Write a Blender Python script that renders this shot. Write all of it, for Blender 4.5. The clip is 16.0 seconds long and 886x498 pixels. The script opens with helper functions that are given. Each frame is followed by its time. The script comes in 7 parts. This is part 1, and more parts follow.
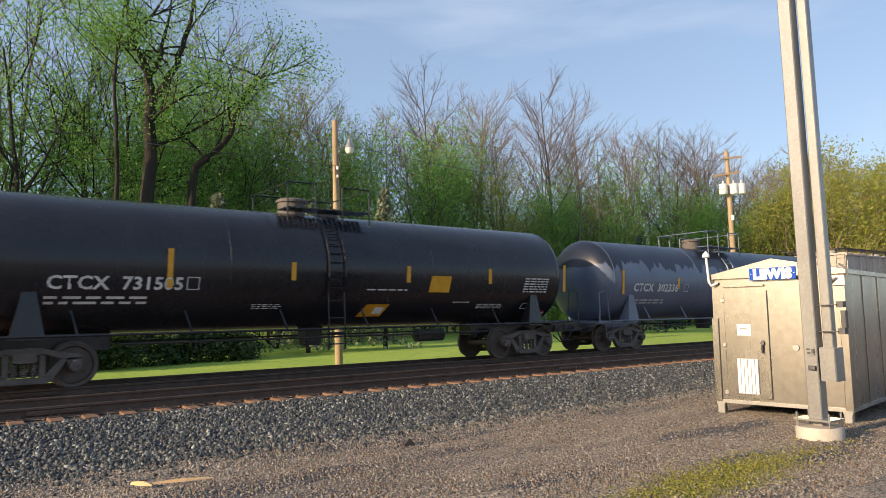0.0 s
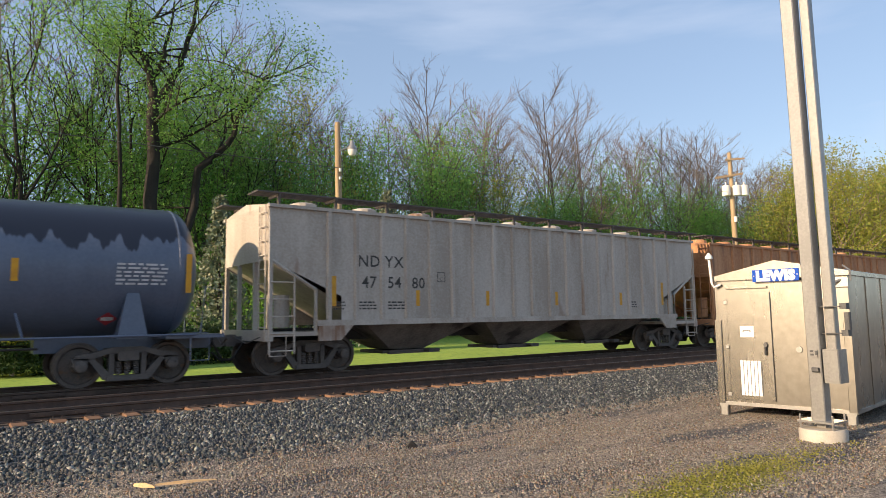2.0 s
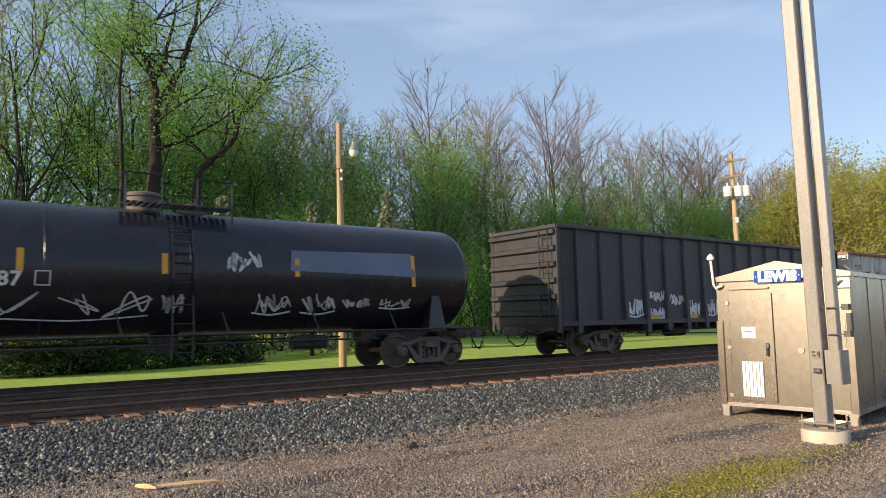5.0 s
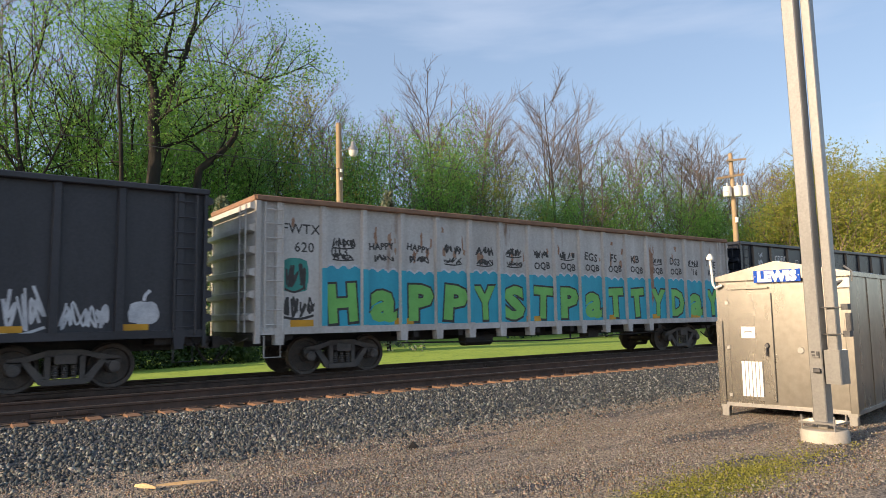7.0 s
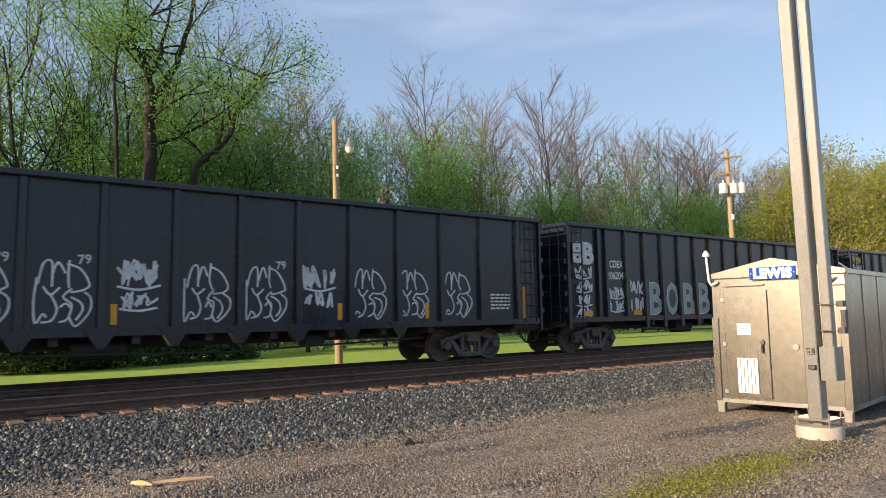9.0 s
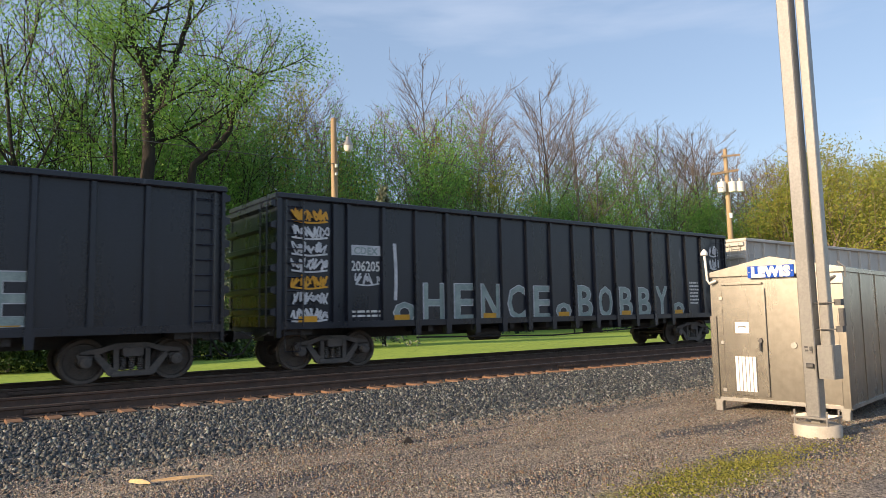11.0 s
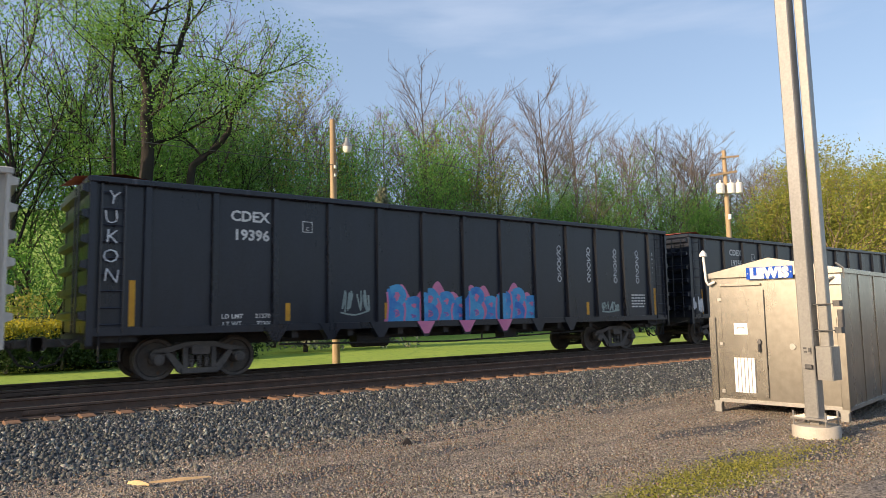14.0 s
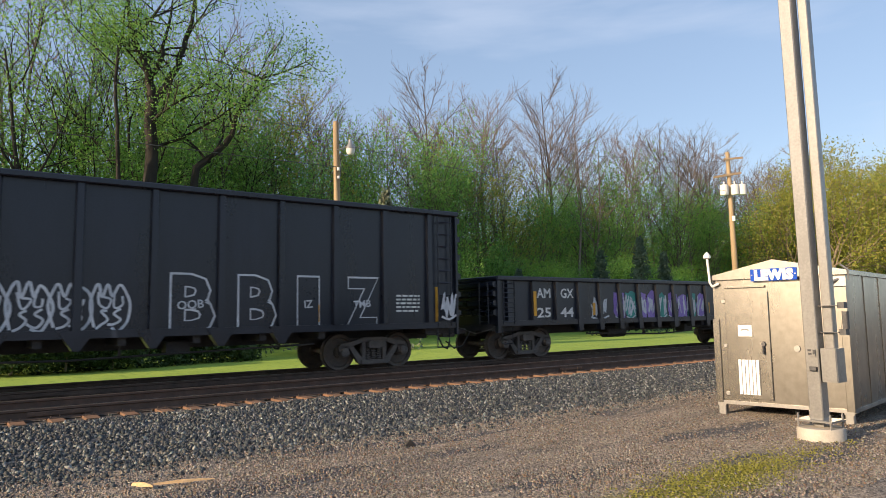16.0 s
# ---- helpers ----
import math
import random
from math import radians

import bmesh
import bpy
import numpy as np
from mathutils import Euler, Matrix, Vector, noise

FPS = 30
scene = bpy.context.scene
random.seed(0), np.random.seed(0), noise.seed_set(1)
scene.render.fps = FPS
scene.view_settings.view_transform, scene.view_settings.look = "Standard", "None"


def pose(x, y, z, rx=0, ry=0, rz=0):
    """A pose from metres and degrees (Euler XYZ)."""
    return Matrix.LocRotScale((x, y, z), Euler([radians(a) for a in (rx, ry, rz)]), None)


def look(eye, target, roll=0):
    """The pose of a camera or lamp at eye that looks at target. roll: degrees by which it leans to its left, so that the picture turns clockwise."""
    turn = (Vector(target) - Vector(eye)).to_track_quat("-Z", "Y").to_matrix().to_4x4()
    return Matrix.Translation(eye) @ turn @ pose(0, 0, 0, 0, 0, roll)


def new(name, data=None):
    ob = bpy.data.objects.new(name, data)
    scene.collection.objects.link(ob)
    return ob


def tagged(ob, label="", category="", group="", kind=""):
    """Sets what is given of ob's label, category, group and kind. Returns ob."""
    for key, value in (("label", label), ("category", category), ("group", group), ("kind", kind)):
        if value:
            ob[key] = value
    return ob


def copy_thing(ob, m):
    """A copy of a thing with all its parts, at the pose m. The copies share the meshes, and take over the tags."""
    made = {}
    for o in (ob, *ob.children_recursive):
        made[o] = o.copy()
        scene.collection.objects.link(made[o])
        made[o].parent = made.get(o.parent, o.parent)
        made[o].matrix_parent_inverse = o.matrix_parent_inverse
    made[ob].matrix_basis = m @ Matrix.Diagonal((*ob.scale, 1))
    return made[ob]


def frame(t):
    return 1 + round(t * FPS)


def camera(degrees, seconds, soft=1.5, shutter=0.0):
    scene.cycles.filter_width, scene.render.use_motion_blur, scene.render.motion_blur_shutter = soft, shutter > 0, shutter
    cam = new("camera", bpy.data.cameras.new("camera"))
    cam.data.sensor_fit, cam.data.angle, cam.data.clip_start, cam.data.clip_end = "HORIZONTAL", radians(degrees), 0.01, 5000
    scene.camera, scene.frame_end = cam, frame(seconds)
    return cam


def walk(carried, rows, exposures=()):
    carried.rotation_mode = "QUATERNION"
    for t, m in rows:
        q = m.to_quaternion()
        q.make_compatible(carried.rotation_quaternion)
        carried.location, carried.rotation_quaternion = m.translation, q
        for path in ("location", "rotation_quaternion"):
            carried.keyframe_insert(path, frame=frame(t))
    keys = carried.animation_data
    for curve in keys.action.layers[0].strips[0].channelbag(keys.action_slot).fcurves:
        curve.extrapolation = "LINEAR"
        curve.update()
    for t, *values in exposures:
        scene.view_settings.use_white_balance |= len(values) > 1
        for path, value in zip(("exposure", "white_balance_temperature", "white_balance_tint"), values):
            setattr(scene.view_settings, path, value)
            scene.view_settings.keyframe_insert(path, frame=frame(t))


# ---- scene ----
# The film camera: it stands at the trackside and is turned by small amounts in the hand.
EYE = Vector((0.0, 0.0, 1.364))
YAW, PITCH, ROLL, FOCAL = 36.558, 5.527, -0.918, 1197.9
SPEED = 15.065          # train, metres a second towards -x
cam = camera(66.41, 16.0, soft=0.8, shutter=0.08)


def aim(dx, dy):
    yaw, pitch = radians(YAW) - dx / FOCAL, radians(PITCH) + dy / FOCAL
    way = Vector((math.sin(yaw) * math.cos(pitch), math.cos(yaw) * math.cos(pitch), math.sin(pitch)))
    return look(EYE, EYE + way * 10, ROLL)


walk(cam, [(t, aim(dx, dy)) for t, dx, dy in ((0.0, 0.0, 0.0), (0.5, 0.2, 0.0), (1.0, 1.3, 0.2), (1.5, 1.8, 1.6), (2.0, 4.3, 3.1), (2.5, 4.8, 4.4), (3.0, 6.1, 4.6), (3.5, 7.3, 4.6), (4.0, 6.4, 4.6), (4.5, 6.5, 4.6), (5.0, 6.8, 4.6), (5.5, 7.1, 4.6), (6.0, 7.4, 4.6), (6.5, 7.5, 4.6), (7.0, 6.1, 4.4), (7.5, 4.6, 3.3), (8.0, 2.9, 2.9), (8.5, 0.3, 1.4), (9.0, 0.0, -1.2), (9.5, -0.6, -2.1), (10.0, -1.2, -2.7), (10.5, -1.9, -3.3), (11.0, -2.5, -3.9), (11.5, -3.3, -4.7), (12.0, -4.3, -6.1), (12.5, -3.3, -7.4), (13.0, -3.3, -7.3), (13.5, -4.4, -4.5), (14.0, -4.4, -1.8), (14.5, -3.0, -1.3), (15.0, -1.3, 0.0), (15.5, 1.2, 1.4), (16.0, 1.5, 1.6))], exposures=[(0.0, 0.42, 6950, 15), (16.0, 0.42, 6950, 15)])

# ---- daylight ----
SUN_FROM = Vector((-1.0, 0.05, 0.34)).normalized()
world = bpy.data.worlds.new("sky")
scene.world = world
world.use_nodes = True
wn, wl = world.node_tree.nodes, world.node_tree.links
sky = wn.new("ShaderNodeTexSky")
sky.sky_type, sky.sun_disc = "NISHITA", False
sky.sun_elevation = math.asin(SUN_FROM.z)
sky.sun_rotation = math.atan2(SUN_FROM.x, SUN_FROM.y)
sky.air_density, sky.dust_density, sky.ozone_density = 1.0, 0.9, 1.5
# thin high cloud streaks, mixed into the sky
wtc = wn.new("ShaderNodeTexCoord")
wmap = wn.new("ShaderNodeMapping")
wmap.inputs["Scale"].default_value = (1.2, 1.2, 7.0)
wmap.inputs["Rotation"].default_value = (0.12, 0.05, 0.3)
wnoise = wn.new("ShaderNodeTexNoise")
wnoise.inputs["Scale"].default_value, wnoise.inputs["Detail"].default_value = 2.2, 7.0
wramp = wn.new("ShaderNodeValToRGB")
wramp.color_ramp.elements[0].position, wramp.color_ramp.elements[1].position = 0.56, 0.85
wramp.color_ramp.elements[0].color, wramp.color_ramp.elements[1].color = (0.46, 0.46, 0.46, 1), (0.72, 0.72, 0.72, 1)
wmix = wn.new("ShaderNodeMix")
wmix.data_type = "RGBA"
wmix.inputs["B"].default_value = (1.95, 2.9, 4.35, 1)
wl.new(wtc.outputs["Generated"], wmap.inputs["Vector"])
wl.new(wmap.outputs["Vector"], wnoise.inputs["Vector"])
wl.new(wnoise.outputs["Fac"], wramp.inputs["Fac"])
wl.new(wramp.outputs["Color"], wmix.inputs["Factor"])
wl.new(sky.outputs["Color"], wmix.inputs["A"])
wcloud, wcramp = wn.new("ShaderNodeMix"), wn.new("ShaderNodeValToRGB")
wcloud.data_type = "RGBA"
wcloud.inputs["B"].default_value = (6.2, 6.5, 7.0, 1)
wcramp.color_ramp.elements[0].position, wcramp.color_ramp.elements[1].position = 0.55, 0.8
wcramp.color_ramp.elements[1].color = (0.16, 0.16, 0.16, 1)
wl.new(wnoise.outputs["Fac"], wcramp.inputs["Fac"])
wl.new(wcramp.outputs["Color"], wcloud.inputs["Factor"])
wl.new(wmix.outputs["Result"], wcloud.inputs["A"])
wl.new(wcloud.outputs["Result"], wn["Background"].inputs["Color"])
wn["Background"].inputs["Strength"].default_value = 0.15
sun = new("sun", bpy.data.lights.new("sun", "SUN"))
sun.data.energy, sun.data.angle, sun.data.color = 5.0, radians(0.6), (1.0, 0.80, 0.55)
sun.matrix_world = look(SUN_FROM * 100, (0, 0, 0))

# ---- materials ----
def material(name, c1, c2=None, rough=0.7, metal=0.0, big=0.8, fine=30.0, bump=0.15, streak=1.0, spot=None, spot_at=0.62, spot_scale=3.0, dist=0.01, gloss=0.5, along=1.0):
    """A weathered surface: two colours mixed by broad stains and fine grain, a third in spots, and relief."""
    m = bpy.data.materials.new(name)
    m.use_nodes = True
    n, l = m.node_tree.nodes, m.node_tree.links
    b = n["Principled BSDF"]
    b.inputs["Roughness"].default_value, b.inputs["Metallic"].default_value = rough, metal
    b.inputs["Specular IOR Level"].default_value = gloss
    c2 = c2 or tuple(v * 0.7 for v in c1)
    tc, info, add, mp = n.new("ShaderNodeTexCoord"), n.new("ShaderNodeObjectInfo"), n.new("ShaderNodeVectorMath"), n.new("ShaderNodeMapping")
    mul = n.new("ShaderNodeMath")
    mul.operation = "MULTIPLY"
    mul.inputs[1].default_value = 17.0
    l.new(info.outputs["Random"], mul.inputs[0])
    l.new(tc.outputs["Object"], add.inputs[0])
    l.new(mul.outputs[0], add.inputs[1])
    mp.inputs["Scale"].default_value = (1 / along, 1, 1 / streak)
    l.new(add.outputs[0], mp.inputs["Vector"])
    n1, n2 = n.new("ShaderNodeTexNoise"), n.new("ShaderNodeTexNoise")
    n1.inputs["Scale"].default_value, n1.inputs["Detail"].default_value, n1.inputs["Roughness"].default_value = big, 6.0, 0.65
    n2.inputs["Scale"].default_value, n2.inputs["Detail"].default_value = fine, 4.0
    l.new(mp.outputs[0], n1.inputs["Vector"])
    l.new(add.outputs[0], n2.inputs["Vector"])
    mix = n.new("ShaderNodeMath")
    mix.operation = "MULTIPLY_ADD"
    mix.inputs[1].default_value = 0.45
    l.new(n2.outputs["Fac"], mix.inputs[0])
    l.new(n1.outputs["Fac"], mix.inputs[2])
    ramp = n.new("ShaderNodeValToRGB")
    ramp.color_ramp.elements[0].position, ramp.color_ramp.elements[1].position = 0.55, 0.88
    ramp.color_ramp.elements[0].color, ramp.color_ramp.elements[1].color = (*c1, 1), (*c2, 1)
    l.new(mix.outputs[0], ramp.inputs["Fac"])
    out = ramp.outputs["Color"]
    if spot:
        n3, r3, mx = n.new("ShaderNodeTexNoise"), n.new("ShaderNodeValToRGB"), n.new("ShaderNodeMix")
        n3.inputs["Scale"].default_value, n3.inputs["Detail"].default_value = spot_scale, 8.0
        r3.color_ramp.elements[0].position, r3.color_ramp.elements[1].position = spot_at, spot_at + 0.08
        mx.data_type = "RGBA"
        mx.inputs["B"].default_value = (*spot, 1)
        l.new(mp.outputs[0], n3.inputs["Vector"])
        l.new(n3.outputs["Fac"], r3.inputs["Fac"])
        l.new(r3.outputs["Color"], mx.inputs["Factor"])
        l.new(out, mx.inputs["A"])
        out = mx.outputs["Result"]
    l.new(out, b.inputs["Base Color"])
    rr = n.new("ShaderNodeMapRange")
    rr.inputs["To Min"].default_value, rr.inputs["To Max"].default_value = max(rough - 0.12, 0.05), min(rough + 0.15, 1)
    l.new(n1.outputs["Fac"], rr.inputs["Value"])
    l.new(rr.outputs[0], b.inputs["Roughness"])
    if bump:
        bp = n.new("ShaderNodeBump")
        bp.inputs["Strength"].default_value, bp.inputs["Distance"].default_value = bump, dist
        l.new(mix.outputs[0], bp.inputs["Height"])
        l.new(bp.outputs[0], b.inputs["Normal"])
    return m


def pieces_material(name, colours, rough=0.85, bump=0.3, fine=40.0):
    """Many joined pieces (stones, leaves): each island takes a colour of its own."""
    m = bpy.data.materials.new(name)
    m.use_nodes = True
    n, l = m.node_tree.nodes, m.node_tree.links
    b = n["Principled BSDF"]
    b.inputs["Roughness"].default_value = rough
    geo, ramp = n.new("ShaderNodeNewGeometry"), n.new("ShaderNodeValToRGB")
    els = ramp.color_ramp.elements
    els[0].color, els[1].color = (*colours[0], 1), (*colours[-1], 1)
    for i, c in enumerate(colours[1:-1]):
        els.new((i + 1) / (len(colours) - 1)).color = (*c, 1)
    l.new(geo.outputs["Random Per Island"], ramp.inputs["Fac"])
    tc, ns, mx = n.new("ShaderNodeTexCoord"), n.new("ShaderNodeTexNoise"), n.new("ShaderNodeMix")
    ns.inputs["Scale"].default_value = fine
    mx.data_type, mx.blend_type = "RGBA", "MULTIPLY"
    mx.inputs["Factor"].default_value = 0.6
    l.new(tc.outputs["Object"], ns.inputs["Vector"])
    l.new(ramp.outputs["Color"], mx.inputs["A"])
    l.new(ns.outputs["Color"], mx.inputs["B"])
    l.new(ramp.outputs["Color"] if not bump else mx.outputs["Result"], b.inputs["Base Color"])
    if bump:
        bp = n.new("ShaderNodeBump")
        bp.inputs["Strength"].default_value, bp.inputs["Distance"].default_value = bump, 0.01
        l.new(ns.outputs["Fac"], bp.inputs["Height"])
        l.new(bp.outputs[0], b.inputs["Normal"])
    return m


def leaf_material(name, colours, through_light=0.5):
    m = pieces_material(name, colours, 0.6, 0)
    n, l = m.node_tree.nodes, m.node_tree.links
    b, o = n["Principled BSDF"], n["Material Output"]
    tr, mx = n.new("ShaderNodeBsdfTranslucent"), n.new("ShaderNodeMixShader")
    mx.inputs["Fac"].default_value = through_light
    l.new(b.inputs["Base Color"].links[0].from_socket, tr.inputs["Color"])
    l.new(b.outputs[0], mx.inputs[1])
    l.new(tr.outputs[0], mx.inputs[2])
    l.new(mx.outputs[0], o.inputs["Surface"])
    return m


MAT = {
    "black": material("black_paint", (0.007, 0.010, 0.018), (0.016, 0.021, 0.034), 0.28, 0, 0.9, 25, 0.12, 4, (0.07, 0.075, 0.09), 0.69, 2.5, 0.02, 0.5),
    "black_tank": material("black_tank_paint", (0.010, 0.011, 0.015), (0.018, 0.019, 0.024), 0.24, 0, 0.6, 8, 0.015, 3),
    "grey_tank": material("grey_tank_paint", (0.085, 0.112, 0.165), (0.12, 0.15, 0.21), 0.32, 0, 0.6, 15, 0.03, 3),
    "dark_gon": material("faded_black_paint", (0.022, 0.024, 0.03), (0.045, 0.047, 0.055), 0.5, 0, 0.7, 20, 0.1, 5, (0.12, 0.12, 0.13), 0.68, 5.0),
    "grey_hopper": material("dirty_grey_paint", (0.52, 0.475, 0.42), (0.36, 0.31, 0.26), 0.65, 0, 1.1, 18, 0.12, 4, (0.23, 0.13, 0.08), 0.64, 1.4),
    "tan_hopper": material("rusty_tan_paint", (0.58, 0.30, 0.145), (0.40, 0.175, 0.08), 0.7, 0, 1.3, 9, 0.1, 5, (0.26, 0.135, 0.08), 0.57, 1.8),
    "white_gon": material("weathered_white_paint", (0.60, 0.59, 0.56), (0.42, 0.40, 0.37), 0.6, 0, 1.4, 20, 0.12, 5, (0.26, 0.17, 0.12), 0.66, 2.2),
    "light_gon": material("pale_grey_paint", (0.60, 0.575, 0.52), (0.50, 0.475, 0.43), 0.55, 0, 0.8, 16, 0.06, 5),
    "grime": material("bogie_grime", (0.085, 0.08, 0.077), (0.15, 0.13, 0.115), 0.8, 0.1, 4, 50, 0.4),
    "wheel": material("wheel_steel", (0.075, 0.064, 0.058), (0.14, 0.112, 0.092), 0.65, 0.3, 5, 40, 0.2, 1, (0.16, 0.09, 0.05), 0.62, 6),
    "under": material("underframe", (0.02, 0.02, 0.022), (0.05, 0.045, 0.04), 0.7, 0, 2, 30, 0.2),
    "yellow": material("reflector_yellow", (0.72, 0.36, 0.02), (0.60, 0.28, 0.02), 0.45, 0, 5, 60, 0.05),
    "white": material("stencil_white", (0.78, 0.78, 0.76), (0.55, 0.55, 0.53), 0.6, 0, 8, 60, 0.03),
    "stencil_black": material("stencil_black", (0.03, 0.03, 0.03), (0.07, 0.065, 0.06), 0.65, 0, 8, 60, 0.03),
    "steel_box": material("brushed_stainless", (0.36, 0.34, 0.305), (0.25, 0.236, 0.214), 0.26, 0.95, 0.7, 9, 0.012, 5),
    "galv": material("galvanised_steel", (0.36, 0.35, 0.33), (0.25, 0.245, 0.235), 0.38, 0.6, 2.5, 30, 0.06, 3),
    "concrete": material("pale_concrete", (0.52, 0.47, 0.40), (0.40, 0.36, 0.30), 0.9, 0, 3, 50, 0.4),
    "pole_wood": material("weathered_pole_wood", (0.42, 0.31, 0.19), (0.30, 0.21, 0.125), 0.85, 0, 2, 30, 0.4, 10),
    "tie_wood": material("tie_wood", (0.24, 0.13, 0.075), (0.15, 0.085, 0.05), 0.9, 0, 3, 40, 0.5),
    "rail": material("rusty_rail", (0.12, 0.078, 0.058), (0.07, 0.05, 0.04), 0.75, 0.2, 3, 60, 0.2),
    "railhead": material("worn_railhead", (0.22, 0.20, 0.19), (0.12, 0.10, 0.09), 0.35, 0.8, 3, 60, 0.05),
    "blue_sign": material("blue_enamel", (0.01, 0.07, 0.42), (0.012, 0.08, 0.46), 0.2, 0, 3, 40, 0.02, gloss=0.15),
    "paper": material("white_notice", (0.82, 0.82, 0.80), (0.76, 0.76, 0.74), 0.6, 0, 5, 50, 0.02),
    "white_plastic": material("white_plastic", (0.78, 0.77, 0.73), (0.7, 0.69, 0.65), 0.45, 0, 4, 50, 0.03),
    "dark_metal": material("dark_fitting", (0.07, 0.07, 0.075), (0.12, 0.12, 0.12), 0.5, 0.5, 5, 50, 0.1),
    "bark": material("bark", (0.032, 0.026, 0.022), (0.016, 0.013, 0.012), 0.95, 0, 3, 25, 0.8, 4, None, 0.6, 3, 0.03),
    "bark_pale": material("pale_bark", (0.26, 0.20, 0.15), (0.16, 0.125, 0.095), 0.95, 0, 3, 25, 0.6, 4, None, 0.6, 3, 0.03),
    # bare trees' bark: sunlight and haze put into the pale tone, dusky one unlit
    "twig_wood": material("twig_wood", (0.25, 0.20, 0.17), (0.16, 0.13, 0.115), 0.95, 0, 2, 20, 0.3),
    "bark_dusky": material("dusky_bark", (0.13, 0.108, 0.095), (0.08, 0.066, 0.06), 0.95, 0, 3, 25, 0.6, 4, None, 0.6, 3, 0.03),
    "stick_wood": material("split_wood", (0.72, 0.50, 0.28), (0.58, 0.36, 0.17), 0.8, 0, 6, 60, 0.3),
    "cyan": material("cyan_spray", (0.02, 0.42, 0.55), (0.02, 0.34, 0.47), 0.55, 0, 2, 30, 0.05, 3),
    "green_spray": material("green_spray", (0.20, 0.58, 0.14), (0.16, 0.48, 0.11), 0.55, 0, 2, 30, 0.03),
    "lime_spray": material("lime_spray", (0.36, 0.62, 0.08), (0.3, 0.52, 0.07), 0.55, 0, 2, 30, 0.03),
    "blue_spray": material("blue_spray", (0.03, 0.16, 0.55), (0.06, 0.36, 0.66), 0.5, 0, 1.4, 6, 0.03),
    "pink_spray": material("pink_spray", (0.72, 0.24, 0.38), (0.62, 0.18, 0.36), 0.5, 0, 2, 30, 0.03),
    "purple_spray": material("purple_spray", (0.20, 0.12, 0.42), (0.32, 0.22, 0.52), 0.5, 0, 2, 10, 0.03),
    "teal_spray": material("teal_spray", (0.03, 0.30, 0.25), (0.02, 0.2, 0.17), 0.5, 0, 2, 30, 0.03),
    "silver_spray": material("silver_spray", (0.34, 0.42, 0.40), (0.22, 0.29, 0.28), 0.5, 0.2, 3, 30, 0.03),
    "white_spray": material("white_spray", (0.66, 0.68, 0.70), (0.45, 0.47, 0.5), 0.55, 0, 4, 40, 0.03),
    "red": material("placard_red", (0.45, 0.05, 0.06), (0.4, 0.04, 0.05), 0.5, 0, 4, 40, 0.02),
    "tarp": material("orange_tarp", (0.75, 0.14, 0.05), (0.6, 0.1, 0.04), 0.6, 0, 4, 40, 0.2),
}


def layered(name, base, over, axis_level, wave, soft=0.02, fine=2.2, drip=1.0):
    """Paint of one material below a wavy level, another above it."""
    m = MAT[base].copy()
    m.name = name
    n, l = m.node_tree.nodes, m.node_tree.links
    b = n["Principled BSDF"]
    src = b.inputs["Base Color"].links[0].from_socket
    tc, sp, ns, mp = n.new("ShaderNodeTexCoord"), n.new("ShaderNodeSeparateXYZ"), n.new("ShaderNodeTexNoise"), n.new("ShaderNodeMapping")
    mp.inputs["Scale"].default_value = (1, 0, drip)
    ns.inputs["Scale"].default_value, ns.inputs["Detail"].default_value = fine, 5.0
    ma, rg, mx = n.new("ShaderNodeMath"), n.new("ShaderNodeMapRange"), n.new("ShaderNodeMix")
    ma.operation = "MULTIPLY_ADD"
    ma.inputs[1].default_value = wave
    l.new(tc.outputs["Object"], mp.inputs["Vector"])
    l.new(mp.outputs[0], ns.inputs["Vector"])
    l.new(tc.outputs["Object"], sp.inputs[0])
    l.new(ns.outputs["Fac"], ma.inputs[0])
    l.new(sp.outputs["Z"], ma.inputs[2])
    rg.inputs["From Min"].default_value, rg.inputs["From Max"].default_value = axis_level - soft, axis_level + soft
    l.new(ma.outputs[0], rg.inputs["Value"])
    mx.data_type = "RGBA"
    l.new(rg.outputs[0], mx.inputs["Factor"])
    l.new(src, mx.inputs["B"] if over[0] == "below" else mx.inputs["A"])
    (mx.inputs["A"] if over[0] == "below" else mx.inputs["B"]).default_value = (*over[1], 1)
    l.new(mx.outputs["Result"], b.inputs["Base Color"])
    return m


MAT["streaked_tank"] = layered("grey_paint_with_tar_streaks", "grey_tank", ("above", (0.014, 0.018, 0.032)), 3.62, 1.25, 0.03, 3.2, 0.06)
MAT["grey_bay"] = material("sooty_grey_bay", (0.24, 0.215, 0.19), (0.11, 0.095, 0.08), 0.8, 0, 1.2, 18, 0.15, 2, (0.06, 0.052, 0.045), 0.56, 1.2)
MAT["tan_bay"] = material("sooty_tan_bay", (0.22, 0.155, 0.11), (0.10, 0.075, 0.055), 0.8, 0, 1.2, 18, 0.15, 2, (0.055, 0.045, 0.037), 0.56, 1.2)
MAT["cyan_light"] = material("light_blue_spray", (0.08, 0.42, 0.70), (0.05, 0.30, 0.62), 0.5, 0, 3, 20, 0.03)
MAT["rust_stain"] = material("rust_stain", (0.27, 0.13, 0.075), (0.40, 0.26, 0.18), 0.85, 0, 5, 30, 0.2)
MAT["rusty_rim"] = material("rusty_rim", (0.30, 0.17, 0.10), (0.20, 0.12, 0.08), 0.8, 0, 3, 30, 0.3)
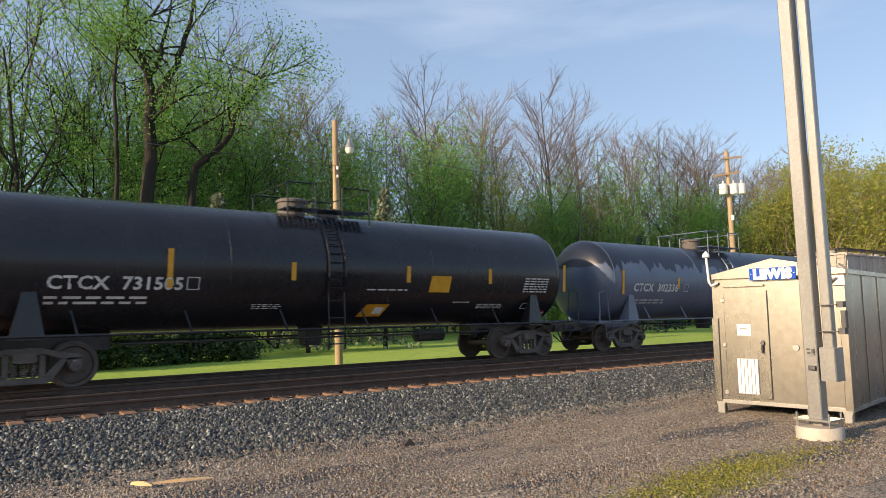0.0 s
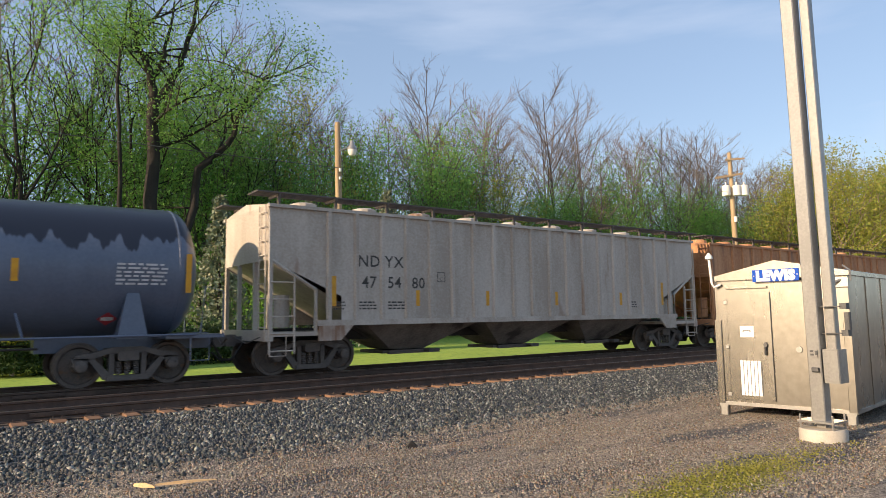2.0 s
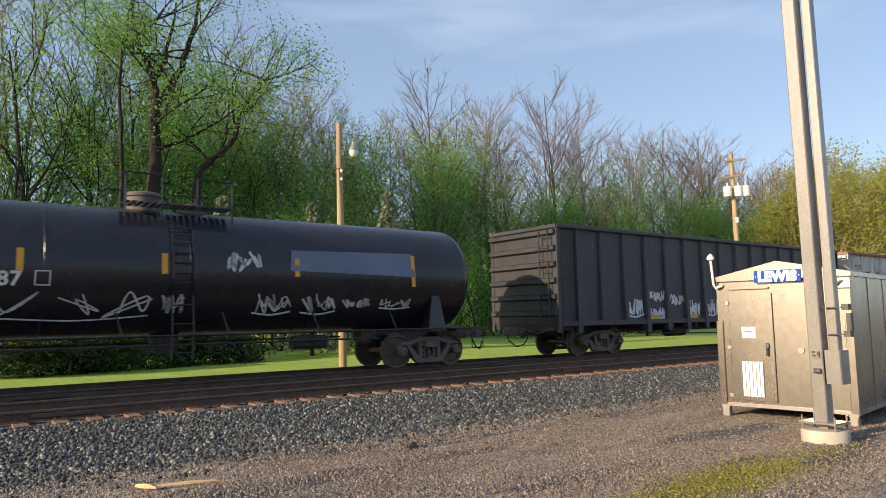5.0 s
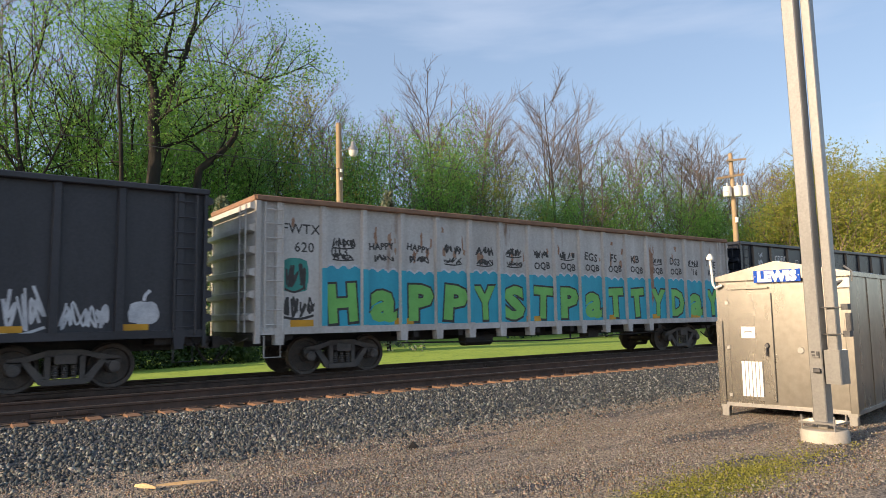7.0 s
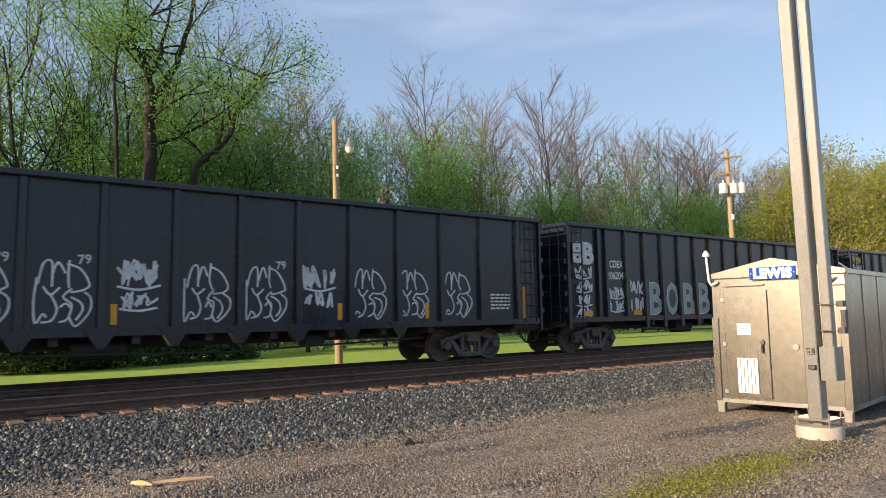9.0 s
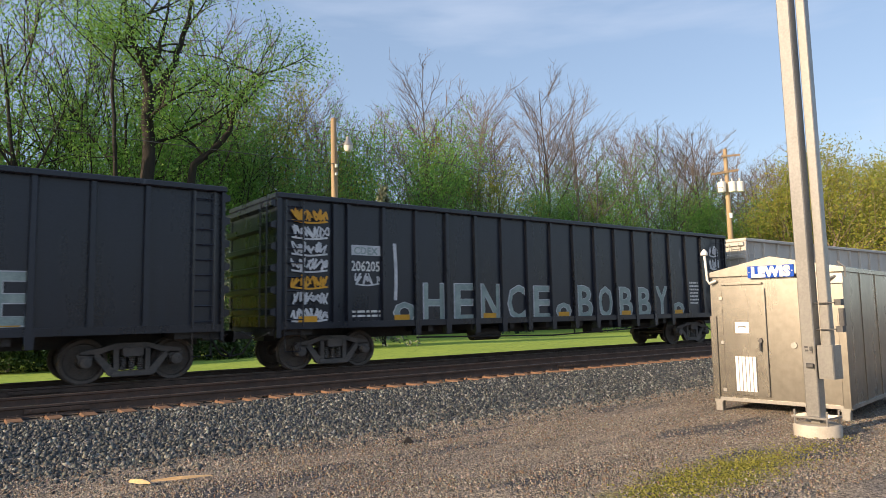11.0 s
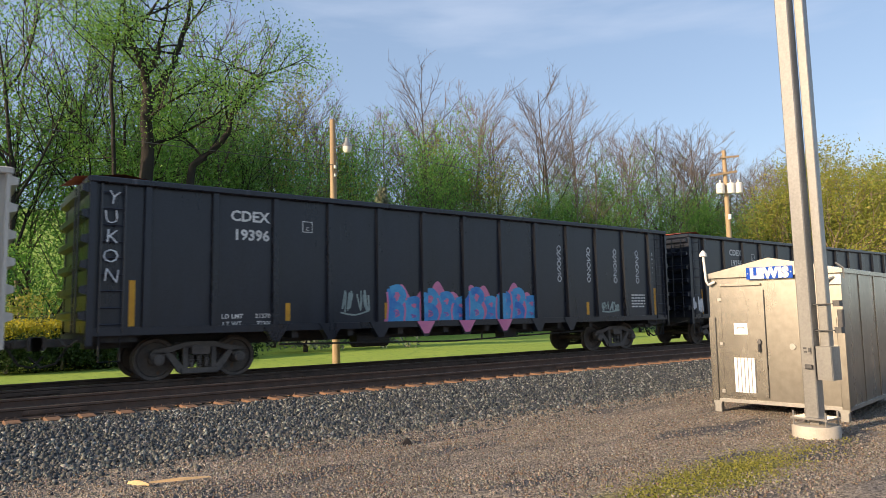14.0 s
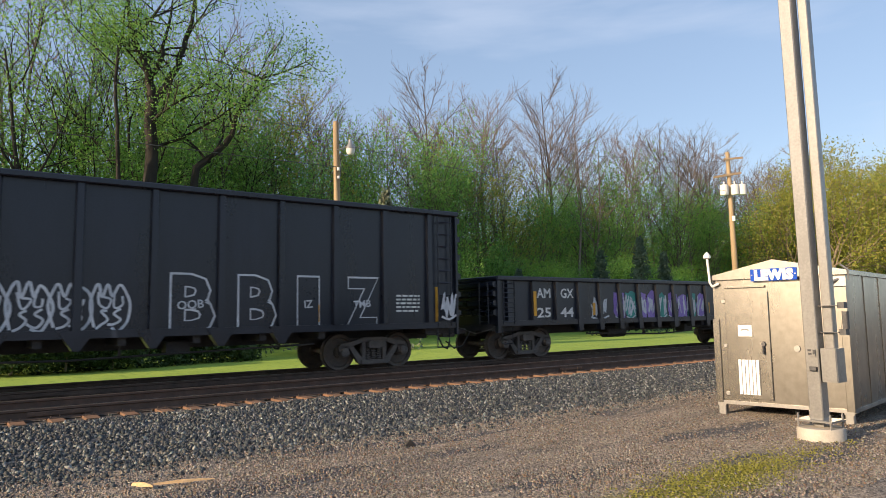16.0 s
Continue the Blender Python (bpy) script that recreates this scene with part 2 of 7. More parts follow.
STONE = pieces_material("ballast_stone", [(0.018, 0.024, 0.030), (0.085, 0.10, 0.108), (0.032, 0.042, 0.05), (0.44, 0.45, 0.41), (0.022, 0.03, 0.036), (0.07, 0.082, 0.086), (0.21, 0.205, 0.17), (0.03, 0.038, 0.045)], 0.7, 0.4, 60)
GRIT = pieces_material("yard_grit", [(0.27, 0.215, 0.16), (0.46, 0.39, 0.31), (0.13, 0.125, 0.12), (0.62, 0.55, 0.46), (0.08, 0.08, 0.085), (0.36, 0.23, 0.14), (0.24, 0.225, 0.205), (0.40, 0.36, 0.30)], 0.85, 0.4, 60)
LEAF = {
    "fresh": leaf_material("fresh_leaves", [(0.13, 0.30, 0.05), (0.19, 0.40, 0.06), (0.27, 0.47, 0.08), (0.36, 0.52, 0.11)], 0.5),
    "deep": leaf_material("deep_leaves", [(0.10, 0.27, 0.06), (0.16, 0.37, 0.08), (0.22, 0.46, 0.10), (0.30, 0.52, 0.12)], 0.5),
    "oak": leaf_material("spring_oak_leaves", [(0.10, 0.26, 0.05), (0.15, 0.34, 0.06), (0.21, 0.42, 0.08), (0.30, 0.50, 0.11)], 0.5),
    "wood": leaf_material("deep_wood_leaves", [(0.085, 0.22, 0.05), (0.125, 0.29, 0.06), (0.17, 0.37, 0.08), (0.24, 0.43, 0.10)], 0.5),
    "gold": leaf_material("yellow_green_leaves", [(0.297, 0.351, 0.068), (0.405, 0.378, 0.068), (0.216, 0.297, 0.054), (0.459, 0.378, 0.095)]),
    "blossom": leaf_material("yellow_blossom", [(0.55, 0.46, 0.03), (0.62, 0.50, 0.04), (0.30, 0.32, 0.04), (0.5, 0.44, 0.06)]),
    "bud": leaf_material("reddish_buds", [(0.336, 0.192, 0.108), (0.408, 0.264, 0.144), (0.264, 0.168, 0.096)]),
    # lighter, warmer of two spruce tones, with sunlight painted into its colour
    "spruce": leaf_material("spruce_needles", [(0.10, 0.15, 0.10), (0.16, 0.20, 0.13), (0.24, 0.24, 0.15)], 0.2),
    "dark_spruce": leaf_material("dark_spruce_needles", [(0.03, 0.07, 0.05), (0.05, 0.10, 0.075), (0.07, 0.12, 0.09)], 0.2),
    "hedge": leaf_material("hedge_leaves", [(0.026, 0.058, 0.019), (0.046, 0.091, 0.026), (0.065, 0.111, 0.033)], 0.25),
    "moss": leaf_material("moss_tufts", [(0.2, 0.2, 0.03), (0.26, 0.25, 0.04), (0.3, 0.27, 0.06)], 0.3),
    "grass": leaf_material("grass_blades", [(0.16, 0.27, 0.03), (0.20, 0.33, 0.04), (0.24, 0.36, 0.05)], 0.35),
}


# ---- mesh helpers ----
class Shape:
    """Collects vertices and faces of one part."""

    def __init__(self):
        self.v, self.f = [], []

    def add(self, verts, faces):
        k = len(self.v)
        self.v += [tuple(p) for p in verts]
        self.f += [tuple(i + k for i in f) for f in faces]
        return self

    def box(self, x0, x1, y0, y1, z0, z1, c=0.0):
        """A box whose long edges are cut by c."""
        if c <= 0:
            v = [(x, y, z) for x in (x0, x1) for y in (y0, y1) for z in (z0, z1)]
            return self.add(v, [(0, 1, 3, 2), (4, 6, 7, 5), (0, 4, 5, 1), (2, 3, 7, 6), (0, 2, 6, 4), (1, 5, 7, 3)])
        d = (x1 - x0, y1 - y0, z1 - z0)
        ax = d.index(max(d))
        lo, hi = [x0, y0, z0], [x1, y1, z1]
        a, b = [i for i in range(3) if i != ax]
        ring = [(lo[a] + c, lo[b]), (hi[a] - c, lo[b]), (hi[a], lo[b] + c), (hi[a], hi[b] - c), (hi[a] - c, hi[b]), (lo[a] + c, hi[b]), (lo[a], hi[b] - c), (lo[a], lo[b] + c)]
        v = []
        for e in (lo[ax], hi[ax]):
            for p, q in ring:
                w = [0, 0, 0]
                w[ax], w[a], w[b] = e, p, q
                v.append(w)
        return self.add(v, [tuple(range(8)), tuple(range(15, 7, -1))] + [(i, (i + 1) % 8, 8 + (i + 1) % 8, 8 + i) for i in range(8)])

    def prism(self, poly, y0, y1):
        """A polygon in x, z drawn out along y."""
        n = len(poly)
        v = [(x, y0, z) for x, z in poly] + [(x, y1, z) for x, z in poly]
        return self.add(v, [tuple(range(n)), tuple(range(2 * n - 1, n - 1, -1))] + [(i, (i + 1) % n, n + (i + 1) % n, n + i) for i in range(n)])

    def tube(self, pts, r, n=6, r1=None):
        """A round bar along points."""
        pts = [Vector(p) for p in pts]
        r1 = r if r1 is None else r1
        v, f = [], []
        up = Vector((0, 0, 1))
        for i, p in enumerate(pts):
            d = (pts[min(i + 1, len(pts) - 1)] - pts[max(i - 1, 0)]).normalized()
            a = d.cross(up if abs(d.z) < 0.9 else Vector((1, 0, 0))).normalized()
            b = d.cross(a)
            rr = r + (r1 - r) * i / (len(pts) - 1)
            v += [p + (a * math.cos(2 * math.pi * k / n) + b * math.sin(2 * math.pi * k / n)) * rr for k in range(n)]
        for i in range(len(pts) - 1):
            f += [(i * n + k, i * n + (k + 1) % n, (i + 1) * n + (k + 1) % n, (i + 1) * n + k) for k in range(n)]
        f += [tuple(range(n)), tuple(range(len(v) - 1, len(v) - n - 1, -1))]
        return self.add(v, f)

    def lathe(self, prof, n=24, axis="x", at=(0, 0, 0)):
        """A profile of (along, radius) turned round an axis."""
        v, f = [], []
        for a, r in prof:
            for k in range(n):
                c, s = r * math.cos(2 * math.pi * k / n), r * math.sin(2 * math.pi * k / n)
                p = {"x": (a, c, s), "y": (c, a, s), "z": (c, s, a)}[axis]
                v.append((p[0] + at[0], p[1] + at[1], p[2] + at[2]))
        for i in range(len(prof) - 1):
            f += [(i * n + k, i * n + (k + 1) % n, (i + 1) * n + (k + 1) % n, (i + 1) * n + k) for k in range(n)]
        f += [tuple(range(n)), tuple(range(len(v) - 1, len(v) - n - 1, -1))]
        return self.add(v, f)

    def mesh(self, name, mat, smooth=False):
        me = bpy.data.meshes.new(name)
        me.from_pydata(self.v, [], self.f)
        bm = bmesh.new()
        bm.from_mesh(me)
        bmesh.ops.recalc_face_normals(bm, faces=bm.faces)
        bm.to_mesh(me)
        bm.free()
        me.materials.append(MAT[mat] if isinstance(mat, str) else mat)
        if smooth:
            for p in me.polygons:
                p.use_smooth = len(p.vertices) == 4
            me.set_sharp_from_angle(angle=radians(40))
        return me


SPLIT = {"weld_bands": "weld_band", "roof_hatches": "roof_hatch", "underframe": "frame_member", "corner_post": "corner_upright", "saddle_frame": "saddle", "insulator": "insulator_piece",
         "anchor_bolt": "bolt", "handrail": "handrail_bar", "side_sill": "sill", "top_chord": "chord", "hinge": "hinge_leaf", "end_ribs": "end_rib", "sign_bolt": "bolt_head", "base_rail": "bottom_rail", "side_panel_seam": "seam", "platform_railing": "railing_bar", "brake_rigging": "brake_part"}


def loose(shape):
    """The separate pieces of a Shape."""
    root = list(range(len(shape.v)))

    def find(i):
        while root[i] != i:
            root[i] = root[root[i]]
            i = root[i]
        return i
    for f in shape.f:
        for i in f[1:]:
            root[find(i)] = find(f[0])
    groups = {}
    for f in shape.f:
        groups.setdefault(find(f[0]), []).append(f)
    out = []
    for fs in groups.values():
        ids = sorted({i for f in fs for i in f})
        at = {i: k for k, i in enumerate(ids)}
        s = Shape()
        s.v, s.f = [shape.v[i] for i in ids], [tuple(at[i] for i in f) for f in fs]
        out.append(s)
    return out


def part(name, shape, mat, parent, label="", smooth=False, at=None):
    """One mesh object under a thing or a part; shape is a Shape or a mesh."""
    if name in SPLIT and not isinstance(shape, bpy.types.Mesh):
        first = None
        for piece in loose(shape):
            ob = part(SPLIT[name], piece, mat, parent, label, smooth, at)
            first = first or ob
        return first
    ob = new(name, shape if isinstance(shape, bpy.types.Mesh) else shape.mesh(name, mat, smooth))
    ob.parent = parent
    if at is not None:
        ob.matrix_basis = at
    return tagged(ob, label, kind="stuff" if name == "stencilling" else "")


def thing(name, label, category, m=None, group="", kind=""):
    ob = new(name)
    ob.empty_display_size = 0.3
    if m is not None:
        ob.matrix_basis = m
    return tagged(ob, label, category, group, kind)


def fast_mesh(name, verts, faces, mat):
    """A large mesh of triangles or quads from arrays."""
    me = bpy.data.meshes.new(name)
    verts, faces = np.asarray(verts, np.float32), np.asarray(faces, np.int32)
    k = faces.shape[1]
    me.vertices.add(len(verts))
    me.vertices.foreach_set("co", verts.ravel())
    me.loops.add(faces.size)
    me.loops.foreach_set("vertex_index", faces.ravel())
    me.polygons.add(len(faces))
    me.polygons.foreach_set("loop_start", np.arange(len(faces), dtype=np.int32) * k)
    me.update(calc_edges=True)
    me.validate()
    me.materials.append(MAT[mat] if isinstance(mat, str) else mat)
    return me


def text_mesh(words, size, mat, bold=0.0, space=1.0, width=None):
    cu = bpy.data.curves.new("lettering", "FONT")
    cu.body, cu.size, cu.align_x, cu.offset, cu.space_character = words, size, "CENTER", bold, space
    cu.resolution_u, cu.extrude = 2, 0.0
    ob = bpy.data.objects.new("lettering", cu)
    me = bpy.data.meshes.new_from_object(ob)
    bpy.data.objects.remove(ob)
    if width:
        xs = [v.co.x for v in me.vertices]
        k = width / (max(xs) - min(xs))
        for v in me.vertices:
            v.co.x *= k
    me.materials.clear()
    me.materials.append(MAT[mat])
    return me


def lettering(words, size, mat, parent, x, y, z, bold=0.0, space=1.0, width=None, name="lettering", tilt=0.0):
    """Words on a side that faces -y, centred on x with their foot at z."""
    return part(name, text_mesh(words, size, mat, bold, space, width), mat, parent, at=pose(x, y, z, 90, tilt, 0))


# ---- ground ----
YC, GROUND = 16.59, -0.35      # train's track centre; yard level (railhead is 0)
NEAR_YC = 13.38


def ground_z(x, y):
    z = GROUND
    if 8.8 < y < 11.6:
        z += (y - 8.8) / 2.8 * 0.17
    elif 11.6 <= y < 18.6:
        z = -0.205 if y > 11.9 else -0.18
    elif y >= 18.6:
        z = -0.205 - min((y - 18.6) / 1.6, 1) * 0.27
    if y > 60:
        z += (y - 60) * 0.20
    if 20.2 < y <= 60:
        z += 0.05 * math.sin(x * 0.21) * math.sin(y * 0.17)
    if y < 8.8:
        z += 0.025 * noise.noise((x * 0.5, y * 0.8, 0))
    return z


def build_ground():
    xs = sorted(set([-900, -500, -300, -200, -140, -100, -70, -50, -35, -25] + [round(-18 + 0.75 * i, 2) for i in range(92)] + [55, 62, 70, 80, 95, 110, 130, 160, 200, 260, 340, 500, 800, 1200]))
    ys = sorted(set([-900, -500, -300, -150, -80, -45, -28, -18, -11] + [round(-7 + 0.5 * i, 2) for i in range(32)] + [8.8, 11.6, 18.6, 20.2] + [9.5, 10.2, 10.9, 12.5, 13.5, 14.5, 15.5, 16.5, 17.5, 19.4] + [20.2 + 1.5 * i for i in range(1, 28)] + [66, 74, 84, 96, 112, 140, 180, 240]))
    v = [(x, y, ground_z(x, y)) for y in ys for x in xs]
    w = len(xs)
    f = [(j * w + i, j * w + i + 1, (j + 1) * w + i + 1, (j + 1) * w + i) for j in range(len(ys) - 1) for i in range(w - 1)]
    me = fast_mesh("ground", v, f, yard_material())
    me.materials.append(material("lawn", (0.24, 0.36, 0.04), (0.32, 0.43, 0.06), 0.9, 0, 0.35, 40, 0.6, 1, (0.17, 0.28, 0.035), 0.55, 4.0, 0.04))
    me.materials.append(material("track_bed", (0.12, 0.105, 0.095), (0.07, 0.06, 0.055), 0.9, 0, 2, 40, 0.6, 1, None, 0.6, 3, 0.03))
    me.materials.append(material("ballast_bed", (0.05, 0.052, 0.058), (0.11, 0.11, 0.115), 0.9, 0, 3, 60, 0.8, 1, None, 0.6, 3, 0.03))
    for p in me.polygons:
        y = p.center.y
        p.material_index = 1 if y > 19.0 else 2 if y > 11.7 else 3 if y > 9.4 else 0
        p.use_smooth = True
    g = new("ground", me)
    tagged(g, "gravel yard with mossy strip, track bed and mown lawn", "ground", kind="structure")


def yard_material():
    # dark grey bands drawn out along x paint long tree shadows onto the gravel
    m = material("gravel_yard", (0.40, 0.325, 0.245), (0.17, 0.15, 0.13), 0.92, 0, 0.8, 70, 1.0, 1, (0.10, 0.10, 0.105), 0.52, 1.3, 0.03, 0.3, 4.0)
    n, l = m.node_tree.nodes, m.node_tree.links
    b = n["Principled BSDF"]
    src = b.inputs["Base Color"].links[0].from_socket
    tc, mp, ns, mx = n.new("ShaderNodeTexCoord"), n.new("ShaderNodeMapping"), n.new("ShaderNodeTexNoise"), n.new("ShaderNodeMix")
    # moss along the strip between the wheel tracks
    grad = n.new("ShaderNodeTexGradient")
    grad.gradient_type = "SPHERICAL"
    mp.vector_type = "TEXTURE"
    mp.inputs["Location"].default_value = (6.2, 4.05, GROUND)
    mp.inputs["Rotation"].default_value = (0, 0, radians(3))
    mp.inputs["Scale"].default_value = (3.2, 0.8, 4)
    ns.inputs["Scale"].default_value, ns.inputs["Detail"].default_value = 2.5, 8.0
    ma, rp = n.new("ShaderNodeMath"), n.new("ShaderNodeValToRGB")
    ma.operation = "MULTIPLY"
    rp.color_ramp.elements[0].position, rp.color_ramp.elements[1].position = 0.17, 0.34
    mx.data_type = "RGBA"
    mx.inputs["B"].default_value = (0.22, 0.21, 0.035, 1)
    l.new(tc.outputs["Object"], mp.inputs["Vector"])
    l.new(mp.outputs[0], grad.inputs["Vector"])
    l.new(tc.outputs["Object"], ns.inputs["Vector"])
    l.new(grad.outputs["Fac"], ma.inputs[0])
    l.new(ns.outputs["Fac"], ma.inputs[1])
    l.new(ma.outputs[0], rp.inputs["Fac"])
    l.new(rp.outputs["Color"], mx.inputs["Factor"])
    l.new(src, mx.inputs["A"])
    # pebbles pressed into the surface, each a shade of its own
    vo, sep, mr, pm = n.new("ShaderNodeTexVoronoi"), n.new("ShaderNodeSeparateColor"), n.new("ShaderNodeMapRange"), n.new("ShaderNodeMix")
    vo.inputs["Scale"].default_value = 42.0
    l.new(tc.outputs["Object"], vo.inputs["Vector"])
    l.new(vo.outputs["Color"], sep.inputs[0])
    l.new(sep.outputs[0], mr.inputs["Value"])
    mr.inputs["To Min"].default_value, mr.inputs["To Max"].default_value = 0.4, 1.5
    pm.data_type, pm.blend_type = "RGBA", "MULTIPLY"
    pm.inputs["Factor"].default_value = 1.0
    l.new(mx.outputs["Result"], pm.inputs["A"])
    l.new(mr.outputs[0], pm.inputs["B"])
    l.new(pm.outputs["Result"], b.inputs["Base Color"])
    bp = n.new("ShaderNodeBump")
    bp.invert = True
    bp.inputs["Strength"].default_value, bp.inputs["Distance"].default_value = 0.9, 0.02
    l.new(vo.outputs["Distance"], bp.inputs["Height"])
    l.new(b.inputs["Normal"].links[0].from_socket, bp.inputs["Normal"])
    l.new(bp.outputs[0], b.inputs["Normal"])
    return m


ROCKS = []
for k in range(8):
    rng = np.random.default_rng(40 + k)
    octa = np.array([(1, 0, 0), (-1, 0, 0), (0, 1, 0), (0, -1, 0), (0, 0, 1), (0, 0, -1)]) * np.array([1.25, 1.0, 0.8])
    ROCKS.append(octa * (0.75 + 0.5 * rng.random((6, 1))) + rng.uniform(-0.28, 0.28, (6, 3)))
ROCK_F = np.array([(0, 2, 4), (2, 1, 4), (1, 3, 4), (3, 0, 4), (2, 0, 5), (1, 2, 5), (3, 1, 5), (0, 3, 5)])


CHIPS = [np.array([(1, 0, -0.4), (-0.6, 0.85, -0.4), (-0.6, -0.85, -0.4), (0, 0, 0.9)]) * np.random.default_rng(60 + k).uniform(0.7, 1.3, (4, 3)) for k in range(8)]
CHIP_F = np.array([(0, 1, 3), (1, 2, 3), (2, 0, 3), (0, 2, 1)])


def strew(name, label, n, spread, size, mat, seed, kinds=ROCKS, faces=ROCK_F):
    """Loose stones lying on the ground, spread(rng) giving x and y."""
    rng = np.random.default_rng(seed)
    vs, fs = [], []
    for i in range(n):
        x, y, s = spread(rng)
        r = size[0] + (size[1] - size[0]) * rng.random() ** 2
        r *= s
        a = rng.random(3) * 6.28
        rot = np.array(Euler(a).to_matrix())
        p = kinds[i % 8] @ rot.T * r
        vs.append(p + (x, y, ground_z(x, y) + r * 0.25))
        fs.append(faces + len(kinds[0]) * i)
    ob = new(name, fast_mesh(name, np.concatenate(vs), np.concatenate(fs), mat))
    return tagged(ob, label, "stones", kind="stuff")


def rail_shape(length):
    half = [(-0.07, -0.172), (-0.07, -0.158), (-0.012, -0.135), (-0.009, -0.05), (-0.036, -0.036), (-0.036, -0.006), (-0.028, 0.0)]
    poly = half + [(-x, z) for x, z in reversed(half)]
    n = len(poly)
    v = [(x, y, z) for x in (0, length) for y, z in poly]
    return Shape().add(v, [tuple(range(n)), tuple(range(2 * n - 1, n - 1, -1))] + [(i, (i + 1) % n, n + (i + 1) % n, n + i) for i in range(n)])


def build_track(yc, name, label):
    track = thing(name, label, "railway track", pose(0, yc, 0), kind="structure")
    for side in (-0.75, 0.75):
        r = part("rail", rail_shape(420), "rail", track, at=pose(-60, side, 0))
        head = Shape().box(0, 420, -0.022, 0.022, -0.001, 0.0035)
        part("running_surface", head, "railhead", r, "worn bright running surface")
    joint = Shape().box(-0.45, 0.45, -0.045, -0.012, -0.125, -0.05, 0.008)
    for b in (-0.36, -0.2, -0.07, 0.07, 0.2, 0.36):
        joint.lathe([(-0.062, 0.018), (-0.045, 0.018)], 6, "y", (b, 0, -0.087))
    jm = joint.mesh("joint_bar", "rail")
    for x in (1.6, 13.5, 25.4):
        part("joint_bar", jm, "rail", track, at=pose(x, -0.75, 0))
    tie = Shape().box(-0.115, 0.115, -1.33, 1.33, -0.34, -0.165, 0.015)
    plate = Shape().box(-0.1, 0.1, -0.17, 0.17, -0.168, -0.155)
    for sx in (-0.06, 0.06):
        for sy in (-0.1, 0.1):
            plate.box(sx - 0.012, sx + 0.012, sy - 0.012, sy + 0.012, -0.16, -0.125)
    tm, pm = tie.mesh("tie", "tie_wood"), plate.mesh("tie_plate", "rail")
    rng = random.Random(5)
    for i in range(120):
        x = -8 + i * 0.53 + rng.uniform(-0.03, 0.03)
        t = part("tie", tm, "tie_wood", track, at=pose(x, rng.uniform(-0.04, 0.04), 0, 0, 0, rng.uniform(-1.2, 1.2)))
        part("tie_plate", pm, "rail", t, at=pose(0, -0.75, 0))


# ---- trees ----
def grow(rng, height, r0, levels, spread, leader=0.75, start=0.25, kids=(5, 4, 4, 3), droop=0.0, wob=0.12):
    """Trunk and limbs as tapered pieces: a list of (points, radii, level)."""
    out = []

    def limb(p, d, length, r, level):
        n = (7, 5, 3, 2, 2)[level]
        pts, rad = [p.copy()], [r]
        for i in range(n):
            d = (d + Vector((rng.uniform(-wob, wob), rng.uniform(-wob, wob), rng.uniform(-wob, wob) + (0.10 if level else 0.05) - droop))).normalized()
            p = p + d * length / n
            pts.append(p.copy())
            rad.append(r * (1 - 0.82 * (i + 1) / n) + 0.006)
        out.append((pts, rad, level))
        if level >= levels:
            return
        k = kids[level]
        for i in range(k):
            f = start + (0.97 - start) * (i + rng.random()) / k if level == 0 else 0.25 + 0.72 * (i + rng.random()) / k
            j = min(int(f * n), n - 1)
            q = pts[j].lerp(pts[j + 1], f * n - j)
            a = rng.uniform(0, 6.283)
            dirn = (pts[j + 1] - pts[j]).normalized()
            side = dirn.cross(Vector((math.cos(a), math.sin(a), 0.3))).normalized()
            nd = (dirn * leader + side * spread * rng.uniform(0.7, 1.2)).normalized()
            limb(q, nd, length * rng.uniform(0.38, 0.62) * (1.15 - 0.5 * f if level == 0 else 1), rad[j] * 0.6, level + 1)

    limb(Vector((0, 0, -0.3)), Vector((rng.uniform(-0.05, 0.05), rng.uniform(-0.05, 0.05), 1)), height * 0.82, r0, 0)
    return out


def wood_mesh(limbs, mat):
    vs, fs, k = [], [], 0
    for pts, rad, level in limbs:
        n = (8, 5, 3, 3, 3)[level]
        for i, p in enumerate(pts):
            d = (pts[min(i + 1, len(pts) - 1)] - pts[max(i - 1, 0)]).normalized()
            a = d.orthogonal().normalized()
            b = d.cross(a)
            for s in range(n):
                w = 6.2832 * s / n
                q = p + (a * math.cos(w) + b * math.sin(w)) * rad[i]
                vs.append((q.x, q.y, q.z))
        for i in range(len(pts) - 1):
            for s in range(n):
                fs.append((k + i * n + s, k + i * n + (s + 1) % n, k + (i + 1) * n + (s + 1) % n, k + (i + 1) * n + s))
        k += n * len(pts)
    return fast_mesh("trunk", vs, fs, mat)


def leaf_cloud(centres, rng, per, radius, size, mat, flat=0.8, corners=4):
    """Small three- or four-cornered leaves strewn round centres."""
    c = np.repeat(np.asarray(centres), per, axis=0)
    n = len(c)
    d = rng.normal(size=(n, 3)) * radius * np.array([1, 1, flat])
    c = c + d
    u = rng.normal(size=(n, 3))
    u /= np.linalg.norm(u, axis=1, keepdims=True)
    w = np.cross(u, rng.normal(size=(n, 3)))
    w /= np.linalg.norm(w, axis=1, keepdims=True) + 1e-6
    s = (size * (0.5 + rng.random(n)))[:, None]
    if corners == 3:
        v = np.stack([c - u * s, c + w * s * 1.1, c + u * s], axis=1).reshape(-1, 3)
        return fast_mesh("crown", v, np.arange(3 * n).reshape(-1, 3), mat)
    v = np.stack([c - u * s, c + w * s * 0.6, c + u * s, c - w * s * 0.6], axis=1).reshape(-1, 3)
    return fast_mesh("crown", v, np.arange(4 * n).reshape(-1, 4), mat)


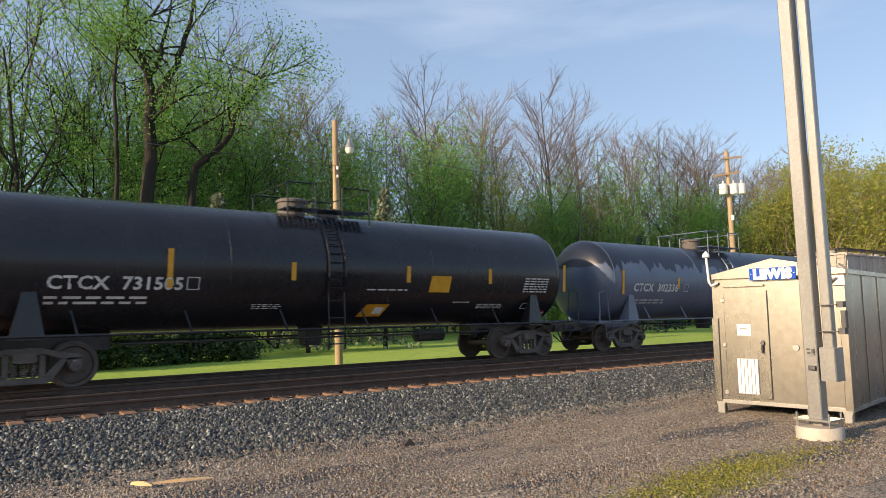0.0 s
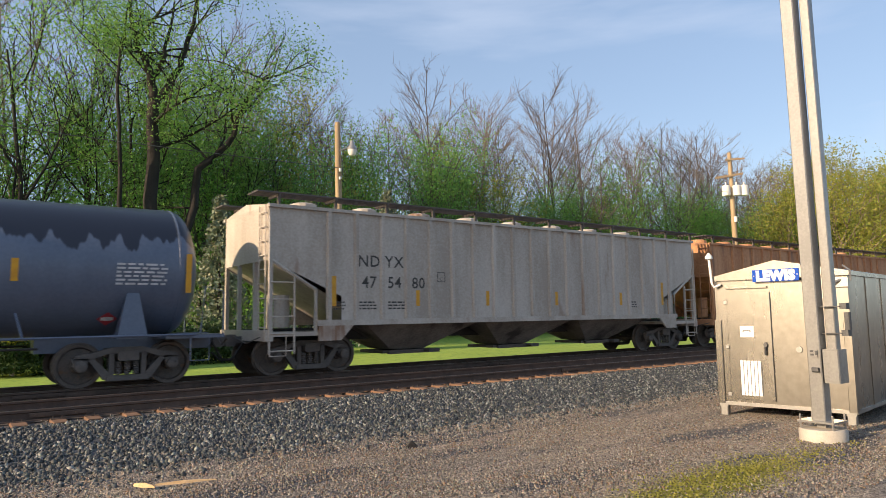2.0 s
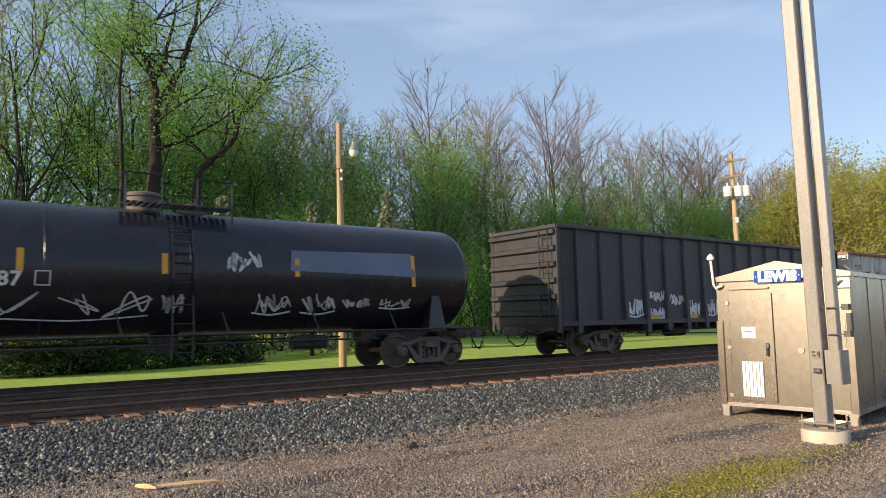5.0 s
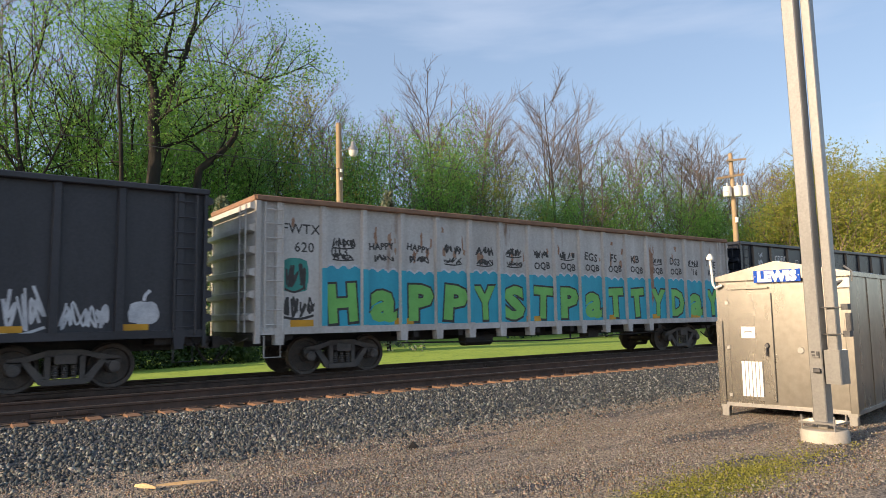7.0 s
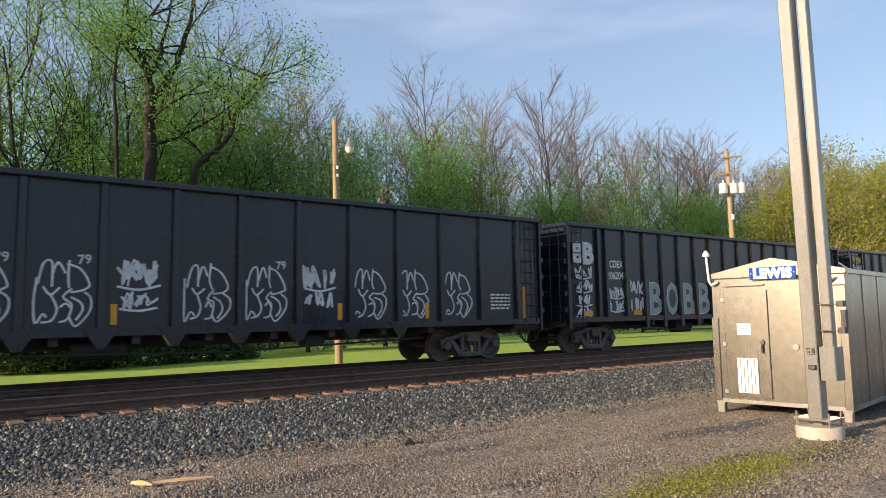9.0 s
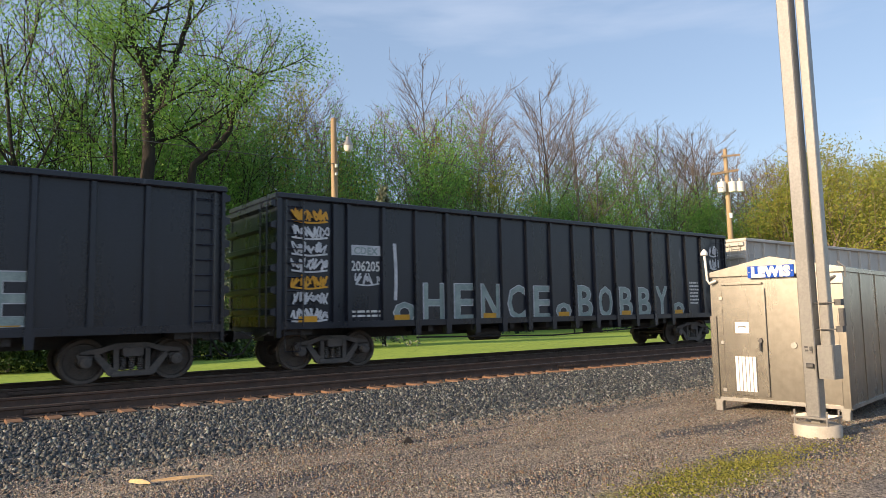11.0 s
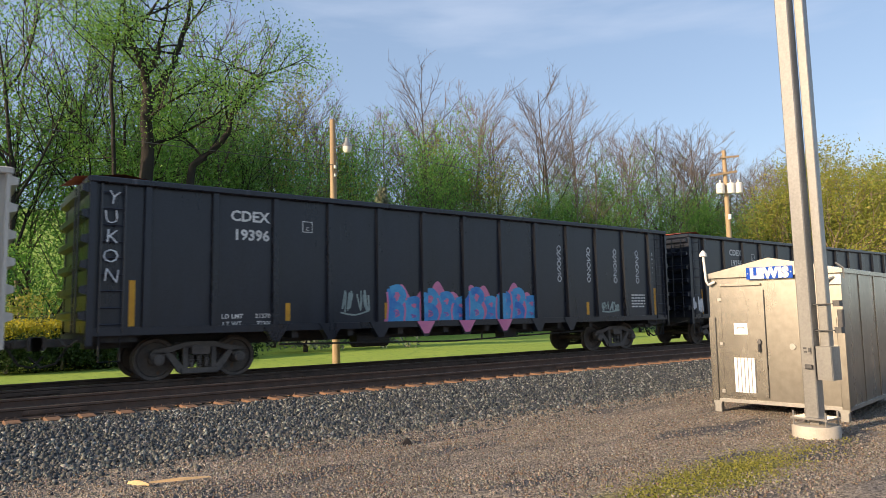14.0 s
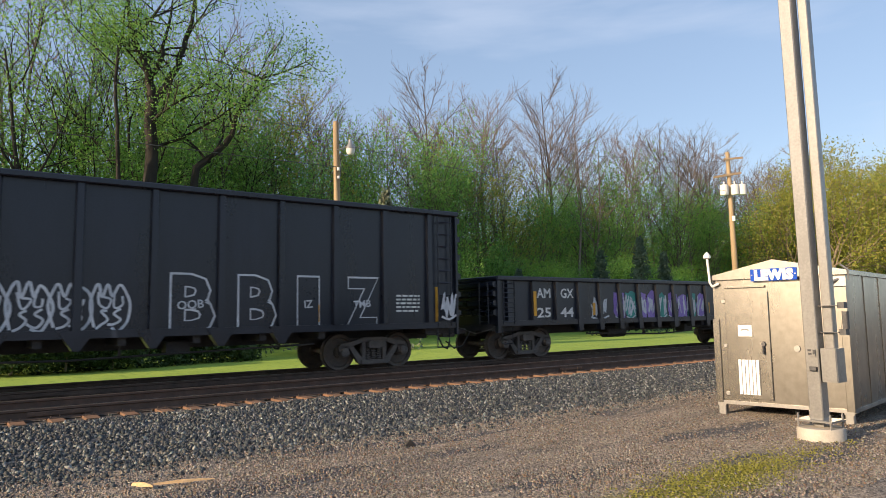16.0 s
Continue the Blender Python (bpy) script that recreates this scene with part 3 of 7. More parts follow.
def tips(limbs, level, rng, every=1):
    return [tuple(p) for pts, rad, lv in limbs if lv >= level for p in pts[(2 if len(pts) > 4 else 1)::every]]


def grow_bare(rng, h):
    """A tall forest tree without leaves: a clear stem, steep boughs and a fine oval head of twigs."""
    out = []

    def limb(p, d, length, r, r1, level, n, wob, up):
        pts, rad = [p.copy()], [r]
        for i in range(n):
            d = (d + Vector((rng.uniform(-wob, wob), rng.uniform(-wob, wob), rng.uniform(-wob, wob) + up))).normalized()
            p = p + d * length / n
            pts.append(p.copy())
            rad.append(r + (r1 - r) * (i + 1) / n)
        out.append((pts, rad, level))
        return pts, rad

    stem, srad = limb(Vector((0, 0, -0.3)), Vector((rng.uniform(-0.06, 0.06), rng.uniform(-0.06, 0.06), 1)), h * 0.9, 0.17, 0.03, 0, 9, 0.07, 0.06)
    fork = rng.uniform(0.36, 0.46)
    for k in range(13):
        f = fork + (0.97 - fork) * (k + rng.random()) / 13
        j = min(int(f * 9), 8)
        q = stem[j].lerp(stem[j + 1], f * 9 - j)
        a = k * 2.4 + rng.uniform(-0.5, 0.5)
        reach = h * (0.33 * (1 - f) + 0.135) * rng.uniform(0.8, 1.25)
        bough, br = limb(q, Vector((math.cos(a) * 0.7, math.sin(a) * 0.7, 0.8)).normalized(), reach, srad[j] * 0.6, 0.022, 1, 5, 0.2, 0.07)
        for m in range(6):
            g = 0.25 + 0.72 * (m + rng.random()) / 6
            i = min(int(g * 5), 4)
            c = bough[i].lerp(bough[i + 1], g * 5 - i)
            w = rng.uniform(0, 6.283)
            d = ((bough[i + 1] - bough[i]).normalized() + Vector((math.cos(w), math.sin(w), 0.15)) * 0.8).normalized()
            twig, tr = limb(c, d, reach * rng.uniform(0.32, 0.5), 0.020, 0.011, 2, 3, 0.22, 0.05)
            for e in range(5):
                i = rng.randint(0, 2)
                w = rng.uniform(0, 6.283)
                d = ((twig[i + 1] - twig[i]).normalized() + Vector((math.cos(w), math.sin(w), 0.2)) * 0.85).normalized()
                limb(twig[i].lerp(twig[i + 1], rng.random()), d, reach * rng.uniform(0.14, 0.26), 0.0105, 0.0065, 3, 2, 0.15, 0.06)
    return out


def make_tree(kind, seed):
    rng, nrng = random.Random(seed), np.random.default_rng(seed)
    if kind in ("bare", "darkbare"):
        limbs = grow_bare(rng, 22)
        t = thing("bare_tree", "tall bare grey-brown tree with a fine head of twigs", "tree", group="trees at the wood's edge")
        part("trunk", wood_mesh(limbs, "twig_wood" if kind == "bare" else "bark_dusky"), "", t)
        part("crown", leaf_cloud(tips(limbs, 3, rng, 2)[::2], nrng, 1, 0.15, 0.05, LEAF["bud"]), "", t, "sparse reddish buds")
    elif kind == "leafy":
        limbs = grow(rng, 17, 0.17, 3, 0.75, 0.75, 0.22, (9, 5, 4), wob=0.16)
        t = thing("leafing_tree", "tree with fresh green spring leaves and open crown", "tree", group="trees at the wood's edge")
        part("trunk", wood_mesh(limbs, "bark"), "", t)
        part("crown", leaf_cloud(tips(limbs, 2, rng, 2), nrng, 20, 0.5, 0.065, LEAF["oak"], corners=3), "", t, "fresh green leaves")
    elif kind == "gold":
        limbs = grow(rng, 14, 0.2, 3, 0.7, 0.8, 0.15, (9, 5, 4), wob=0.14)
        t = thing("budding_tree", "tree with yellow-green opening buds in evening sun", "tree", group="trees at the wood's edge")
        part("trunk", wood_mesh(limbs, "bark_pale"), "", t)
        part("crown", leaf_cloud(tips(limbs, 2, rng, 1), nrng, 19, 0.6, 0.092, LEAF["gold"], corners=3), "", t, "yellow-green opening leaves")
    elif kind.startswith("thicket"):
        limbs = grow(rng, 20, 0.14, 2, 0.6, 0.8, 0.06, (24, 7), wob=0.13)
        t = thing("thicket_tree", "slim leafing tree in the dense wood", "tree", group="undergrowth at the wood's edge")
        part("trunk", wood_mesh([l for i, l in enumerate(limbs) if l[2] < 2 or i % 2], "bark_dusky"), "", t)
        part("crown", leaf_cloud(tips(limbs, 1, rng, 1), nrng, 13, 0.62, 0.11, LEAF[{"thicket": "deep", "thicketfresh": "oak", "thicketgold": "gold"}[kind]], corners=3), "", t, "soft spring leaves")
    else:
        limbs = grow(rng, 7.5, 0.1, 2, 0.9, 0.6, 0.05, (12, 5), wob=0.2)
        t = thing("young_tree", "dense young tree in dark green leaf" if kind == "bush" else "dense young tree in fresh green leaf", "tree", group="undergrowth at the wood's edge")
        part("trunk", wood_mesh(limbs, "bark"), "", t)
        part("crown", leaf_cloud(tips(limbs, 1, rng, 1), nrng, 24, 0.5, 0.085, LEAF["wood" if kind == "bush" else "fresh"], corners=3), "", t, "dense green leaves")
    return t


def make_spruce(seed, mat, h, label):
    rng, nrng = random.Random(seed), np.random.default_rng(seed)
    t = thing("spruce", label, "tree", group="spruces on the lawn")
    part("trunk", Shape().tube([(0, 0, -0.2), (0, 0, h * 0.5), (0, 0, h)], 0.13, 8, 0.015), "bark", t)
    c = []
    for i in range(60):
        z = h * (0.06 + 0.93 * i / 60)
        reach = (h - z) * 0.26 + 0.08
        for k in range(7):
            a = rng.uniform(0, 6.28)
            for s in (0.3, 0.6, 0.9):
                c.append((math.cos(a) * reach * s, math.sin(a) * reach * s, z - reach * s * 0.15))
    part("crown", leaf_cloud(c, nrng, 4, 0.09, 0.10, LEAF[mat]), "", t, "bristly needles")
    return t


def build_trees():
    rng = random.Random(11)
    kinds = {"bare": [make_tree("bare", s) for s in (1, 2, 3)], "darkbare": [make_tree("darkbare", s) for s in (17, 18)], "leafy": [make_tree("leafy", s) for s in (4, 5, 6)],
             "gold": [make_tree("gold", s) for s in (7, 8)], "bush": [make_tree("bush", s) for s in (9, 10)], "freshbush": [make_tree("freshbush", s) for s in (12,)],
             "thicket": [make_tree("thicket", s) for s in (13, 14)], "thicketfresh": [make_tree("thicketfresh", s) for s in (15,)], "thicketgold": [make_tree("thicketgold", s) for s in (16,)]}
    used = set()

    def put(kind, x, y, s):
        src = rng.choice(kinds[kind])
        z = ground_z(x, y) - 0.05
        m = Matrix.LocRotScale((x, y, z), Euler((rng.uniform(-0.04, 0.04), rng.uniform(-0.04, 0.04), rng.uniform(0, 6.28))), None)
        if src not in used:
            used.add(src)
            t = src
        else:
            t = copy_thing(src, m)
        t.matrix_basis = m
        t.scale = (s, s, s * rng.uniform(0.92, 1.1))

    # wood's edge: undergrowth in front, then leafing trees, tall bare trees behind
    for i in range(46):
        x = -12 + i * 2.7 + rng.uniform(-1, 1)
        put("freshbush" if rng.random() < (0.85 if 9 < x < 26 else 0.4) else "bush", x, rng.uniform(45, 50) if x > 22 else rng.uniform(37, 42), rng.uniform(0.8, 1.2))
    for i in range(44):
        x = 15 + i * 2.9 + rng.uniform(-1.2, 1.2)
        put(("thicket", "thicketfresh", "thicket", "thicketgold" if i % 8 == 3 else "thicket")[i % 4], x, rng.uniform(51, 57), rng.uniform(0.72, 0.98))
    for i in range(24):
        x = 14 + i * 5.6 + rng.uniform(-2, 2)
        put(("thicket", "thicketfresh", "thicketgold")[i % 3], x, rng.uniform(58, 66), rng.uniform(0.8, 1.0))
    for i in range(13):
        put(("thicket", "thicketfresh", "thicket")[i % 3], -9 + i * 2.6 + rng.uniform(-0.8, 0.8), rng.uniform(43, 50), rng.uniform(0.62, 0.85))
    for i in range(66):
        x = 23 + i * 1.85 + rng.uniform(-1.3, 1.3)
        put("darkbare" if i % 3 == 1 or x < 40 and i % 2 else "bare", x, rng.uniform(52, 66), rng.uniform(0.88, 1.05) + min(max((x - 26) / 90, 0), 0.25))
    for i in range(9):
        x = -8 + i * 3.1 + rng.uniform(-1.2, 1.2)
        put("leafy", x, rng.uniform(42, 52), rng.uniform(0.9, 1.2))
    for i in range(13):
        put("darkbare" if i % 3 else "bare", -9 + i * 2.4 + rng.uniform(-1, 1), rng.uniform(46, 58), rng.uniform(0.95, 1.2))
    for i in range(26):
        put("gold", 92 + i * 3.6 + rng.uniform(-2, 2), rng.uniform(34, 50), rng.uniform(1.35, 1.7))
    # the depth of the wood: countless leaves and stems behind the edge
    nrng = np.random.default_rng(5)
    c = []
    for i in range(8000):
        x, y = rng.uniform(-22, 230), rng.uniform(64, 84)
        top = (18.0 if x < 26 else 12.0) + 2.0 * noise.noise((x * 0.12, 3.0, 0)) + 1.2 * noise.noise((x * 0.4, 9.0, 0))
        c.append((x, y, ground_z(x, y) + top * rng.random() ** 0.8))
    ob = new("woodland", leaf_cloud(c, nrng, 12, 0.9, 0.2, LEAF["oak"], corners=3))
    tagged(ob, "deep green leaves of the wood behind its edge", "woodland", kind="stuff")
    for k in kinds:
        for src in kinds[k]:
            if src not in used:
                put(k, rng.uniform(0, 60), 60, 1)


# ---- rolling stock ----
WHEELSETS, CARS = [], []
RAD = 0.457


def bogie_meshes():
    wheel = Shape()
    for s in (-1, 1):
        prof = [(s * 0.79, 0.0), (s * 0.79, 0.13), (s * 0.745, 0.15), (s * 0.735, 0.36), (s * 0.79, 0.385), (s * 0.80, 0.452), (s * 0.795, 0.457), (s * 0.705, 0.460), (s * 0.695, 0.486), (s * 0.672, 0.486), (s * 0.665, 0.40), (s * 0.70, 0.36), (s * 0.70, 0.15), (s * 0.66, 0.12), (s * 0.66, 0.0)]
        wheel.lathe(prof, 32, "y")
        # spokes of grease, lightly raised, that turn with the wheel
        for k in range(3):
            a = k * 2.094
            wheel.box(math.cos(a) * 0.22 - 0.02, math.cos(a) * 0.22 + 0.02, min(s * 0.738, s * 0.75), max(s * 0.738, s * 0.75), math.sin(a) * 0.22 - 0.02, math.sin(a) * 0.22 + 0.02)
    wheel.lathe([(-0.66, 0.085), (0.66, 0.085)], 12, "y")
    frame_ = Shape()
    y0, y1 = -0.07, 0.07
    frame_.prism([(-1.02, 0.60), (-0.98, 0.68), (-0.62, 0.74), (-0.3, 0.83), (0.3, 0.83), (0.62, 0.74), (0.98, 0.68), (1.02, 0.60), (0.74, 0.58), (0.38, 0.70), (-0.38, 0.70), (-0.74, 0.58)], y0, y1)
    frame_.prism([(-0.76, 0.60), (-0.62, 0.60), (-0.33, 0.27), (-0.38, 0.14), (-0.46, 0.17)], y0, y1)
    frame_.prism([(0.76, 0.60), (0.62, 0.60), (0.33, 0.27), (0.38, 0.14), (0.46, 0.17)], y0, y1)
    frame_.prism([(-0.40, 0.14), (-0.40, 0.25), (0.40, 0.25), (0.40, 0.14)], y0 - 0.03, y1 + 0.03)
    for s in (-1, 1):
        frame_.prism([(s * 0.36, 0.72), (s * 0.26, 0.72), (s * 0.26, 0.22), (s * 0.36, 0.22)], y0, y1)
        frame_.prism([(s * 0.889 - 0.17, 0.62), (s * 0.889 + 0.15, 0.62), (s * 0.889 + 0.12, 0.47), (s * 0.889 - 0.13, 0.47)], y0, y1)
        frame_.lathe([(-0.17, 0.0), (-0.17, 0.085), (-0.15, 0.115), (0.05, 0.12)], 16, "y", (s * 0.889, 0, 0.457))
        for k in range(3):
            a = k * 2.094 + 0.5
            frame_.lathe([(-0.185, 0.016), (-0.165, 0.016)], 6, "y", (s * 0.889 + 0.05 * math.cos(a), 0, 0.457 + 0.05 * math.sin(a)))
    coil = []
    for k in range(6):
        coil += [(0.262 + k * 0.047, 0.045), (0.272 + k * 0.047, 0.066), (0.288 + k * 0.047, 0.066), (0.298 + k * 0.047, 0.045)]
    springs = Shape().lathe(coil, 10, "z")
    bolster = Shape().box(-0.2, 0.2, -1.15, 1.15, 0.55, 0.74, 0.03).box(-0.35, 0.35, -0.35, 0.35, 0.70, 0.80)
    bolster.tube([(-0.62, -0.6, 0.42), (-0.62, 0.6, 0.42)], 0.05).tube([(0.62, -0.6, 0.42), (0.62, 0.6, 0.42)], 0.05)
    return wheel.mesh("wheelset", "wheel", True), frame_.mesh("side_frame", "grime", True), springs.mesh("spring", "grime"), bolster.mesh("bogie", "grime")


BOGIE = bogie_meshes()


def bogie(car, x):
    b = part("bogie", BOGIE[3], "grime", car, "grimy cast steel bogie", at=pose(x, 0, 0))
    for y in (-0.99, 0.99):
        part("side_frame", BOGIE[1], "grime", b, at=pose(0, y, 0, 0, 0, 0 if y < 0 else 180))
        for sx in (-0.17, 0.0, 0.17):
            part("spring", BOGIE[2], "grime", b, at=pose(sx, y, 0))
    for wx in (-0.889, 0.889):
        w = part("wheelset", BOGIE[0], "wheel", b, at=pose(wx, 0, RAD))
        WHEELSETS.append((w, wx))


def coupler(car, x, d):
    s = Shape().box(min(x, x + d * 0.62), max(x, x + d * 0.62), -0.08, 0.08, 0.78, 0.95, 0.02)
    s.box(min(x + d * 0.5, x + d * 0.78), max(x + d * 0.5, x + d * 0.78), -0.17, 0.13, 0.72, 1.0, 0.04)
    part("coupler", s, "grime", car)
    hose = Shape().tube([(x + d * 0.1, -0.4, 0.85), (x + d * 0.35, -0.36, 0.45), (x + d * 0.6, -0.25, 0.38), (x + d * 0.8, -0.1, 0.6)], 0.025)
    part("brake_hose", hose, "under", car)
    part("cut_lever", Shape().tube([(x + d * 0.12, -1.45, 0.95), (x + d * 0.2, -0.8, 0.8), (x + d * 0.3, -0.1, 0.98)], 0.016, 5), "grime", car)


def ladder(car, x0, x1, y, z0, z1, n, mat, name="ladder", r=0.016):
    s = Shape().tube([(x0, y, z0), (x0, y, z1)], r * 1.3).tube([(x1, y, z0), (x1, y, z1)], r * 1.3)
    for i in range(n):
        z = z0 + (z1 - z0) * (i + 0.5) / n
        s.tube([(x0, y, z), (x1, y, z)], r, 5)
    return part(name, s, mat, car)


def end_ladder(car, x, y0, y1, z0, z1, n, mat):
    s = Shape().tube([(x, y0, z0), (x, y0, z1)], 0.02).tube([(x, y1, z0), (x, y1, z1)], 0.02)
    for i in range(n):
        z = z0 + (z1 - z0) * (i + 0.5) / n
        s.tube([(x, y0, z), (x, y1, z)], 0.016, 5)
    return part("ladder", s, mat, car)


def stirrup(car, x, mat):
    part("stirrup_step", Shape().tube([(x - 0.2, -1.5, 1.0), (x - 0.2, -1.5, 0.5), (x + 0.2, -1.5, 0.5), (x + 0.2, -1.5, 1.0)], 0.02, 5), mat, car)


def start_car(name, label, s0):
    car = thing(name, label, "freight car", pose(s0, YC, 0), group="cars of the passing train")
    CARS.append((car, s0))
    return car


def gondola(s0, length, label, mat, panels, z0=1.08, z1=4.26, foot=0.78, trucks=2.35, post_w=0.15, post_d=0.12, rim=None, foot_kind="point", end_ribs=6, posts=None, under_mat="under"):
    car = start_car("gondola_car", label, s0)
    rim = rim or mat
    L, yo = length, 1.60
    ys = yo - post_d          # panel plane
    part("side_wall", Shape().box(0.05, L - 0.05, -ys, -ys + 0.02, z0, z1 - 0.05), mat, car)
    part("side_wall", Shape().box(0.05, L - 0.05, ys - 0.02, ys, z0, z1 - 0.05), mat, car)
    for x in (0.0, L - 0.06):
        part("end_wall", Shape().box(x + 0.02, x + 0.045, -ys, ys, z0, z1), mat, car)
        rib = Shape()
        for k in range(end_ribs):
            z = z0 + 0.35 + k * (z1 - z0 - 0.6) / (end_ribs - 1)
            d = -1 if x < 1 else 1
            xx = x + 0.03
            rib.add([(xx, -yo + 0.05, z - 0.11), (xx + d * 0.16, -yo + 0.05, z - 0.06), (xx + d * 0.16, -yo + 0.05, z + 0.06), (xx, -yo + 0.05, z + 0.11),
                     (xx, yo - 0.05, z - 0.11), (xx + d * 0.16, yo - 0.05, z - 0.06), (xx + d * 0.16, yo - 0.05, z + 0.06), (xx, yo - 0.05, z + 0.11)],
                    [(0, 1, 2, 3), (7, 6, 5, 4), (0, 4, 5, 1), (1, 5, 6, 2), (2, 6, 7, 3), (3, 7, 4, 0)])
        part("end_ribs", rib, mat, car)
    part("floor_plate", Shape().box(0.05, L - 0.05, -ys, ys, z0 - 0.05, z0), "under", car)
    chord = Shape()
    for y in (-1, 1):
        chord.box(0, L, min(y * (yo - 0.16), y * (yo + 0.03)), max(y * (yo - 0.16), y * (yo + 0.03)), z1 - 0.13, z1, 0.02)
    chord.box(-0.04, 0.09, -yo, yo, z1 - 0.13, z1 - 0.003, 0.02).box(L - 0.09, L + 0.04, -yo, yo, z1 - 0.13, z1 - 0.003, 0.02)
    part("top_chord", chord, rim, car)
    sill = Shape()
    for y in (-1, 1):
        sill.box(0, L, min(y * ys, y * (yo - 0.02)), max(y * ys, y * (yo - 0.02)), z0 - 0.06, z0 + 0.1)
    part("side_sill", sill, mat, car)
    # posts with flared feet
    w = post_w / 2
    def post_shape(deep):
        p = Shape().add([(-w * 1.25, 0, z0 + 0.1), (w * 1.25, 0, z0 + 0.1), (w, -post_d, z0 + 0.1), (-w, -post_d, z0 + 0.1), (-w * 1.25, 0, z1 - 0.12), (w * 1.25, 0, z1 - 0.12), (w * 0.8, -post_d * 0.75, z1 - 0.12), (-w * 0.8, -post_d * 0.75, z1 - 0.12)],
                        [(0, 1, 2, 3), (7, 6, 5, 4), (0, 4, 5, 1), (1, 5, 6, 2), (2, 6, 7, 3), (3, 7, 4, 0)])
        if deep:
            q = 0.33 if foot_kind == "point" else w * 1.7
            e = 0.07 if foot_kind == "point" else w * 1.25
            p.add([(-q, 0.1, z0 + 0.1), (q, 0.1, z0 + 0.1), (q, -post_d - 0.004, z0 + 0.1), (-q, -post_d - 0.004, z0 + 0.1), (-e, 0.1, foot), (e, 0.1, foot), (e, -post_d - 0.004, foot), (-e, -post_d - 0.004, foot)],
                  [(0, 3, 2, 1), (4, 5, 6, 7), (0, 1, 5, 4), (1, 2, 6, 5), (2, 3, 7, 6), (3, 0, 4, 7)])
        return p
    deep, flat = post_shape(True).mesh("side_post", mat), post_shape(False).mesh("side_post", mat)
    a, step = posts or (1.1, (L - 2.2) / panels)
    xs = [a + step * i for i in range(panels + 1)]
    for x in xs:
        over = abs(x - trucks) < 1.5 or abs(x - (L - trucks)) < 1.5
        part("side_post", flat if over else deep, mat, car, at=pose(x, -ys, 0))
        part("side_post", flat if over else deep, mat, car, at=pose(x, ys, 0, 0, 0, 180))
    for x in (0.0, L):
        part("corner_post", Shape().box(x - 0.07 if x else 0, x if x else 0.12, -yo, -ys, z0 - 0.25, z1 - 0.1).box(x - 0.07 if x else 0, x if x else 0.12, ys, yo, z0 - 0.25, z1 - 0.1), mat, car)
    for x, d in ((0.45, -1), (L - 0.45, 1)):
        ladder(car, x - 0.22, x + 0.22, -yo + 0.01, z0, z1 - 0.15, 9, mat, "side_ladder")
        stirrup(car, x, mat)
    end_ladder(car, -0.16, -1.35, -0.95, z0, z1 - 0.2, 8, mat)
    # underframe
    under = Shape().box(0.2, L - 0.2, -0.32, 0.32, 0.72, z0 - 0.05).box(0.0, 1.0, -1.4, 1.4, 0.88, z0 - 0.05).box(L - 1.0, L, -1.4, 1.4, 0.88, z0 - 0.05)
    for x in np.arange(4.5, L - 4, 1.5):
        under.box(x - 0.08, x + 0.08, -1.45, 1.45, 0.85, z0 - 0.05)
    part("underframe", under, "under", car)
    rig = Shape().lathe([(-0.5, 0.0), (-0.5, 0.2), (0.5, 0.2), (0.5, 0.0)], 14, "x", (L * 0.36, -0.9, 0.72))
    rig.tube([(4.2, -1.2, 0.7), (L / 2, -1.15, 0.58), (L - 4.2, -1.2, 0.72)], 0.025).tube([(L * 0.55, -1.2, 0.62), (L * 0.55, -1.2, 0.9)], 0.03).box(L * 0.6, L * 0.6 + 0.5, -1.1, -0.7, 0.62, 0.9, 0.02)
    part("brake_rigging", rig, "under", car)
    for x in (trucks, L - trucks):
        bogie(car, x)
    coupler(car, 0.0, -1)
    coupler(car, L, 1)
    return car, -ys - 0.004, -yo - 0.004


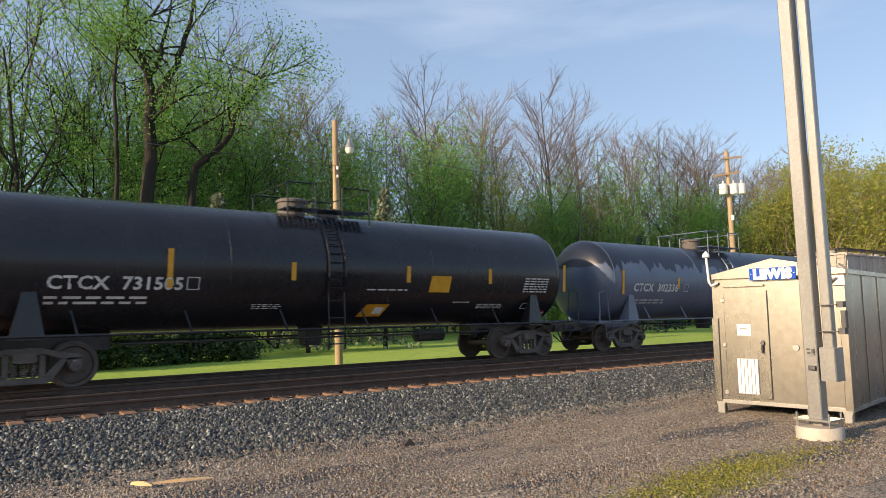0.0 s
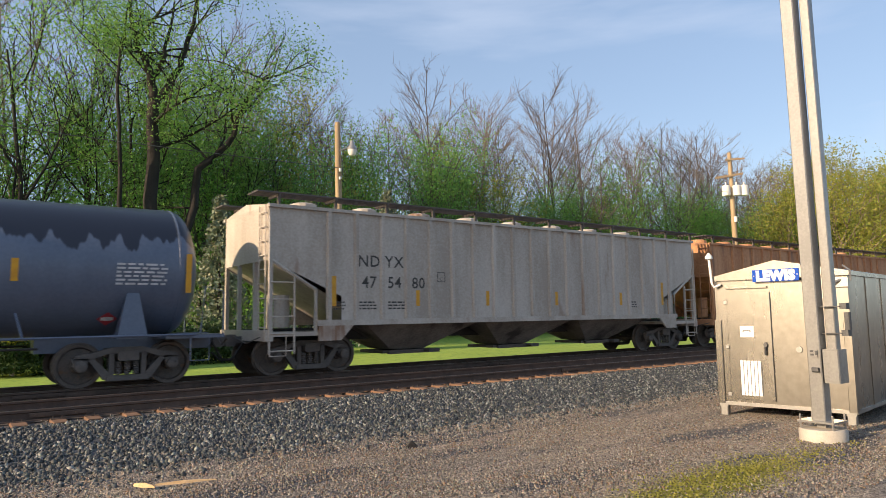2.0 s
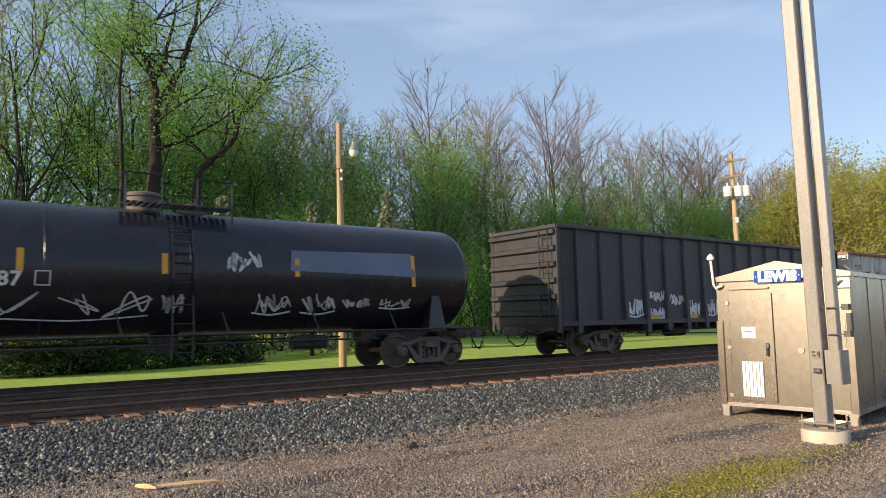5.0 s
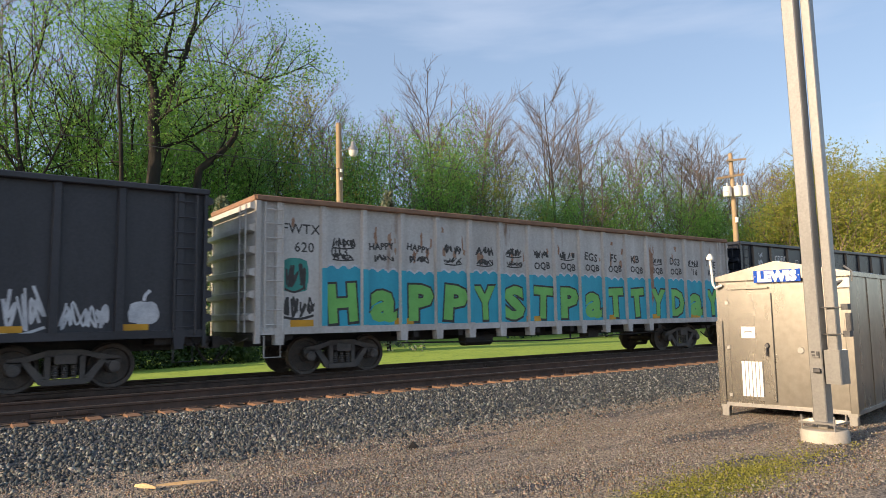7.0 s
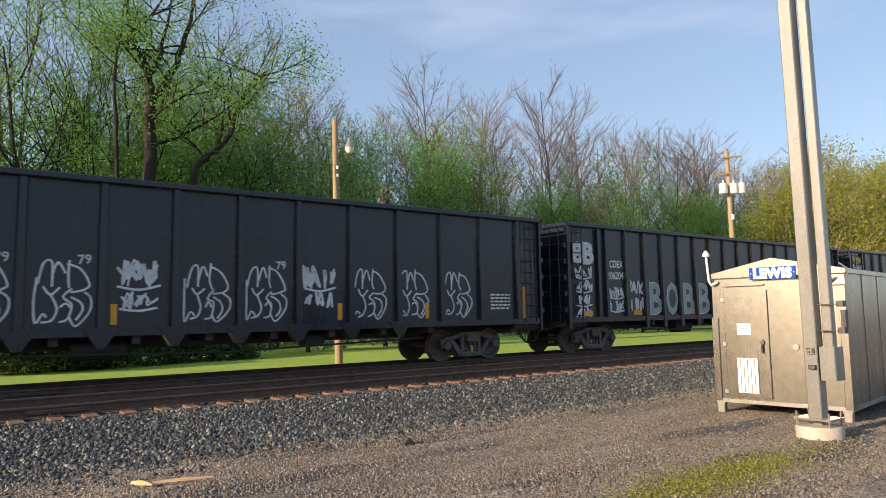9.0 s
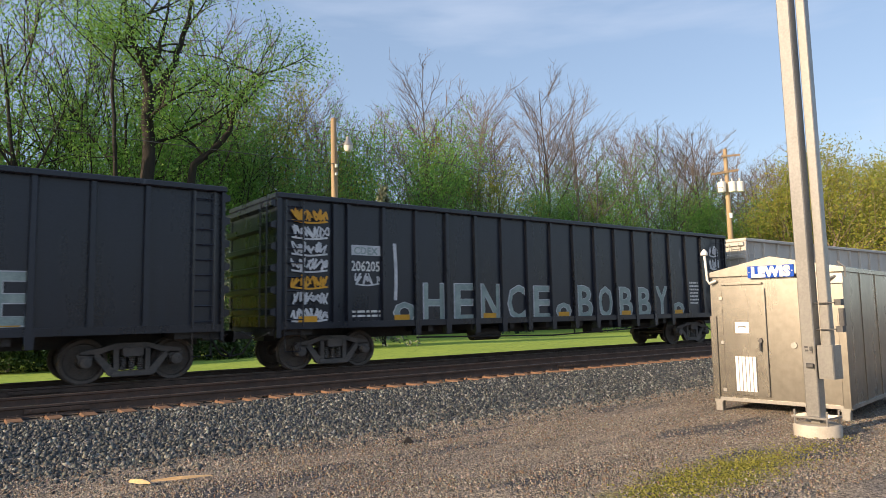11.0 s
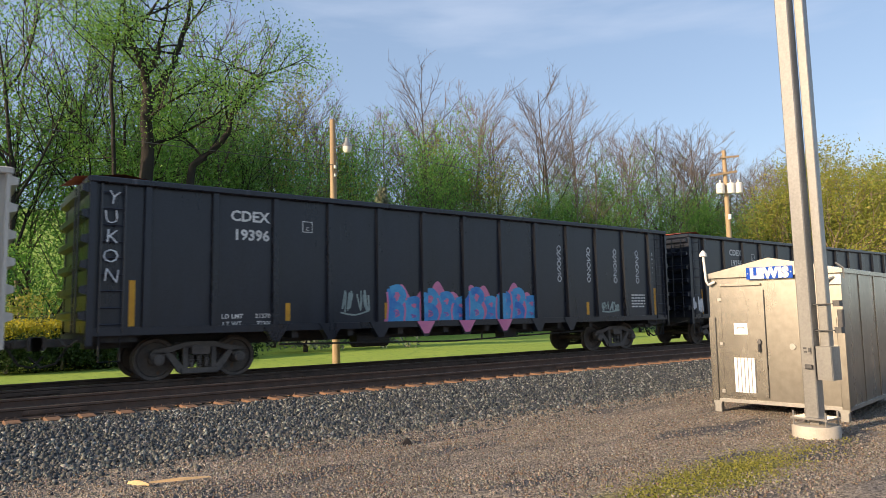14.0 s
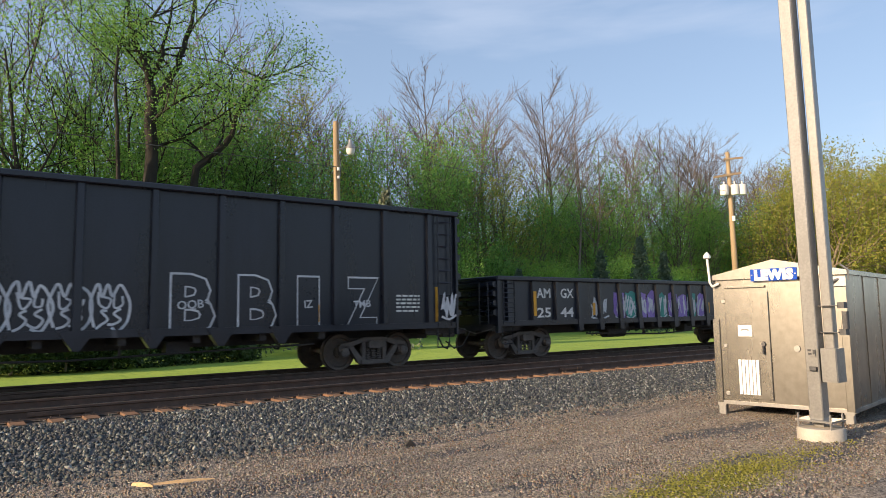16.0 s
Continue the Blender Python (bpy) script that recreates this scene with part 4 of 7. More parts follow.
def tank_car(s0, length, label, mat, r=1.46, zc=2.5, trucks=1.55, manway=0.5, platform=True):
    car = start_car("tank_car", label, s0)
    L = length
    hd = 0.62
    prof = [(0.0, 0.0)] + [(hd * (1 - math.cos(a)), r * math.sin(a)) for a in (0.15, 0.32, 0.5, 0.7, 0.9, 1.1, 1.3, 1.45)]
    prof += [(hd, r)] + [(hd + (L - 2 * hd) * i / 14, r) for i in range(1, 14)] + [(L - hd, r)]
    prof += [(L - x, q) for x, q in reversed(prof[:9])]
    shell = part("tank_shell", Shape().lathe(prof, 64, "x", (0, 0, zc)), mat, car, smooth=True)
    bands = Shape()
    for x in (hd, L * 0.33, L * 0.5, L * 0.67, L - hd):
        bands.lathe([(x - 0.02, r + 0.001), (x - 0.015, r + 0.006), (x + 0.015, r + 0.006), (x + 0.02, r + 0.001)], 64, "x", (0, 0, zc))
    part("weld_bands", bands, mat, shell, smooth=True)
    # saddles, stub sills and end platforms
    fr = Shape()
    for x, d in ((0.0, 1), (L, -1)):
        a, b = sorted((x - d * 0.35, x + d * 3.2))
        fr.box(a, b, -0.3, 0.3, 0.72, 1.08)
        a, b = sorted((x - d * 0.35, x + d * 0.9))
        fr.box(a, b, -1.45, 1.45, 0.98, 1.06)
        for y in (-1, 1):
            xx = x + d * 1.55
            fr.add([(xx - 0.3, y * 1.45, 1.0), (xx + 0.3, y * 1.45, 1.0), (xx + 0.12, y * 1.36, 1.95), (xx - 0.12, y * 1.36, 1.95), (xx - 0.3, y * 1.0, 1.0), (xx + 0.3, y * 1.0, 1.0), (xx + 0.12, y * 1.2, 1.7), (xx - 0.12, y * 1.2, 1.7)],
                   [(0, 1, 2, 3), (4, 7, 6, 5), (0, 4, 5, 1), (1, 5, 6, 2), (2, 6, 7, 3), (3, 7, 4, 0)])
    part("saddle_frame", fr, mat, car)
    rail_ = Shape()
    for y in (-1.5, 1.5):
        rail_.tube([(0.3, y, 1.06), (L - 0.3, y, 1.06)], 0.03)
        for x in np.arange(2.4, L - 2, 2.2):
            rail_.tube([(x, y, 1.06), (x - 0.12, y * 0.87, 1.55)], 0.025, 5)
        for x in (-0.3, L + 0.3):
            rail_.tube([(x, y, 1.0), (x, y, 2.0), (x + (0.4 if x < 1 else -0.4), y, 2.1), (x + (0.5 if x < 1 else -0.5), y, 1.05)], 0.02, 5)
    part("handrail", rail_, mat, car)
    # top fittings
    mx, top = L * manway, zc + r
    dome = Shape().lathe([(top - 0.1, 0.36), (top + 0.30, 0.36), (top + 0.30, 0.40), (top + 0.36, 0.40), (top + 0.40, 0.34), (top + 0.42, 0.0)], 20, "z", (mx - 0.55, 0, 0))
    part("valve_housing", dome, "grime", car, smooth=True)
    hatch = Shape().lathe([(top - 0.1, 0.28), (top + 0.14, 0.28), (top + 0.14, 0.34), (top + 0.19, 0.34), (top + 0.22, 0.0)], 18, "z", (mx + 0.5, 0, 0))
    part("manway", hatch, "grime", car, smooth=True)
    deck = Shape()
    for x in np.arange(mx - 1.15, mx + 1.2, 0.14):
        deck.box(x, x + 0.1, -1.15, -0.5, top + 0.0, top + 0.03)
        deck.box(x, x + 0.1, 0.5, 1.15, top + 0.0, top + 0.03)
    part("platform", deck, mat, car)
    pr = Shape()
    for y in (-1.15, 1.15):
        for x in (mx - 1.15, mx - 0.4, mx + 0.35, mx + 1.15):
            pr.tube([(x, y, top - 0.35), (x, y, top + 0.62)], 0.022, 5)
        pr.tube([(mx - 1.25, y, top + 0.55), (mx - 1.15, y, top + 0.64), (mx - 0.4, y, top + 0.64)], 0.02, 5)
        pr.tube([(mx + 0.35, y, top + 0.62), (mx + 1.15, y, top + 0.62)], 0.02, 5)
    pr.tube([(mx - 1.15, -1.15, top + 0.62), (mx - 1.15, 1.15, top + 0.62)], 0.02, 5).tube([(mx + 1.15, -1.15, top + 0.62), (mx + 1.15, 1.15, top + 0.62)], 0.02, 5)
    part("platform_railing", pr, mat, car)
    # ladder that follows the shell
    lad = Shape()
    arc = [(-1.52, 0.55), (-1.52, 1.1)] + [(-(r + 0.07) * math.sin(a), zc + (r + 0.07) * math.cos(a)) for a in (1.95, 1.7, 1.4, 1.1, 0.85)]
    for x in (mx - 0.22, mx + 0.22):
        lad.tube([(x, y, z) for y, z in arc], 0.025, 5)
    for i in range(len(arc) - 1):
        for k in (0.25, 0.75):
            y, z = (arc[i][j] + (arc[i + 1][j] - arc[i][j]) * k for j in (0, 1))
            lad.tube([(mx - 0.22, y, z), (mx + 0.22, y, z)], 0.018, 5)
    part("ladder", lad, mat, car)
    under = Shape().lathe([(0.62, 0.28), (0.8, 0.3), (1.1, 0.34)], 14, "z", (mx, 0, 0)).lathe([(-0.45, 0.0), (-0.45, 0.17), (0.45, 0.17), (0.45, 0.0)], 12, "x", (mx + 3.2, -0.9, 0.8))
    under.tube([(3.2, -1.1, 0.85), (L - 3.2, -1.1, 0.85)], 0.025, 5).tube([(3.2, 1.1, 0.85), (L - 3.2, 1.1, 0.85)], 0.025, 5)
    for x in np.arange(3.5, L - 3.2, 1.3):
        under.tube([(x, -1.1, 1.05), (x, -1.1, 0.7), (x + 0.25, -1.1, 0.7), (x + 0.25, -1.1, 1.05)], 0.018, 5)
    part("brake_rigging", under, "under", car)
    for x in (trucks, L - trucks):
        bogie(car, x)
    coupler(car, -0.3, -1)
    coupler(car, L + 0.3, 1)
    stirrup(car, 0.2, mat)
    stirrup(car, L - 0.2, mat)

    def on_shell(x, z, name, me, mt, tilt=0.0, out=0.006):
        """Lays a flat piece on the tank's side at height z."""
        s = max(-0.98, min(0.98, (z - zc) / r))
        lean = math.degrees(math.asin(s))
        y = -(r + out) * math.cos(math.asin(s))
        return part(name, me, mt, shell, at=pose(x, y, z, 90 - lean, 0, 0))
    return car, shell, on_shell


def hopper(s0, length, label, mat, ribs=14, trucks=1.25):
    car = start_car("covered_hopper_car", label, s0)
    L, yo, z0, z1 = length, 1.58, 1.28, 4.05
    ze = 2.75               # where the end sheet turns inwards
    ins = 1.95
    ys = yo - 0.06
    for y in (-1, 1):
        a, b = sorted((y * ys, y * (ys - 0.02)))
        part("side_wall", Shape().prism([(0.06, z1), (0.06, ze), (ins, z0 + 0.62), (ins, z0), (L - ins, z0), (L - ins, z0 + 0.62), (L - 0.06, ze), (L - 0.06, z1)], a, b), mat, car)
    for x, d in ((0.06, 1), (L - 0.06, -1)):
        s = Shape().add([(x, -ys, z1), (x, ys, z1), (x, ys, ze), (x, -ys, ze), (x + d * 2.6, -ys, 1.32), (x + d * 2.6, ys, 1.32)], [(0, 1, 2, 3), (3, 2, 5, 4)])
        s.add([(x + d * 0.03, -ys, z1), (x + d * 0.03, ys, z1), (x + d * 0.03, ys, ze), (x + d * 0.03, -ys, ze), (x + d * 2.63, -ys, 1.32), (x + d * 2.63, ys, 1.32)], [(3, 2, 1, 0), (4, 5, 2, 3)])
        part("end_sheet", s, mat, car)
        # end frame: posts and slope stays
        e = Shape()
        for y in (-1.5, -0.55, 0.55, 1.5):
            e.box(min(x, x + d * 0.09), max(x, x + d * 0.09), y - 0.045, y + 0.045, 0.95, ze + 0.25)
        for y in (-1.5, 1.5):
            e.tube([(x + d * 0.05, y, ze), (x + d * 1.2, y, 2.05), (x + d * 1.2, y, 1.0)], 0.05, 6)
        e.box(min(x, x + d * 1.95), max(x, x + d * 1.95), -1.55, 1.55, 0.95, 1.05).box(min(x - d * 0.1, x + d * 0.1), max(x - d * 0.1, x + d * 0.1), -1.55, 1.55, 0.85, 1.1)
        part("end_frame", e, mat, car)
        lad = Shape()
        for xx in (x, x + d * 0.62):
            lad.tube([(xx, -1.56, 0.55), (xx, -1.56, z1 - 0.3 if xx == x else 2.35)], 0.025, 5)
        for k in range(5):
            z = 0.62 + 0.4 * k
            lad.tube([(x, -1.56, z), (x + d * 0.62, -1.56, z)], 0.018, 5)
        part("side_ladder", lad, mat, car)
        end_ladder(car, x - d * 0.06, -1.45, -1.05, 1.0, z1, 9, mat)
        res = Shape().lathe([(1.15, 0.0), (1.15, 0.2), (1.95, 0.2), (1.95, 0.0)], 12, "z", (x + d * 0.7, -0.6, 0))
        part("brake_cylinder", res, mat, car)
        part("side_gusset", Shape().prism([(x + d * 1.25, z0), (x + d * 2.3, z0), (x + d * 1.85, 0.82), (x + d * 1.25, 0.82)], -yo, -yo + 0.06).lathe([(-yo - 0.006, 0.1), (-yo + 0.002, 0.1)], 14, "y", (x + d * 1.68, 0, 1.08)), mat, car)
    rib = Shape().add([(-0.075, 0, z0), (0.075, 0, z0), (0.045, -0.075, z0), (-0.045, -0.075, z0), (-0.075, 0, z1 - 0.05), (0.075, 0, z1 - 0.05), (0.045, -0.075, z1 - 0.05), (-0.045, -0.075, z1 - 0.05)],
                      [(0, 1, 2, 3), (7, 6, 5, 4), (0, 4, 5, 1), (1, 5, 6, 2), (2, 6, 7, 3), (3, 7, 4, 0)]).mesh("side_rib", mat)
    for i in range(ribs + 1):
        x = 1.6 + (L - 3.2) * i / ribs
        part("side_rib", rib, mat, car, at=pose(x, -ys, 0))
        part("side_rib", rib, mat, car, at=pose(x, ys, 0, 0, 0, 180))
    edge = Shape()
    for y in (-1, 1):
        a, b = sorted((y * (yo - 0.09), y * (yo + 0.015)))
        edge.box(0.02, L - 0.02, a, b, z1 - 0.06, z1 + 0.02).box(ins - 0.7, L - ins + 0.7, a, b, z0 - 0.1, z0 + 0.04)
    part("side_sill", edge, mat, car)
    roof = Shape().add([(0.06, -yo, z1), (0.06, 0, z1 + 0.2), (0.06, yo, z1), (L - 0.06, -yo, z1), (L - 0.06, 0, z1 + 0.2), (L - 0.06, yo, z1), (0.06, 0, z1 - 0.1), (L - 0.06, 0, z1 - 0.1)],
                       [(0, 1, 4, 3), (1, 2, 5, 4), (0, 6, 2, 1), (3, 4, 5, 7), (0, 3, 7, 6), (6, 7, 5, 2)])
    part("roof", roof, mat, car)
    # running boards on brackets along both roof edges
    rb = Shape()
    for y in (-1.25, 1.25):
        for k in range(5):
            yy = y - 0.28 + 0.14 * k
            rb.box(-0.25, L + 0.25, yy - 0.045, yy + 0.045, z1 + 0.28, z1 + 0.315)
        for x in np.arange(0.3, L, 1.5):
            rb.box(x - 0.03, x + 0.03, y - 0.32, y + 0.32, z1 + 0.22, z1 + 0.28).box(x - 0.03, x + 0.03, y * 1.2 - 0.03, y * 1.2 + 0.03, z1 - 0.02, z1 + 0.3)
    part("running_board", rb, "grime", car)
    hatch = Shape()
    for x in np.arange(1.6, L - 1, 1.85):
        hatch.lathe([(z1 + 0.15, 0.36), (z1 + 0.32, 0.36), (z1 + 0.36, 0.25), (z1 + 0.37, 0.0)], 14, "z", (x, 0, 0))
    part("roof_hatches", hatch, mat, car)
    # discharge bays
    bays = 3
    w = (L - 2 * 2.55) / bays
    for k in range(bays):
        a = 2.55 + w * k
        m = a + w / 2
        s = Shape()
        top = [(a + 0.02, -ys + 0.02), (a + w - 0.02, -ys + 0.02), (a + w - 0.02, ys - 0.02), (a + 0.02, ys - 0.02)]
        bot = [(m - 0.55, -0.55), (m + 0.55, -0.55), (m + 0.55, 0.55), (m - 0.55, 0.55)]
        s.add([(x, y, z0 - 0.02) for x, y in top] + [(x, y, 0.48) for x, y in bot], [(3, 2, 1, 0), (4, 5, 6, 7), (0, 1, 5, 4), (1, 2, 6, 5), (2, 3, 7, 6), (3, 0, 4, 7)])
        bay = part("discharge_bay", s, "grey_bay" if mat == "grey_hopper" else "tan_bay", car)
        gate = Shape().box(m - 0.85, m + 0.85, -0.62, 0.62, 0.38, 0.46).tube([(m + 0.5, -0.95, 0.42), (m + 0.5, 0.95, 0.42)], 0.05).box(m - 0.7, m + 1.0, -0.72, -0.62, 0.36, 0.46)
        part("outlet_gate", gate, "grime", bay)
    part("centre_sill", Shape().box(0.1, L - 0.1, -0.28, 0.28, 0.78, 1.12), "under", car)
    for x in (trucks, L - trucks):
        bogie(car, x)
    coupler(car, 0.0, -1)
    coupler(car, L, 1)
    stirrup(car, 0.3, mat)
    stirrup(car, L - 0.3, mat)
    return car, -ys - 0.004


# ---- paint marks ----
def band(points, width, closed=False):
    """A flat painted stroke in x, z (y = 0) along smooth points."""
    pts = [Vector((p[0], p[1])) for p in points]
    out, n = [], len(pts)
    for i in range(n - 1):
        p0, p1, p2, p3 = pts[max(i - 1, 0)], pts[i], pts[i + 1], pts[min(i + 2, n - 1)]
        for k in range(5):
            t = k / 5
            out.append(0.5 * ((2 * p1) + (p2 - p0) * t + (2 * p0 - 5 * p1 + 4 * p2 - p3) * t * t + (3 * p1 - p0 - 3 * p2 + p3) * t ** 3))
    out.append(pts[-1])
    v, f = [], []
    for i, p in enumerate(out):
        d = out[min(i + 1, len(out) - 1)] - out[max(i - 1, 0)]
        d = d.normalized() if d.length else Vector((1, 0))
        s = Vector((-d.y, d.x)) * width / 2
        v += [(p.x + s.x, 0, p.y + s.y), (p.x - s.x, 0, p.y - s.y)]
    f = [(2 * i, 2 * i + 1, 2 * i + 3, 2 * i + 2) for i in range(len(out) - 1)]
    return v, f


def flat_mesh(name, v, f, mat):
    me = bpy.data.meshes.new(name)
    me.from_pydata([tuple(p) for p in v], [], f)
    me.materials.append(MAT[mat])
    return me


def scrawl(w, h, seed, mat, stroke=0.035, words=3):
    """An unreadable spray tag of looping strokes, w by h metres, standing on its foot."""
    rng = random.Random(seed)
    s = Shape()
    n = max(2, words)
    for k in range(n):
        x0, dx = -w / 2 + w * k / n, w / n
        pts = []
        for i in range(rng.randint(5, 8)):
            pts.append((x0 + dx * rng.uniform(-0.1, 1.1), h * (rng.uniform(0.0, 0.35) if i % 2 else rng.uniform(0.6, 1.0))))
        v, f = band(pts, stroke * rng.uniform(0.7, 1.3))
        s.add(v, f)
    if rng.random() < 0.7:
        v, f = band([(-w / 2, h * 0.05), (0, -h * 0.06), (w / 2, h * 0.1)], stroke)
        s.add(v, f)
    return flat_mesh("spray_tag", s.v, s.f, mat)


def bubble(w, h, seed, mat, stroke=0.05, inner=3):
    """A spray throw-up: arches over stacked curls inside a drawn-out outline."""
    rng = random.Random(seed)
    s, g = Shape(), lambda: rng.uniform(-0.035, 0.035)
    def line(pts, k=1.0):
        s.add(*band([((x - 0.5 + g()) * w, (z + g()) * h) for x, z in pts], stroke * k))
    line([(0.10, 0.10), (-0.02, 0.55), (0.08, 0.88), (0.22, 1.0), (0.32, 0.72), (0.45, 1.02), (0.58, 0.75), (0.72, 0.98), (0.92, 0.80), (1.02, 0.52), (0.93, 0.2), (0.72, 0.0), (0.55, 0.1)])
    line([(0.22, 0.82), (0.25, 0.55), (0.40, 0.50), (0.50, 0.66), (0.36, 0.72)], 0.8)
    line([(0.62, 0.80), (0.60, 0.52), (0.80, 0.55), (0.82, 0.72)], 0.8)
    if inner > 1:
        line([(0.45, 0.46), (0.30, 0.40), (0.45, 0.26), (0.32, 0.12), (0.14, 0.06)], 0.9)
        line([(0.80, 0.45), (0.62, 0.40), (0.80, 0.27), (0.64, 0.13), (0.48, 0.16)], 0.9)
    if inner > 2:
        line([(0.05, 0.0), (0.3, 0.02), (0.2, -0.06), (0.5, -0.02)], 0.8)
    return flat_mesh("spray_throw_up", s.v, s.f, mat)


def throw_up(w, h, seed, mat, stroke=0.05):
    """A line-drawn throw-up: a stem, two arches over a bowl, and three looped letters below."""
    rng = random.Random(seed)
    s, g = Shape(), lambda: rng.uniform(-0.02, 0.02)
    for pts in ([(0.0, 0.75), (-0.01, 0.35), (0.0, 0.02), (0.12, 0.16), (0.22, 0.1)], [(0.03, 0.62), (0.13, 0.95), (0.26, 1.0), (0.28, 0.62)], [(0.28, 0.75), (0.38, 1.0), (0.5, 0.8)],
                [(0.57, 1.04), (0.55, 0.75), (0.6, 0.6)], [(0.55, 0.98), (0.78, 0.9), (0.96, 0.64), (0.86, 0.54), (0.62, 0.5)], [(0.13, 0.6), (0.25, 0.48), (0.42, 0.6)],
                [(0.25, 0.48), (0.36, 0.25), (0.28, 0.08), (0.12, 0.04)], [(0.62, 0.56), (0.48, 0.42), (0.62, 0.32), (0.58, 0.1), (0.42, 0.05)],
                [(0.85, 0.52), (0.99, 0.4), (0.96, 0.2), (0.72, -0.02), (0.6, 0.12)], [(0.62, 0.45), (0.8, 0.35), (0.84, 0.2), (0.72, 0.05)], [(0.45, 0.27), (0.53, 0.34), (0.6, 0.26)]):
        s.add(*band([((x - 0.5 + g()) * w, (z + g()) * h) for x, z in pts], stroke))
    return flat_mesh("spray_throw_up", s.v, s.f, mat)


def curls(w, h, n, seed, mat, stroke=0.03):
    """A tag written upwards: a column of small looped figures."""
    rng = random.Random(seed)
    s, d = Shape(), h / n
    for k in range(n):
        z, m = k * d, -1 if rng.random() < 0.3 else 1
        pts = [(0.42, 0.1), (-0.4, 0.12), (0.1, 0.5), (0.45, 0.8), (0.05, 0.95), (-0.35, 0.7)] if k % 2 else [(0.0, 0.92), (-0.42, 0.5), (0.0, 0.08), (0.42, 0.5), (0.0, 0.92)]
        s.add(*band([(m * x * w + rng.uniform(-0.01, 0.01), z + q * d) for x, q in pts], stroke))
    return flat_mesh("spray_tag", s.v, s.f, mat)


def blob(w, h, seed, mat, points=18, rough=0.22, name="spray_fill", flat_foot=False):
    """A filled patch of paint with an uneven edge."""
    rng = random.Random(seed)
    ring = []
    for i in range(points):
        a = 6.283 * i / points
        k = 1 / max(abs(math.cos(a)), abs(math.sin(a)))
        r = (0.55 + 0.45 * k) * (1 + rng.uniform(-rough, rough * 0.4))
        z = h / 2 + math.sin(a) * h / 2 * r
        ring.append((math.cos(a) * w / 2 * r, 0, max(z, 0) if flat_foot else z))
    v = [(0, 0, h / 2)] + ring
    return flat_mesh(name, v, [(0, i + 1, (i + 1) % points + 1) for i in range(points)], mat)


def put_mark(parent, me, x, y, z):
    return part(me.name.split(".")[0], me, "", parent, at=pose(x, y, z))


def bars(parent, x, y, z, w, h, mat, rows=2, seed=1):
    """Small stencilling too small to read, as bars."""
    rng = random.Random(seed)
    s = Shape()
    for k in range(rows):
        zz = z + h - (k + 0.75) * h / rows
        xx = x - w / 2
        while xx < x + w / 2 - 0.05:
            ww = rng.uniform(0.08, 0.25) * w
            s.add([(xx, 0, zz), (min(xx + ww, x + w / 2), 0, zz), (min(xx + ww, x + w / 2), 0, zz + h / rows * 0.5), (xx, 0, zz + h / rows * 0.5)], [(0, 1, 2, 3)])
            xx += ww + 0.05 * w
    return part("stencilling", flat_mesh("stencilling", s.v, s.f, mat), mat, parent, at=pose(0, y, 0))


def bars_mesh(w, h, mat, rows=2, seed=1):
    """Bars lying in x, y, for a curved shell."""
    rng = random.Random(seed)
    s = Shape()
    for k in range(rows):
        zz, xx = h - (k + 0.75) * h / rows, -w / 2
        while xx < w / 2 - 0.05:
            ww = rng.uniform(0.08, 0.25) * w
            s.add([(xx, zz, 0), (min(xx + ww, w / 2), zz, 0), (min(xx + ww, w / 2), zz + h / rows * 0.5, 0), (xx, zz + h / rows * 0.5, 0)], [(0, 1, 2, 3)])
            xx += ww + 0.05 * w
    return flat_mesh("stencilling", s.v, s.f, mat)


